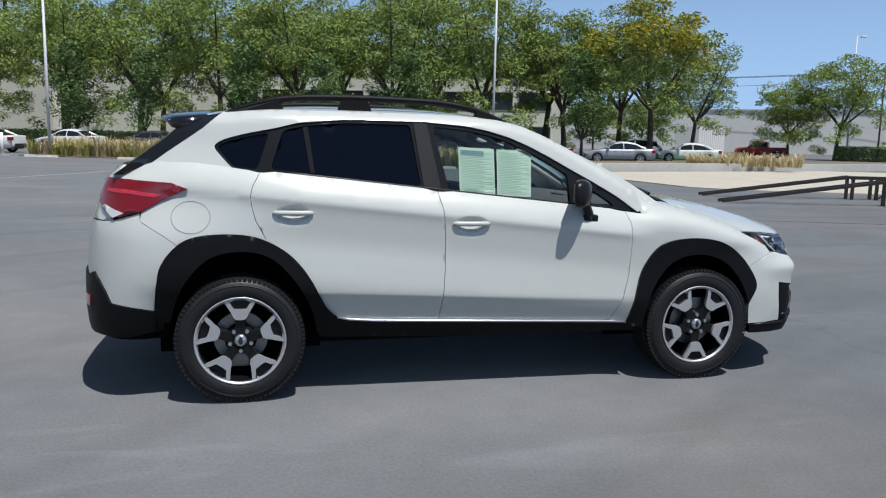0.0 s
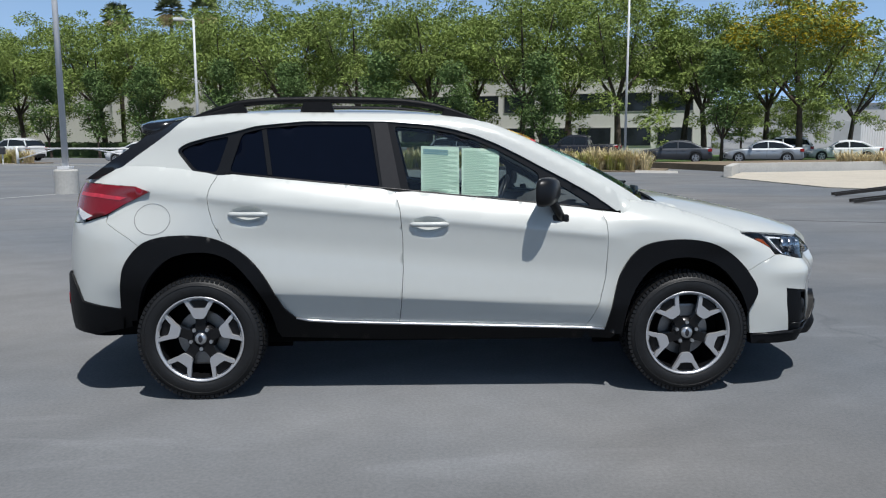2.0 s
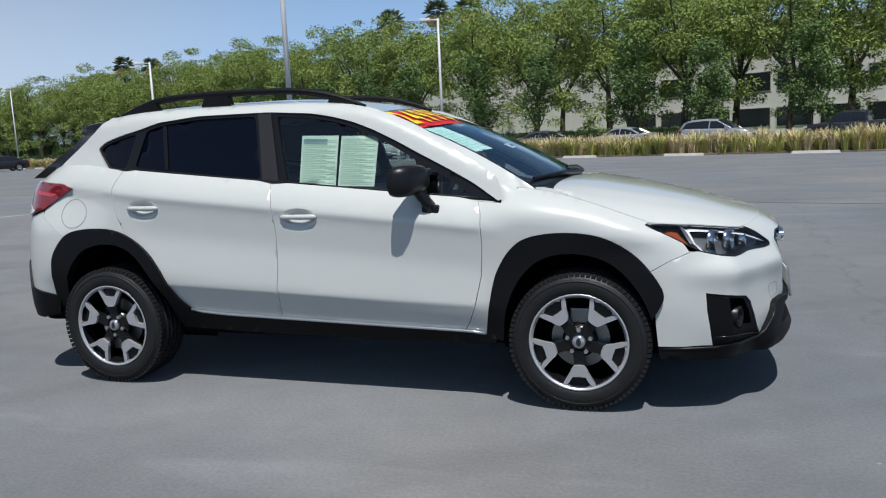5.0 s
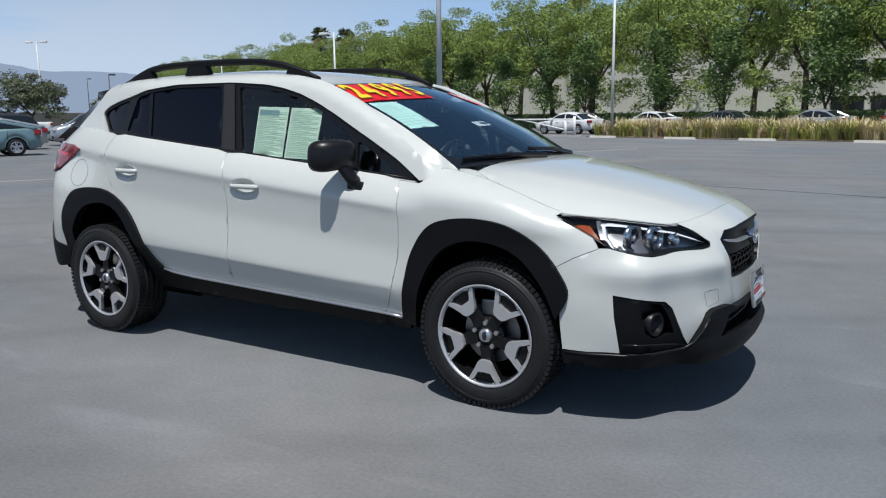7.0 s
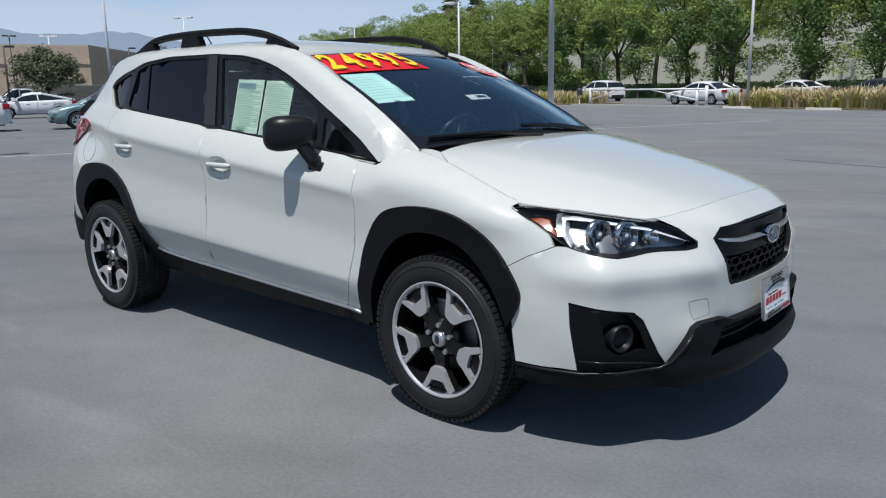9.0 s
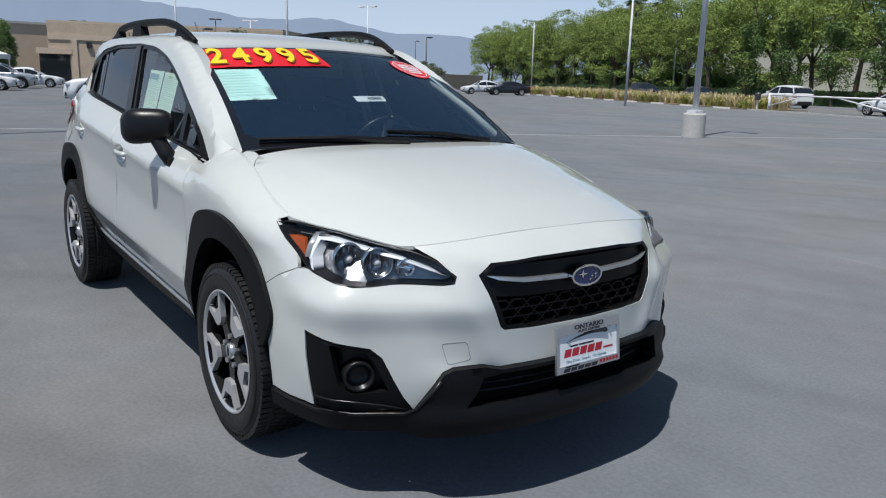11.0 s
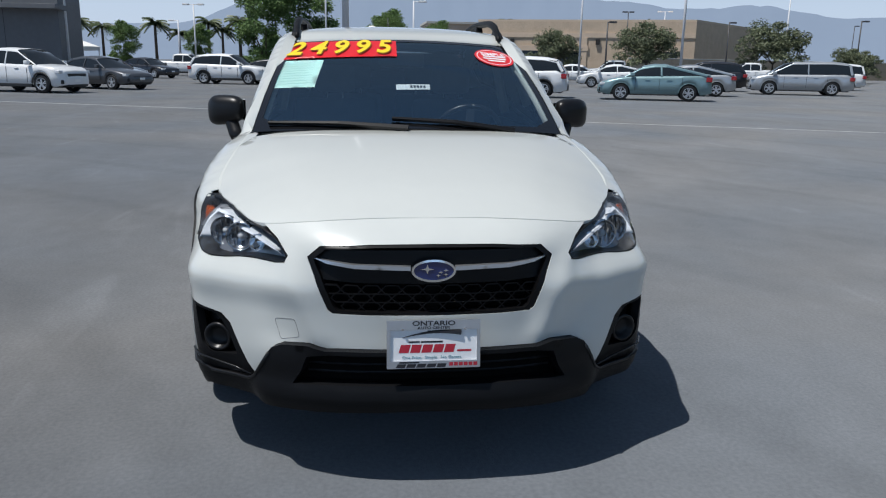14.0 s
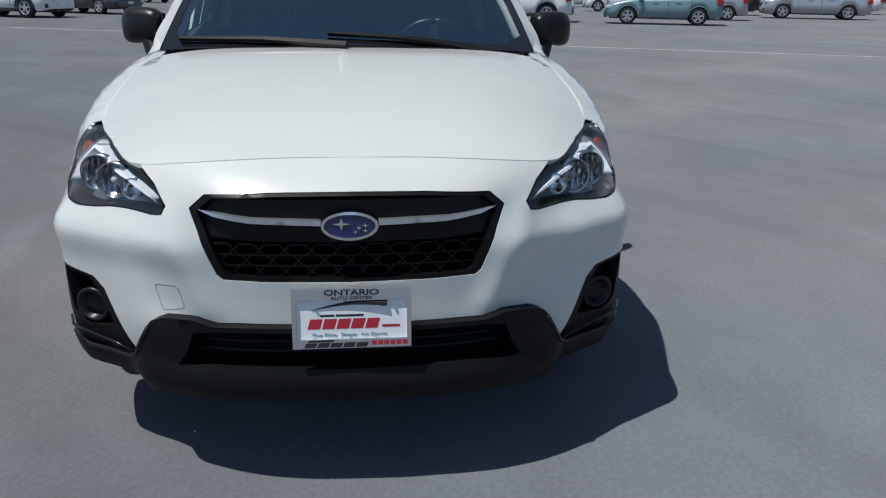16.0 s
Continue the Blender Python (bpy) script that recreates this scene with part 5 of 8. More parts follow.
# hood: height over the plan
HOOD_MID = curve([(0.95, 1.118), (1.10, 1.102), (1.30, 1.077), (1.50, 1.045), (1.70, 1.005), (1.90, 0.957), (2.05, 0.916), (2.15, 0.888), (2.22, 0.868)])
TOPZ = curve([(0, 0.884), (0.2, 0.881), (0.36, 0.873), (0.5, 0.861), (0.6, 0.851), (0.651, 0.848), (0.72, 0.853), (0.803, 0.863), (0.92, 0.871), (1.036, 0.877), (1.18, 0.889), (1.24, 0.898)])


def top_line(u):
    """Height of the line where hood and side meet."""
    return TOPZ(u) if u < 1.24 else FENDER_TOP(PX(u))


_edge = [skin(0.0, top_line(0.0))] + [skin(0.03 * i, top_line(0.03 * i)) for i in range(2, 72)]
_edge = sorted((p.x, -p.y, p.z) for p in _edge)
_clean = [_edge[0]]
for p in _edge[1:]:
    if p[0] > _clean[-1][0] + 1e-4:
        _clean.append(p)
HOOD_EDGE_Y = curve([(p[0], p[1]) for p in _clean])
HOOD_EDGE_Z = curve([(p[0], p[2]) for p in _clean])
HOOD_TIP = _clean[-1][0]


def hood(x, y, out=0.0):
    a = abs(y)
    e = max(0.02, HOOD_EDGE_Y(x))
    t = min(1.0, a / e)
    zm, ze = HOOD_MID(x), HOOD_EDGE_Z(x)
    zm = max(zm, ze)
    # a raised flat middle with a shallow shoulder crease
    f = 0.35 * t**2 + 0.65 * t**5
    ridge = 0.60 - 0.20 * smooth(1.2, 2.15, x)
    zm += 0.007 * smooth(ridge + 0.045, ridge - 0.02, a) * smooth(2.2, 1.9, x) * smooth(1.2, 1.35, x)
    return Vector((x, y, zm - (zm - ze) * f + out))


# windscreen between its two slanting edges
def screen(v, w, out=0.0):
    """v: 0 at the cowl to 1 at the roof, w: -1 (car's right) to 1."""
    x0, x1 = 1.10 + 0.12 * (1 - w * w), 0.245 + 0.05 * (1 - w * w)
    z0, z1 = 1.063 + 0.03 * (1 - w * w), 1.468 + 0.024 * (1 - w * w)
    y0, y1 = 0.705, 0.595
    b = 4 * v * (1 - v)
    x = x0 + (x1 - x0) * v + 0.018 * b + out * 0.5
    z = z0 + (z1 - z0) * v + 0.030 * b + out * 0.86
    return Vector((x, w * (y0 + (y1 - y0) * v), z))

# ---- the white crossover: materials ----
from mathutils.geometry import delaunay_2d_cdt

M_PEARL = mat("pearl_white_paint", (0.592, 0.610, 0.583), 0.28, 0.0, vary=0.015, scale=2.0, coat=1.0, bump=0.012, bscale=900)
M_PEARL.node_tree.nodes["Principled BSDF"].inputs["Coat Roughness"].default_value = 0.07
M_CLAD = mat("grained_black_cladding", (0.0042, 0.0045, 0.0055), 0.5, vary=0.15, scale=5, bump=0.18, bscale=420, spec=0.2)
M_GLOSSB = mat("gloss_black", (0.008, 0.008, 0.009), 0.12, vary=0.1, scale=6, coat=0.6)
M_GRILLE = mat("matt_black_grille", (0.004, 0.004, 0.0045), 0.4, vary=0.1, scale=6, spec=0.2)
M_SATINB = mat("satin_black_trim", (0.0075, 0.0075, 0.0085), 0.36, vary=0.12, scale=6, spec=0.35)
M_INNER = mat("dark_underbody", (0.005, 0.005, 0.005), 0.95, vary=0.2, scale=6, spec=0.05)
M_CHROME = mat("bright_chrome", (0.82, 0.83, 0.84), 0.10, 1.0, vary=0.02, scale=6)
M_SILVERT = mat("silver_trim", (0.62, 0.63, 0.65), 0.28, 0.85, vary=0.03, scale=6)
M_MACH = mat("machined_alloy", (0.60, 0.60, 0.61), 0.38, 0.6, vary=0.05, scale=30)
M_DARKRIM = mat("dark_alloy", (0.010, 0.010, 0.011), 0.25, 0.2, vary=0.1, scale=12)
M_DISC = mat("brake_steel", (0.30, 0.29, 0.28), 0.4, 0.9, vary=0.2, scale=20)
M_ORANGE = mat("amber_lens", (0.28, 0.055, 0.008), 0.15, vary=0.12, scale=60, coat=1)
M_JOINT = mat("grey_panel_joint", (0.22, 0.22, 0.22), 0.6)
M_STRIP = mat("silver_white_light_guide", (0.62, 0.66, 0.72), 0.25, 0.0, vary=0.04, scale=20)
M_BOWL = mat("lamp_reflector_chrome", (0.58, 0.60, 0.63), 0.2, 1.0, vary=0.25, scale=60)
M_LAMPIN = mat("grey_lamp_housing", (0.30, 0.31, 0.33), 0.3, 0.8, vary=0.2, scale=30)
M_REDL = mat("red_tail_lens", (0.20, 0.004, 0.009), 0.12, vary=0.12, scale=40, coat=1)
M_LENSBAND = mat("bright_red_lens", (0.50, 0.03, 0.05), 0.1, vary=0.1, scale=40, coat=1)
M_CLEARL = mat("clear_reverse_lens", (0.62, 0.63, 0.64), 0.12, vary=0.1, scale=40, coat=1)
M_SCREEN = glass("windscreen_glass", (0.74, 0.86, 0.90), 0.0, 3.3, (0.62, 0.85, 1.0))
M_SIDEG = glass("front_side_glass", (0.66, 0.74, 0.72), 0.0, 1.8)
M_LENS = glass("headlight_lens", (0.95, 0.96, 0.97), 0.0, 1.35)
M_PRIV = mat("privacy_glass", (0.0025, 0.004, 0.010), 0.03, vary=0.1, scale=2, spec=0.28)
M_SEAT = mat("dark_grey_seat_cloth", (0.10, 0.102, 0.11), 0.9, vary=0.15, scale=14, bump=0.3, bscale=300)
M_DASH = mat("dark_dash_plastic", (0.11, 0.115, 0.125), 0.6, vary=0.12, scale=6)
M_LINER = mat("grey_headliner", (0.30, 0.30, 0.30), 0.9, vary=0.08, scale=8)
M_PILLARIN = mat("pale_inner_trim", (0.40, 0.41, 0.40), 0.75, vary=0.06, scale=8)
M_PAPER = mat("pale_green_paper", (0.60, 0.72, 0.645), 0.7, vary=0.04, scale=8)
M_PAPERB = mat("blue_print", (0.20, 0.33, 0.38), 0.7)
M_INKG = mat("grey_green_print", (0.42, 0.54, 0.47), 0.7)
M_RED = mat("bright_red_film", (0.66, 0.012, 0.02), 0.4, vary=0.05, scale=6)
M_YEL = mat("yellow_film", (0.85, 0.62, 0.02), 0.4, vary=0.03, scale=6)
M_PWHITE = mat("white_print", (0.75, 0.76, 0.78), 0.45, vary=0.03, scale=10)
M_PBLACK = mat("black_print", (0.02, 0.02, 0.025), 0.5)
M_PRED = mat("red_print", (0.45, 0.02, 0.04), 0.5)
M_BLUEB = mat("deep_blue_badge", (0.01, 0.02, 0.10), 0.1, vary=0.1, scale=20, coat=1)

car = thing("crossover_car", label="pearl white crossover car with black cladding, price on its windscreen", category="car")


# ---- panel tools ----
def dense(pts, step, closed=True):
    out = []
    n = len(pts)
    for i in range(n if closed else n - 1):
        a, b = pts[i], pts[(i + 1) % n]
        k = max(1, int(math.ceil(math.hypot(b[0] - a[0], b[1] - a[1]) / step)))
        out += [(a[0] + (b[0] - a[0]) * j / k, a[1] + (b[1] - a[1]) * j / k) for j in range(k)]
    if not closed:
        out.append(pts[-1])
    return out


def rounded(pts, times=2, keep=()):
    """Corner cutting for a closed outline; the points numbered in keep stay sharp."""
    keep = set(pts[i] for i in keep)
    for _ in range(times):
        out = []
        n = len(pts)
        for i in range(n):
            p, q, r = pts[i - 1], pts[i], pts[(i + 1) % n]
            if q in keep:
                out.append(q)
            else:
                out.append((q[0] * 0.75 + p[0] * 0.25, q[1] * 0.75 + p[1] * 0.25))
                out.append((q[0] * 0.75 + r[0] * 0.25, q[1] * 0.75 + r[1] * 0.25))
        pts = out
    return pts


def soft(pts, r, sharp=()):
    """Round the corners of a closed outline with about the radius r."""
    out = []
    n = len(pts)
    for i in range(n):
        p, q, s = Vector(pts[i - 1]), Vector(pts[i]), Vector(pts[(i + 1) % n])
        if i in sharp:
            out.append(tuple(q))
            continue
        a, b = q + (p - q) * min(0.45, r / (p - q).length), q + (s - q) * min(0.45, r / (s - q).length)
        out += [tuple(a * (1 - t) ** 2 + q * 2 * t * (1 - t) + b * t * t) for t in (0.0, 0.33, 0.67, 1.0)]
    return out


def inside(p, poly):
    c = False
    n = len(poly)
    for i in range(n):
        a, b = poly[i], poly[i - 1]
        if (a[1] > p[1]) != (b[1] > p[1]) and p[0] < (b[0] - a[0]) * (p[1] - a[1]) / (b[1] - a[1]) + a[0]:
            c = not c
    return c


def shrink(pts, d):
    """Pull an outline inwards by d."""
    n = len(pts)
    area = sum(pts[i - 1][0] * pts[i][1] - pts[i][0] * pts[i - 1][1] for i in range(n))
    s = 1 if area > 0 else -1
    out = []
    for i in range(n):
        p, q, r = Vector(pts[i - 1]), Vector(pts[i]), Vector(pts[(i + 1) % n])
        a, b = (q - p), (r - q)
        if a.length < 1e-7 or b.length < 1e-7:
            continue
        a.normalize(), b.normalize()
        na, nb = Vector((-a.y, a.x)) * s, Vector((-b.y, b.x)) * s
        m = na + nb
        if m.length < 1e-4:
            continue
        m = m / max(0.5, m.length_squared / 2)
        out.append(tuple(q + m * d))
    return out


def panel(name, outline, fn, material, parent=None, out=0.0, holes=(), step=0.04, skirt=0.012, gap=0.0, label="", mirror=True, solid=False, extra=()):
    """A shaped panel: an outline in a surface's own two coordinates, meshed and laid on that surface, with turned-in edges.
    mirror: also the same on the car's other side. solid: a closed back as well. extra: more points to mesh through, along folds and dents."""
    if gap:
        outline = shrink(outline, gap)
    loops = [dense(outline, step)] + [dense(h, step) for h in holes]
    vs, es = [], []
    for lp in loops:
        k = len(vs)
        vs += [Vector(p) for p in lp]
        es += [(k + i, k + (i + 1) % len(lp)) for i in range(len(lp))]
    nb = len(vs)
    x0, x1 = min(p[0] for p in loops[0]), max(p[0] for p in loops[0])
    y0, y1 = min(p[1] for p in loops[0]), max(p[1] for p in loops[0])
    bseg = [Vector(p) for lp in loops for p in lp]
    folds = [p for p in extra if inside(p, loops[0]) and not any(inside(p, h) for h in loops[1:]) and min((b.x - p[0]) ** 2 + (b.y - p[1]) ** 2 for b in bseg) > 0.005**2]
    vs += [Vector(p) for p in folds]
    nx, ny = int((x1 - x0) / step) + 1, int((y1 - y0) / step) + 1
    for i in range(nx):
        for j in range(ny):
            p = (x0 + (i + 0.5 + 0.25 * (j % 2)) * step, y0 + (j + 0.5) * step)
            if inside(p, loops[0]) and not any(inside(p, h) for h in loops[1:]):
                if min((b.x - p[0]) ** 2 + (b.y - p[1]) ** 2 for b in bseg) > (0.42 * step) ** 2 and all((b[0] - p[0]) ** 2 + (b[1] - p[1]) ** 2 > 0.012**2 for b in folds):
                    vs.append(Vector(p))
    r = delaunay_2d_cdt(vs, es, [], 0, 1e-6)
    pts, faces = r[0], r[2]
    keep = []
    for f in faces:
        c = (sum(pts[i].x for i in f) / len(f), sum(pts[i].y for i in f) / len(f))
        if inside(c, loops[0]) and not any(inside(c, h) for h in loops[1:]):
            keep.append(list(f))
    P = [fn(p.x, p.y, out) for p in pts]
    Q = [fn(p.x, p.y, out - skirt) for p in pts]
    f = keep[len(keep) // 2]
    nrm = (P[f[1]] - P[f[0]]).cross(P[f[2]] - P[f[0]])
    outw = P[f[0]] - Q[f[0]] if skirt else Vector((0, 0, 1))
    if nrm.dot(outw) < 0:
        keep = [k[::-1] for k in keep]
    count = {}
    for k in keep:
        for a, b in zip(k, k[1:] + k[:1]):
            count[(a, b)] = count.get((a, b), 0) + 1
    border = [(a, b) for (a, b) in count if (b, a) not in count]
    verts = [tuple(p) for p in P]
    fcs = [tuple(k) for k in keep]
    if skirt:
        n = len(verts)
        ring = {}
        for a, b in border:
            for q in (a, b):
                if q not in ring:
                    ring[q] = len(verts)
                    verts += [tuple(P[q]), tuple(Q[q])]
            fcs.append((ring[b], ring[a], ring[a] + 1, ring[b] + 1))
    if solid:
        n = len(verts)
        verts += [tuple(q) for q in Q]
        fcs += [tuple(i + n for i in k[::-1]) for k in keep]
    me = bpy.data.meshes.new(name)
    me.from_pydata(verts, [], fcs)
    me.update()
    obs = [part_mesh(name, me, material, parent or car, label, smooth=True)]
    if mirror:
        obs.append(mirrored(obs[0], parent or car, label))
    return obs


def mirrored(ob, parent=None, label=""):
    """The same part on the car's other side."""
    src = ob.data
    me = bpy.data.meshes.new(src.name)
    me.from_pydata([(v.co.x, -v.co.y, v.co.z) for v in src.vertices], [], [tuple(p.vertices)[::-1] for p in src.polygons])
    me.update()
    o = part_mesh(ob.name.split(".")[0], me, list(src.materials), parent or ob.parent, label)
    for p, q in zip(me.polygons, src.polygons):
        p.use_smooth = q.use_smooth
        p.material_index = q.material_index
    return o


def both(name, bm, material, parent=None, label="", smooth=False):
    a = part(name, bm, material, parent or car, label, smooth)
    return a, mirrored(a, parent or car, label)


def strip_surface(name, a, b, material, parent=None, mirror=True, label="", rows=3, thick=0.0):
    """A ruled surface between two lines of points."""
    bm = bmesh.new()
    g = []
    for p, q in zip(a, b):
        g.append([bm.verts.new(Vector(p).lerp(Vector(q), k / rows)) for k in range(rows + 1)])
    for r, s in zip(g, g[1:]):
        for k in range(rows):
            bm.faces.new((r[k], s[k], s[k + 1], r[k + 1]))
    bmesh.ops.recalc_face_normals(bm, faces=bm.faces)
    o = part(name, bm, material, parent or car, label, smooth=True)
    return (o, mirrored(o, parent or car, label)) if mirror else (o,)


def U(x):
    return U_OF_X(x)


# ---- outlines on the body side: (along, height) ----
ARCH_F = [(1.996, 0.344), (1.977, 0.452), (1.944, 0.626), (1.921, 0.689), (1.868, 0.776), (1.803, 0.834), (1.679, 0.862), (1.522, 0.863), (1.391, 0.833), (1.258, 0.743), (1.168, 0.621), (1.146, 0.560), (1.178, 0.500)]
ARCH_FI = [(1.906, 0.330), (1.889, 0.483), (1.840, 0.609), (1.766, 0.703), (1.690, 0.748), (1.613, 0.765), (1.520, 0.764), (1.420, 0.738), (1.337, 0.682), (1.248, 0.569), (1.205, 0.455)]
ARCH_R = [(4.644, 0.425), (4.646, 0.496), (4.621, 0.648), (4.604, 0.740), (4.544, 0.823), (4.473, 0.878), (4.351, 0.901), (4.172, 0.899), (4.054, 0.861), (3.938, 0.784), (3.852, 0.677), (3.796, 0.567), (3.755, 0.486), (3.696, 0.437)]
ARCH_RI = [(4.574, 0.425), (4.560, 0.470), (4.535, 0.553), (4.480, 0.658), (4.388, 0.765), (4.300, 0.802), (4.206, 0.813), (4.120, 0.806), (4.030, 0.768), (3.942, 0.677), (3.871, 0.567), (3.826, 0.455), (3.808, 0.350)]
SEAM_C = [(4.104, 1.215), (4.141, 1.146), (4.151, 1.097), (4.146, 1.043), (4.126, 0.968), (4.077, 0.877), (4.020, 0.838)]
SEAM_B = [(3.152, 1.123), (3.128, 1.030), (3.114, 0.885), (3.113, 0.700), (3.124, 0.513), (3.136, 0.400)]
SEAM_A = [(2.022, 1.012), (2.003, 0.951), (1.997, 0.814), (2.004, 0.658), (2.041, 0.500), (2.075, 0.420), (2.110, 0.366)]
SILL_TOP = [(2.110, 0.366), (2.537, 0.380), (3.136, 0.400), (3.467, 0.411), (3.640, 0.424), (3.711, 0.443)]


def belt_u(u):
    return belt(PX(u)) + 0.008


HOODLINE = [(x, FENDER_TOP(x) - 0.001) for x in (1.035, 1.1, 1.2, 1.3, 1.4, 1.5, 1.6, 1.66)]

# fender: behind the headlamp to the door, its edge hidden under the arch trim
def tuck(pts, cu, cz=0.36, k=0.94):
    return [(cu + (u - cu) * k, cz + (z - cz) * k) for u, z in pts]


fender = SEAM_A[:-1] + [(2.118, 0.350), (1.985, 0.335)] + tuck(ARCH_F[0:10], 1.56) + [(1.235, 0.667), (1.204, 0.681), (1.135, 0.720), (1.034, 0.763)] + [(1.062, 0.803), (1.139, 0.842), (1.232, 0.886)]
fender += [(U(x), z) for x, z in HOODLINE[::-1]]
fender += [(1.852, 1.045), (1.872, 1.02), (1.905, 1.003)]
panel("fender", fender, skin, M_PEARL, gap=0.0015, step=0.03)

# doors, meshed along the fold above the sill and round the finger cups
FOLD = [(u, 0.545 - 0.045 * PX(u) + dz) for u in [2.02 + 0.02 * i for i in range(95)] for dz in (0.004, -0.008, -0.018)]
FOLD += [(u, belt(PX(u)) + dz) for u in [2.02 + 0.02 * i for i in range(110)] for dz in (-0.112, -0.125, -0.136, -0.148, -0.165)]
for gu, gz in GRIPS:
    FOLD += [(gu + 0.0105 * i, gz + 0.0085 * j) for i in range(-10, 11) for j in range(-6, 7) if (0.0105 * i / 0.102) ** 2 + (0.0085 * j / 0.05) ** 2 < 1]
front_door = SEAM_A[:-1] + [(2.118, 0.350), (2.537, 0.364), (3.138, 0.384)] + SEAM_B[-2::-1]
n = 12
front_door += [(3.152 + (2.022 - 3.152) * i / n, belt_u(3.152 + (2.022 - 3.152) * i / n)) for i in range(1, n)]
panel("front_door", front_door, skin, M_PEARL, gap=0.0016, step=0.028, extra=FOLD)
rear_door = SEAM_B[:-1] + [(3.138, 0.384), (3.467, 0.395), (3.64, 0.407), (3.72, 0.425)] + tuck([(3.755, 0.486), (3.796, 0.567), (3.852, 0.677), (3.938, 0.784), (4.020, 0.838)], 4.21) + SEAM_C[-2::-1]
rear_door += [(4.104 + (3.152 - 4.104) * i / n, belt_u(4.104 + (3.152 - 4.104) * i / n)) for i in range(1, n)]
panel("rear_door", rear_door, skin, M_PEARL, gap=0.0016, step=0.028, extra=FOLD)

# quarter panel round to the tail lamp and rear bumper
quarter = SEAM_C[:] + tuck([(4.054, 0.865), (4.172, 0.901), (4.351, 0.903), (4.473, 0.880)], 4.21) + [(4.475, 0.825), (4.525, 0.845), (4.582, 0.886), (4.65, 0.925), (4.712, 0.962), (4.707, 1.009), (4.608, 1.066), (4.476, 1.127), (4.554, 1.156), (4.80, 1.168), (4.97, 1.173), (5.06, 1.176), (5.06, 1.212), (4.80, 1.232), (4.65, 1.265), (4.45, 1.262), (4.30, 1.247), (4.16, 1.228)]
panel("quarter_panel", quarter, skin, M_PEARL, gap=0.0015, step=0.03, extra=FOLD)
# fuel flap line
bm = bmesh.new()
ring = []
for i in range(40):
    a = 2 * math.pi * i / 40
    ring.append([bm.verts.new(skin(4.454 + r * math.cos(a), 0.984 + r * 0.82 * math.sin(a), o)) for r, o in ((0.0975, 0.0015), (0.1005, 0.0015), (0.1005, -0.002), (0.0975, -0.002))])
for i in range(40):
    a, b = ring[i], ring[(i + 1) % 40]
    for k in range(4):
        bm.faces.new((a[k], b[k], b[(k + 1) % 4], a[(k + 1) % 4]))
bmesh.ops.recalc_face_normals(bm, faces=bm.faces)
part("fuel_flap_joint", bm, M_JOINT, car)

# rear bumper, white, and its black lower part
END = ARC_END
panel("rear_bumper", [(4.475, 0.825), (4.525, 0.845), (4.582, 0.886), (4.65, 0.925), (4.712, 0.962), (4.715, 1.003), (4.858, 0.963), (4.95, 0.955), (END, 0.950), (END, 0.66), (5.05, 0.66), (4.985, 0.668), (4.949, 0.655), (4.90, 0.60), (4.861, 0.535), (4.66, 0.498), (4.62, 0.490), (4.60, 0.63), (4.58, 0.715), (4.52, 0.795)], skin, M_PEARL, gap=0.0015, step=0.035)
panel("rear_bumper_cladding", [(END, 0.66), (5.05, 0.66), (4.985, 0.690), (4.955, 0.660), (4.90, 0.600), (4.861, 0.535), (4.66, 0.498), (4.600, 0.470), (4.61, 0.39), (4.80, 0.352), (4.97, 0.36), (END, 0.36)], skin, M_CLAD, out=0.012, step=0.04, skirt=0.03, label="black lower rear bumper")
panel("reflector", [(5.02, 0.56), (5.13, 0.56), (5.13, 0.51), (5.02, 0.50)], skin, M_REDL, out=0.016, step=0.03)
panel("tailgate", [(4.87, 0.96), (4.95, 0.957), (END, 0.953), (END, 1.24), (5.065, 1.24), (5.065, 1.10), (5.0, 1.06)], skin, M_PEARL, gap=0.002, step=0.04)
panel("tail_light", rounded([(4.470, 1.128), (4.550, 1.157), (4.80, 1.168), (5.06, 1.175), (5.06, 1.10), (4.98, 1.03), (4.86, 0.968), (4.707, 1.010), (4.608, 1.066)], 1, (0, 1, 2, 3, 7, 8)), skin, M_REDL, out=0.012, step=0.03, skirt=0.02, label="red tail light")
panel("lens_band", [(4.60, 1.098), (4.78, 1.118), (4.95, 1.125), (4.955, 1.108), (4.78, 1.098), (4.64, 1.083)], skin, M_LENSBAND, out=0.0145, step=0.03, skirt=0.003)
panel("reverse_lens", [(4.80, 1.00), (4.86, 0.975), (4.965, 1.03), (4.94, 1.04)], skin, M_CLEARL, out=0.015, step=0.03)

# ---- black cladding ----
panel("front_arch_cladding", rounded(ARCH_F, 2, (0, 12)) + rounded(ARCH_FI[::-1], 2, (0, 10)), skin, M_CLAD, out=0.017, step=0.025, skirt=0.045, label="grained black arch cladding")
panel("rear_arch_cladding", rounded(ARCH_R, 2, (0, 13)) + [(3.750, 0.400), (3.79, 0.345)] + rounded(ARCH_RI[::-1], 2, (0, 12)), skin, M_CLAD, out=0.017, step=0.025, skirt=0.045, label="grained black arch cladding")
rocker = [(1.990, 0.352), (2.110, 0.363), (2.537, 0.376), (3.136, 0.396), (3.467, 0.407), (3.640, 0.420), (3.711, 0.437), (3.755, 0.420), (3.80, 0.345), (3.79, 0.32), (3.16, 0.302), (2.536, 0.298), (1.96, 0.305), (1.94, 0.33)]
panel("rocker_cladding", rocker, skin, M_CLAD, out=0.014, step=0.035, skirt=0.05)
chrome = []
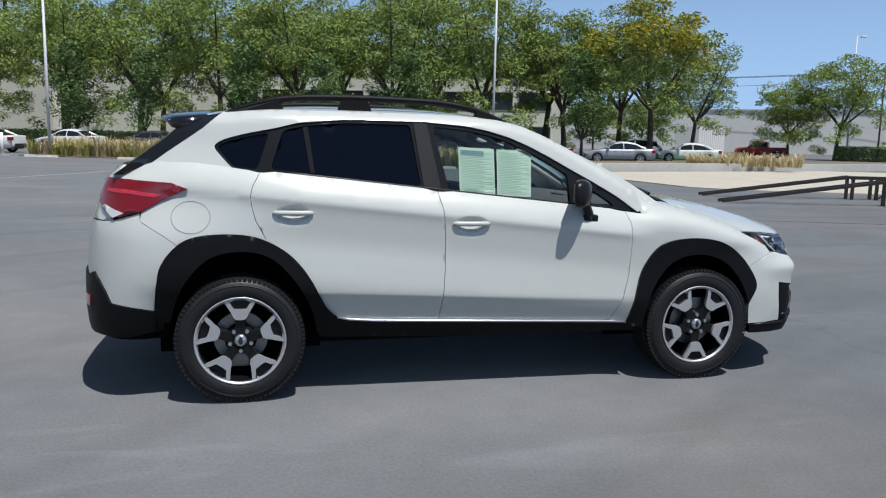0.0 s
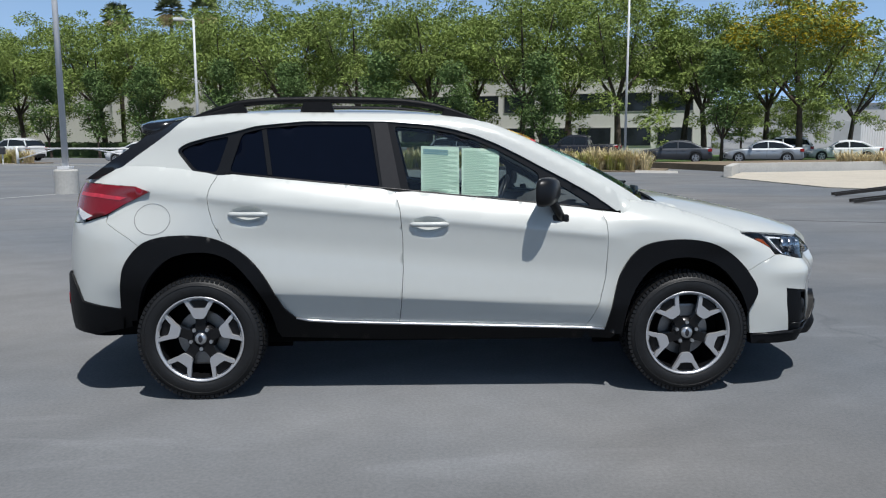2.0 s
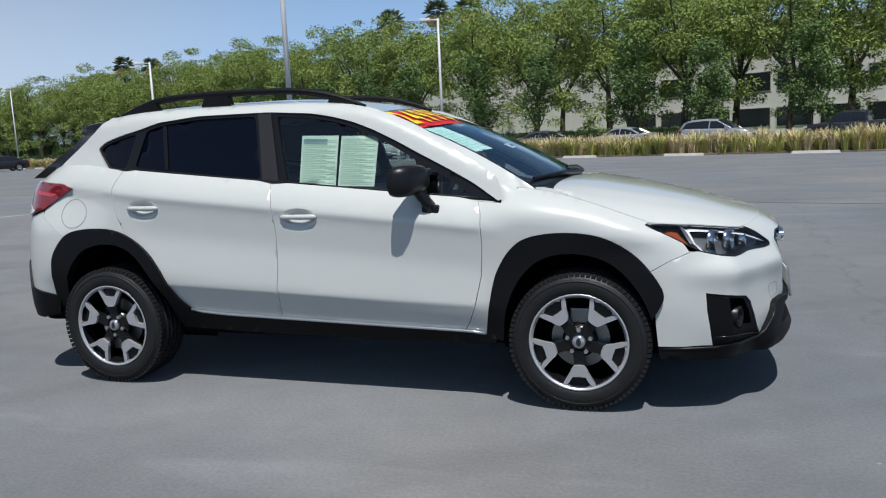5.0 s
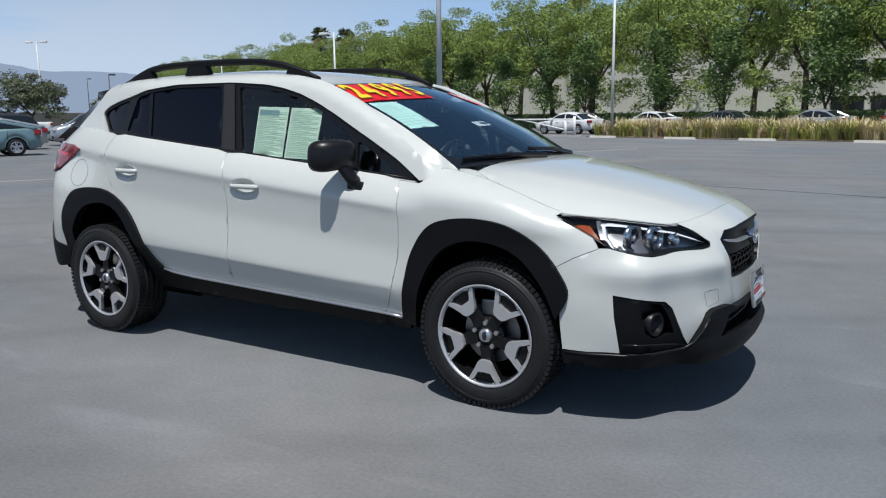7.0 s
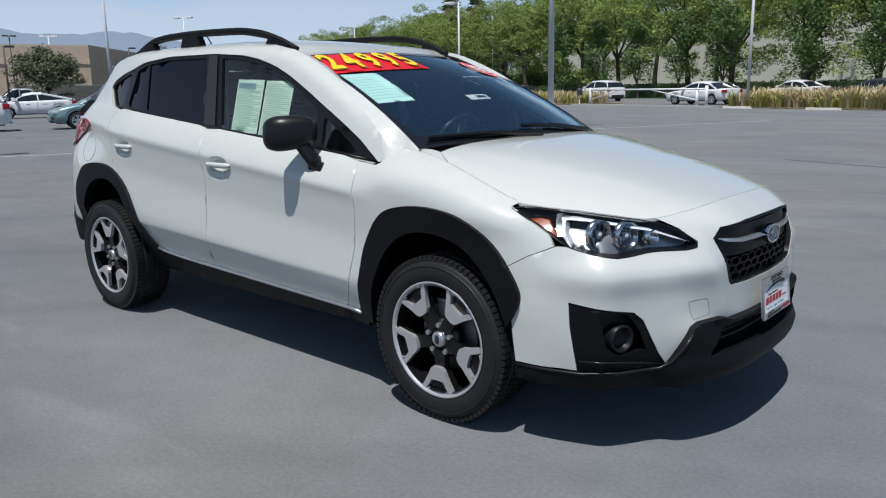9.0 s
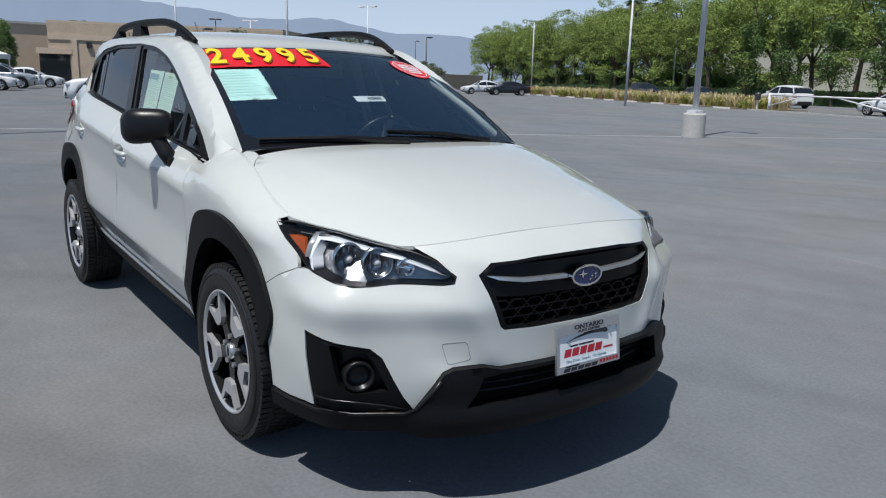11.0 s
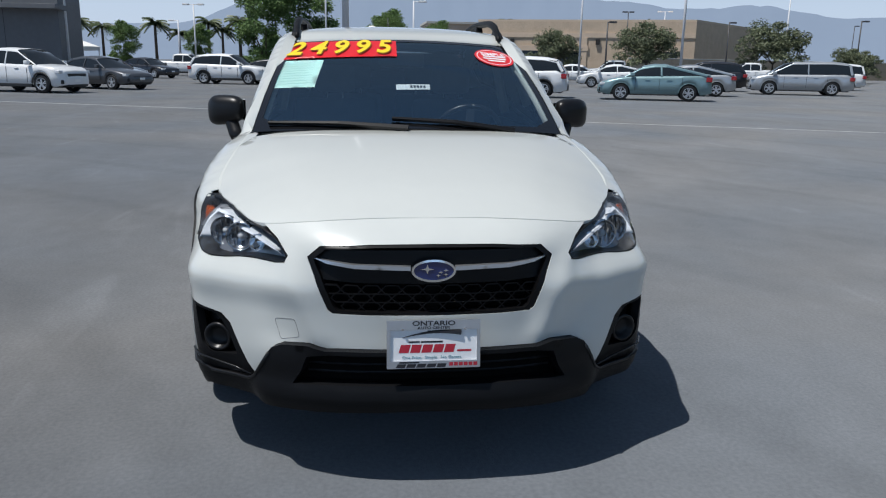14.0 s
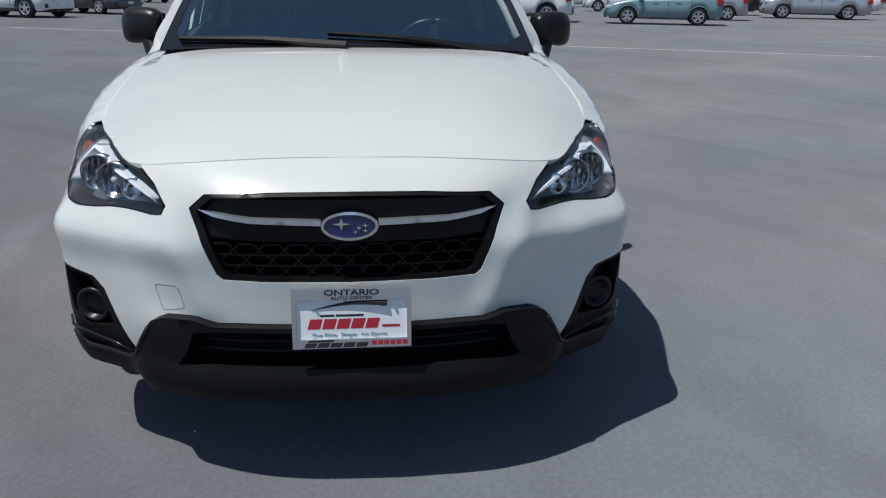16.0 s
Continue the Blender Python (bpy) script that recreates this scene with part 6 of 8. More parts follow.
for i in range(24):
    u = 2.0 + (3.70 - 2.0) * i / 23
    z = float(np.interp(u, [2.0, 2.11, 2.537, 3.136, 3.467, 3.64, 3.71], [0.357, 0.364, 0.378, 0.398, 0.409, 0.422, 0.438]))
    chrome.append(skin(u, z + 0.003, 0.012))
both("sill_strip", sweep(chrome, 0.0075, 8), M_SILVERT, label="thin bright strip along the sill", smooth=True)

# wheel wells and the dark shell behind the seams
for x in (1.335, -1.335):
    bm = bmesh.new()
    prev = None
    for i in range(25):
        a = math.pi * (0.02 + 0.96 * i / 24)
        r = 0.425
        row = [bm.verts.new((x + r * math.cos(a), -y, 0.36 + r * math.sin(a))) for y in (0.815, 0.62, 0.50)]
        if prev:
            for k in range(2):
                bm.faces.new((prev[k], row[k], row[k + 1], prev[k + 1]))
        prev = row
    both("wheel_well", bm, M_INNER, smooth=True)
    both("well_back", box((x - 0.44, -0.52, 0.2), (x + 0.44, -0.50, 0.8)), M_INNER)


def shell_outline():
    pts = [(END, 0.33), (END, 1.2), (4.62, 1.24), (4.1, 1.2), (3.15, 1.12), (2.03, 1.03), (1.7, 0.99), (1.25, 0.86), (0.8, 0.84), (0.0, 0.84), (0.0, 0.32), (1.16, 0.32)]
    pts += [(1.19, 0.455), (1.245, 0.57), (1.335, 0.684), (1.42, 0.742), (1.52, 0.768), (1.613, 0.769), (1.77, 0.705), (1.845, 0.609), (1.895, 0.483), (1.91, 0.32), (3.80, 0.32)]
    pts += [(3.82, 0.455), (3.868, 0.57), (3.94, 0.68), (4.03, 0.772), (4.12, 0.81), (4.3, 0.806), (4.39, 0.768), (4.485, 0.66), (4.565, 0.47), (4.59, 0.33)]
    return pts


# the shell stays clear of the lamps, grille and fog openings
panel("inner_shell", shell_outline(), skin, M_INNER, out=-0.030, step=0.06, skirt=0.0, holes=[[(0.43, 0.90 - 0.065), (0.43, 0.73), (0.9, 0.70), (1.05, 0.76), (1.2, 0.83), (1.0, 0.836)], [(0.02, 0.80), (0.40, 0.79), (0.40, 0.60), (0.3, 0.59), (0.02, 0.59)], [(0.62, 0.56), (0.95, 0.57), (0.95, 0.34), (0.60, 0.34)]])

# ---- front bumper ----
GRILLE = [(-0.367, 0.806), (-0.20, 0.816), (0.0, 0.818), (0.20, 0.816), (0.367, 0.806), (0.411, 0.770), (0.383, 0.716), (0.338, 0.605), (0.322, 0.592), (0.20, 0.588), (0.0, 0.587), (-0.20, 0.588), (-0.322, 0.592), (-0.338, 0.605), (-0.383, 0.716), (-0.411, 0.770)]
LAMP = [(1.228, 0.880), (1.182, 0.886), (1.036, 0.873), (0.920, 0.868), (0.803, 0.860), (0.651, 0.844), (0.547, 0.813), (0.482, 0.767), (0.490, 0.746), (0.535, 0.739), (0.680, 0.741), (0.745, 0.733), (0.806, 0.730), (0.888, 0.742), (0.993, 0.765), (1.062, 0.803), (1.139, 0.841)]
FOG = [(0.968, 0.577), (0.850, 0.560), (0.748, 0.542), (0.712, 0.513), (0.675, 0.440), (0.645, 0.384), (0.612, 0.338), (0.76, 0.334), (0.935, 0.330), (0.947, 0.401), (0.962, 0.49)]
LOWTOP = [(0.612, 0.340), (0.523, 0.467), (0.490, 0.481), (0.397, 0.489), (0.339, 0.476), (0.151, 0.474), (0.0, 0.474)]


def nose_edge(u):
    """Height of the hood's front edge round the nose."""
    return top_line(abs(u)) - 0.0005


half = [(0.0, nose_edge(0))] + [(0.02 * i, nose_edge(0.02 * i)) for i in range(1, 31)] + [(0.625, nose_edge(0.625))] + LAMP[6:15] + [(1.034, 0.763), (1.135, 0.720), (1.204, 0.681), (1.235, 0.667), (1.200, 0.60), (1.192, 0.50), (1.188, 0.42), (1.178, 0.326), (1.07, 0.326), (0.981, 0.332), (0.935, 0.332)] + [(0.947, 0.401), (0.962, 0.49), (0.968, 0.577), (0.850, 0.560), (0.748, 0.542), (0.712, 0.513), (0.675, 0.440), (0.645, 0.384)] + LOWTOP
bumper = half + [(-u, z) for u, z in half[::-1][1:-1]]
panel("front_bumper", bumper, skin, M_PEARL, gap=0.0012, step=0.021, skirt=0.03, mirror=False, holes=[GRILLE])
panel("tow_cover_joint", soft([(0.530, 0.558), (0.449, 0.566), (0.433, 0.504), (0.507, 0.488)], 0.012), skin, M_JOINT, out=0.0008, step=0.02, skirt=0.002, mirror=False, holes=[shrink(soft([(0.530, 0.558), (0.449, 0.566), (0.433, 0.504), (0.507, 0.488)], 0.012), 0.0016)])

# fog bezels
both_fog = panel("fog_bezel", FOG, skin, M_CLAD, out=-0.004, step=0.025, skirt=0.03, holes=[soft([(0.872, 0.552), (0.765, 0.535), (0.722, 0.475), (0.690, 0.400), (0.80, 0.392), (0.842, 0.42)], 0.012)], label="black fog lamp bezel")
panel("fog_recess", FOG, skin, M_SATINB, out=-0.055, step=0.03, skirt=0.0)
c = skin(0.785, 0.447, -0.022)
m = Matrix.Translation(c) @ Vector((0.94, -0.34, 0)).to_track_quat("Z", "Y").to_matrix().to_4x4()
bm = lathe([(0.050, -0.05), (0.051, 0.008), (0.046, 0.012), (0.040, 0.010), (0.036, -0.012), (0.02, -0.02), (0.0, -0.02)], 32, "Z", m)
both("fog_lamp", bm, M_SATINB, smooth=True, label="round black fog lamp blank")
both("fog_trim", sweep([skin(u, z, 0.006) for u, z in ((0.93, 0.372), (0.86, 0.372), (0.78, 0.366), (0.70, 0.356), (0.63, 0.343))], 0.004, 6), M_DARKRIM, smooth=True)

# lower black bumper: lip, intake and skid strip
low_half = LOWTOP[::-1] + [(0.68, 0.330), (0.76, 0.330), (0.935, 0.328), (1.07, 0.322), (1.178, 0.322), (1.168, 0.268), (1.0, 0.262), (0.854, 0.262), (0.65, 0.255), (0.57, 0.250), (0.30, 0.262), (0.0, 0.270)]
low = low_half + [(-u, z) for u, z in low_half[::-1][1:-1]]
INTAKE = [(-0.40, 0.452), (-0.34, 0.462), (0.34, 0.462), (0.40, 0.452), (0.42, 0.40), (0.45, 0.355), (0.30, 0.360), (-0.30, 0.360), (-0.45, 0.355), (-0.42, 0.40)]


def lip(u, z, out=0.0):
    a = abs(u)
    k = smooth(0.66, 0.55, a)
    return skin(u, z, out + 0.004 + k * (0.020 + 0.022 * smooth(0.37, 0.31, z)))


panel("lower_bumper", low, lip, M_CLAD, out=0.004, step=0.028, skirt=0.05, mirror=False, holes=[INTAKE], label="black lower bumper lip")
both("lip_edge", sweep([lip(u, z, 0.004) for u, z in ((1.165, 0.318), (1.05, 0.320), (0.92, 0.324), (0.80, 0.327), (0.70, 0.328), (0.64, 0.330), (0.60, 0.352), (0.56, 0.405), (0.53, 0.450))], 0.006, 6), M_SATINB, smooth=True)
panel("intake_back", shrink(INTAKE, -0.02), skin, M_INNER, out=-0.07, step=0.05, skirt=0.0, mirror=False)
for z in (0.385, 0.412, 0.44):
    part("intake_slat", sweep([skin(u, z, -0.035) for u in [-0.42 + 0.06 * i for i in range(15)]], 0.007, 6), M_SATINB, car)

# ---- grille ----
grille = panel("grille", GRILLE, skin, M_GRILLE, out=-0.002, step=0.03, skirt=0.05, mirror=False, holes=[[(u * 0.945, 0.597 + (z - 0.587) * 0.915) for u, z in GRILLE]], label="black grille with a chrome wing and oval badge")[0]
panel("grille_back", shrink(GRILLE, -0.01), skin, M_INNER, out=-0.06, step=0.05, skirt=0.0, mirror=False, parent=grille)
panel("grille_upper", [(-0.375, 0.795), (0.375, 0.795), (0.395, 0.768), (0.372, 0.700), (0.25, 0.690), (0.0, 0.686), (-0.25, 0.690), (-0.372, 0.700), (-0.395, 0.768)], skin, M_GRILLE, out=-0.022, step=0.03, skirt=0.02, mirror=False, parent=grille)
# honeycomb
hexes = []
for r, z in enumerate((0.612, 0.640, 0.668)):
    for i in range(-5, 6):
        u = (i + (0.5 if r % 2 else 0)) * 0.066
        w = 0.318 + (z - 0.60) * 0.5
        if abs(u) < w:
            hexes.append((u, z))
for u, z in hexes:
    hx = [(u + 0.036 * cx, z + 0.0165 * cz) for cx, cz in ((-1, 0), (-0.55, 1), (0.55, 1), (1, 0), (0.55, -1), (-0.55, -1))]
    panel("mesh_cell", hx, skin, M_GRILLE, out=-0.018, step=0.04, skirt=0.016, mirror=False, parent=grille, holes=[shrink(hx, 0.0042)])
for s in (1, -1):
    wing = [(0.072, 0.752), (0.25, 0.757), (0.33, 0.765), (0.388, 0.772), (0.340, 0.756), (0.25, 0.744), (0.072, 0.738)]
    panel("chrome_wing", [(s * u, z - 0.004) for u, z in wing], skin, M_SILVERT, out=-0.004, step=0.02, skirt=0.016, mirror=False, parent=grille, label="silver grille wing")
oval = [(0.066 * math.cos(a * math.pi / 20), 0.739 + 0.032 * math.sin(a * math.pi / 20)) for a in range(40)]
badge = panel("badge", oval, skin, M_BLUEB, out=0.012, step=0.02, skirt=0.02, mirror=False, parent=grille, label="oval blue badge with a chrome rim")[0]
panel("badge_rim", shrink(oval, -0.004), skin, M_CHROME, out=0.016, step=0.012, skirt=0.02, mirror=False, parent=grille, holes=[shrink(oval, 0.003)])
for u, z, r in ((-0.020, 0.744, 0.022), (0.022, 0.734, 0.009), (0.038, 0.740, 0.009), (0.014, 0.724, 0.008), (0.038, 0.727, 0.008)):
    star = [(-u + r * (1 if k % 2 == 0 else 0.28) * math.cos(k * math.pi / 4), z + 0.7 * r * (1 if k % 2 == 0 else 0.28) * math.sin(k * math.pi / 4)) for k in range(8)]
    panel("badge_mark", star, skin, M_CHROME, out=0.0145, step=0.03, skirt=0.003, mirror=False, parent=grille)

# ---- headlamps ----
hl = panel("headlight", shrink(rounded(LAMP, 1, (0,)), 0.002), skin, M_LENS, out=-0.001, step=0.03, skirt=0.0, label="clear headlight with amber corner")
for o in hl:
    o.visible_shadow = False
for k in range(2):
    s = 1 if k == 0 else -1
    P = hl[k]

    def lampart(name, pts, material, out, skirt=0.01, step=0.025, label="", holes=()):
        panel(name, [(s * u, z) for u, z in pts], skin, material, parent=P, out=out, step=step, skirt=skirt, mirror=False, label=label, holes=[[(s * u, z) for u, z in h] for h in holes])

    lampart("housing", LAMP, M_LAMPIN, -0.062, 0.0)
    lampart("rim", rounded(LAMP, 1, (0,)), M_SATINB, 0.0005, 0.064, holes=[shrink(rounded(LAMP, 1, (0,)), 0.003)])
    lampart("amber_reflector", [(1.150, 0.848), (1.118, 0.850), (1.085, 0.844), (1.064, 0.822), (1.026, 0.784), (1.060, 0.803), (1.115, 0.833)], M_ORANGE, -0.016, 0.010, label="amber corner reflector")
    lampart("divider", [(1.066, 0.864), (1.050, 0.864), (1.012, 0.798), (1.030, 0.796)], M_LAMPIN, -0.003, 0.058)
    lampart("light_strip", [(1.05, 0.854), (0.92, 0.848), (0.80, 0.838), (0.66, 0.817), (0.575, 0.790), (0.51, 0.766), (0.575, 0.783), (0.66, 0.810), (0.80, 0.831), (0.92, 0.841), (1.022, 0.845), (1.006, 0.80), (0.968, 0.764), (0.976, 0.762), (1.015, 0.797), (1.036, 0.844)], M_STRIP, -0.006, 0.045, label="bright light guide strip")
    for u, z, r in ((0.868, 0.797, 0.050), (0.752, 0.792, 0.048)):
        a = skin(s * u, z, -0.052)
        m = Matrix.Translation(a) @ Vector((0.96, -0.26 * s, 0.02)).to_track_quat("Z", "Y").to_matrix().to_4x4()
        bm = lathe([(0.0, 0.0), (0.012, 0.006), (r * 0.6, 0.004), (r * 0.95, 0.026), (r * 1.02, 0.034), (r * 1.02, 0.0)], 28, "Z", m)
        part("reflector_bowl", bm, M_BOWL, P, "chrome reflector bowl", smooth=True)
        bm = bmesh.new()
        bmesh.ops.create_uvsphere(bm, u_segments=16, v_segments=10, radius=0.015, matrix=m @ Matrix.Translation((0, 0, 0.012)))
        part("bulb", bm, M_CLEARL, P, smooth=True)
        for j in range(-2, 3):
            off = j * r * 0.36
            h = math.sqrt(r * r - off * off) * 0.9
            part("reflector_rib", add_box(bmesh.new(), (off - 0.0015, -h, 0.004), (off + 0.0015, h, 0.018), m), M_BOWL, P)
    a = skin(s * 0.655, 0.785, -0.045)
    m = Matrix.Translation(a) @ Vector((0.98, -0.18 * s, 0.0)).to_track_quat("Z", "Y").to_matrix().to_4x4()
    part("indicator_bowl", lathe([(0.0, 0.0), (0.01, 0.0), (0.026, 0.02), (0.028, 0.03), (0.028, 0.0)], 22, "Z", m), M_CHROME, P, smooth=True)

# ---- hood ----
hood_half = [(1.226, 0.0), (1.222, -0.25), (1.205, -0.45), (1.198, -0.60), (1.198, -0.675), (1.24, -0.708), (1.288, -0.734)] + [(x, -HOOD_EDGE_Y(x)) for x in (1.35, 1.4, 1.45, 1.5, 1.55, 1.6)]
for u in [1.24 - 0.02 * i for i in range(62)]:
    q = skin(u, top_line(u))
    hood_half.append((q.x, q.y))
q = skin(0.0, top_line(0.0))
hood_half.append((q.x, 0.0))
hood_out = hood_half + [(x, -y) for x, y in hood_half[::-1][1:-1]]
panel("hood", hood_out, hood, M_PEARL, gap=0.0015, step=0.04, skirt=0.012, mirror=False, label="pearl white hood")
corner = [(1.202, -0.677), (1.24, -0.710), (1.288, -0.7365)] + [(x, -HOOD_EDGE_Y(x)) for x in (1.34, 1.27, 1.2, 1.12)] + [(1.113, -0.69), (1.15, -0.672)]
panel("fender_top", corner, hood, M_PEARL, step=0.03, skirt=0.012)
# cowl under the wipers
panel("cowl", [(1.06, -0.69), (1.145, -0.68), (1.19, -0.58), (1.235, -0.42), (1.262, -0.2), (1.27, 0.0), (1.262, 0.2), (1.235, 0.42), (1.19, 0.58), (1.145, 0.68), (1.06, 0.69)], lambda x, y, o=0.0: hood(x, y, o - 0.022), M_SATINB, step=0.06, skirt=0.0, mirror=False)

# ---- cabin ----
DLO = [(-1.470, 1.348), (-1.361, 1.226), (-1.192, 1.213), (-0.788, 1.176), (-0.306, 1.128), (0.274, 1.068), (0.833, 1.016), (0.955, 1.004), (0.816, 1.101), (0.660, 1.187), (0.536, 1.251), (0.411, 1.318), (0.287, 1.379), (0.162, 1.429), (0.037, 1.463), (-0.087, 1.485), (-0.336, 1.503), (-0.767, 1.504), (-1.025, 1.480), (-1.156, 1.446), (-1.286, 1.420), (-1.412, 1.386)]
D_EDGE = [(-1.416, 1.528), (-1.446, 1.503), (-1.512, 1.444), (-1.571, 1.401), (-1.701, 1.31), (-1.801, 1.235), (-1.897, 1.192)]
side_out = [(-1.88, 1.16), (-1.60, 1.20), (-1.36, 1.215), (-0.79, 1.172), (-0.31, 1.124), (0.27, 1.064), (0.83, 1.012), (0.958, 0.997), (0.966, 1.02), (0.958, 1.07)]
side_out += [(x, ROOFLINE(x)) for x in [0.94 - (0.94 - 0.235) * i / 14 for i in range(15)] + [0.12, -0.02, -0.15, -0.28, -0.45, -0.6, -0.75, -0.9, -1.03, -1.16, -1.3, -1.39]] + D_EDGE
panel("side_frame", side_out, house, M_PEARL, step=0.03, skirt=0.05, holes=[soft(DLO, 0.035, (7,))], label="white roof side and pillars")
GLASSES = {
    "rear_door_glass": ([(-1.105, 1.440), (-0.985, 1.468), (-0.767, 1.487), (-0.414, 1.487), (-0.361, 1.150), (-0.790, 1.196), (-1.172, 1.236)], M_PRIV),
    "quarter_glass": ([(-1.448, 1.346), (-1.358, 1.244), (-1.240, 1.232), (-1.176, 1.426), (-1.286, 1.405), (-1.405, 1.372)], M_PRIV),
    "front_door_glass": ([(-0.284, 1.480), (-0.088, 1.464), (0.037, 1.440), (0.162, 1.404), (0.287, 1.349), (0.411, 1.283), (0.516, 1.222), (0.523, 1.062), (-0.200, 1.128)], M_SIDEG),
    "front_quarter_glass": ([(0.559, 1.195), (0.690, 1.122), (0.790, 1.058), (0.797, 1.040), (0.569, 1.056)], M_SIDEG),
}
panel("window_surround", shrink(soft(DLO, 0.035, (7,)), -0.003), pane, M_SATINB, out=-0.009, step=0.035, skirt=0.03, holes=[soft(g, 0.025) for g, _ in GLASSES.values()], label="black window surround and pillars")
for gname, (g, gm) in GLASSES.items():
    for o in panel(gname, shrink(soft(g, 0.025), -0.006), pane, gm, out=-0.018, step=0.06, skirt=0.0, label="dark tinted glass" if gm is M_PRIV else "clear side window"):
        o.visible_shadow = gm is M_PRIV
strip_surface("door_divider", [pane(-1.0, 1.46, -0.012), pane(-0.965, 1.22, -0.012)], [pane(-0.975, 1.465, -0.012), pane(-0.94, 1.217, -0.012)], M_SATINB, rows=1)
strip_surface("pillar_trim", [pane(-0.395, 1.497, -0.003), pane(-0.345, 1.134, -0.003)], [pane(-0.318, 1.495, -0.003), pane(-0.245, 1.122, -0.003)], mat("brushed_black_pillar", (0.035, 0.033, 0.033), 0.35, 0.2, vary=0.12, scale=4), rows=2)
both("belt_trim", sweep([skin(U(-1.19 + 0.16 * i), belt_u(U(-1.19 + 0.16 * i)) + 0.001, -0.002) for i in range(14)], 0.006, 6), M_SATINB, smooth=True)

# roof panel
bm = bmesh.new()
rows = []
ws = [-1 + i / 12 for i in range(25)]
for i in range(41):
    t = i / 40
    row = []
    for w in ws:
        xf = screen(1, w).x - 0.004
        x = -1.50 + (xf + 1.50) * t
        y = w * roof_edge(x) if x < 0.2 else w * (roof_edge(0.2) + (0.600 - roof_edge(0.2)) * (x - 0.2) / 0.1)
        p = roof(x, y)
        if t > 0.9:
            q = screen(1, w, 0.004)
            k = smooth(0.9, 1.0, t)
            p = Vector((p.x, p.y * (1 - k) + q.y * k, p.z * (1 - k) + q.z * k))
        row.append(bm.verts.new(p))
    rows.append(row)
for a, b in zip(rows, rows[1:]):
    for k in range(len(a) - 1):
        bm.faces.new((a[k], a[k + 1], b[k + 1], b[k]))
bmesh.ops.recalc_face_normals(bm, faces=bm.faces)
part("roof", bm, M_PEARL, car, smooth=True)
# A-pillars
xs_ = [0.235 + (0.94 - 0.235) * i / 14 for i in range(15)]
vs_ = [1 - (i / 14) ** 1.0 * 0.82 for i in range(15)]
foot_low = [skin(U(x), FENDER_TOP(x) - 0.002) for x in (1.03, 1.06, 1.09, 1.12)]
strip_surface("a_pillar", [house(x, ROOFLINE(x) - 0.001) for x in xs_] + foot_low, [screen(v, -1.0, 0.005) for v in vs_ + [0.135, 0.09, 0.045, 0.0]], M_PEARL, rows=5)
strip_surface("pillar_foot", [house(x, z) for x, z in ((0.957, 0.997), (0.964, 1.02), (0.957, 1.07), (0.948, 1.095), (0.94, ROOFLINE(0.94) - 0.001))], [skin(U(0.99), 0.995, -0.001), skin(U(1.01), 1.02, -0.001), skin(U(1.03), 1.045, -0.001), skin(U(1.035), 1.056, -0.001), foot_low[0]], M_PEARL, rows=6)
# rear window, spoiler
bm = bmesh.new()
g = []
for i in range(9):
    t = i / 8
    g.append([bm.verts.new((-2.01 + 0.33 * t + 0.05 * (abs(w) ** 2.5), w * (0.70 - 0.13 * t), 1.19 + 0.26 * t)) for w in (-1, -0.9, -0.6, -0.3, 0, 0.3, 0.6, 0.9, 1)])
for a, b in zip(g, g[1:]):
    for k in range(8):
        bm.faces.new((a[k], a[k + 1], b[k + 1], b[k]))
bmesh.ops.recalc_face_normals(bm, faces=bm.faces)
part("rear_window", bm, glass("rear_privacy_glass", (0.30, 0.33, 0.36), 0.0, 1.5), car, smooth=True)
strip_surface("rear_quarter_trim", [Vector((-1.96 + 0.33 * t, -(0.70 - 0.13 * t), 1.19 + 0.26 * t)) for t in [min(1.12, (z - 1.19) / 0.26) for _, z in D_EDGE]], [house(x, z, -0.003) for x, z in D_EDGE], M_GLOSSB, rows=2)
bm = bmesh.new()
prof = [(-1.44, 1.545), (-1.56, 1.534), (-1.68, 1.521), (-1.775, 1.502), (-1.772, 1.490), (-1.70, 1.476), (-1.60, 1.45), (-1.48, 1.48)]
g = []
for w in [-1 + i / 8 for i in range(17)]:
    hwid = 0.585
    drop = 0.035 * abs(w) ** 3
    g.append([bm.verts.new((x + 0.10 * abs(w) ** 4 * (1 if x < -1.7 else 0.2), w * (hwid + 0.04 * (1.5 + x)), z - drop + 0.012 * (1 - w * w))) for x, z in prof])
for a, b in zip(g, g[1:]):
    for k in range(len(prof)):
        bm.faces.new((a[k], a[(k + 1) % len(prof)], b[(k + 1) % len(prof)], b[k]))
bm.faces.new(g[0][::-1])
bm.faces.new(g[-1])
bmesh.ops.recalc_face_normals(bm, faces=bm.faces)
part("spoiler", bm, M_GLOSSB, car, "dark roof spoiler", smooth=True)

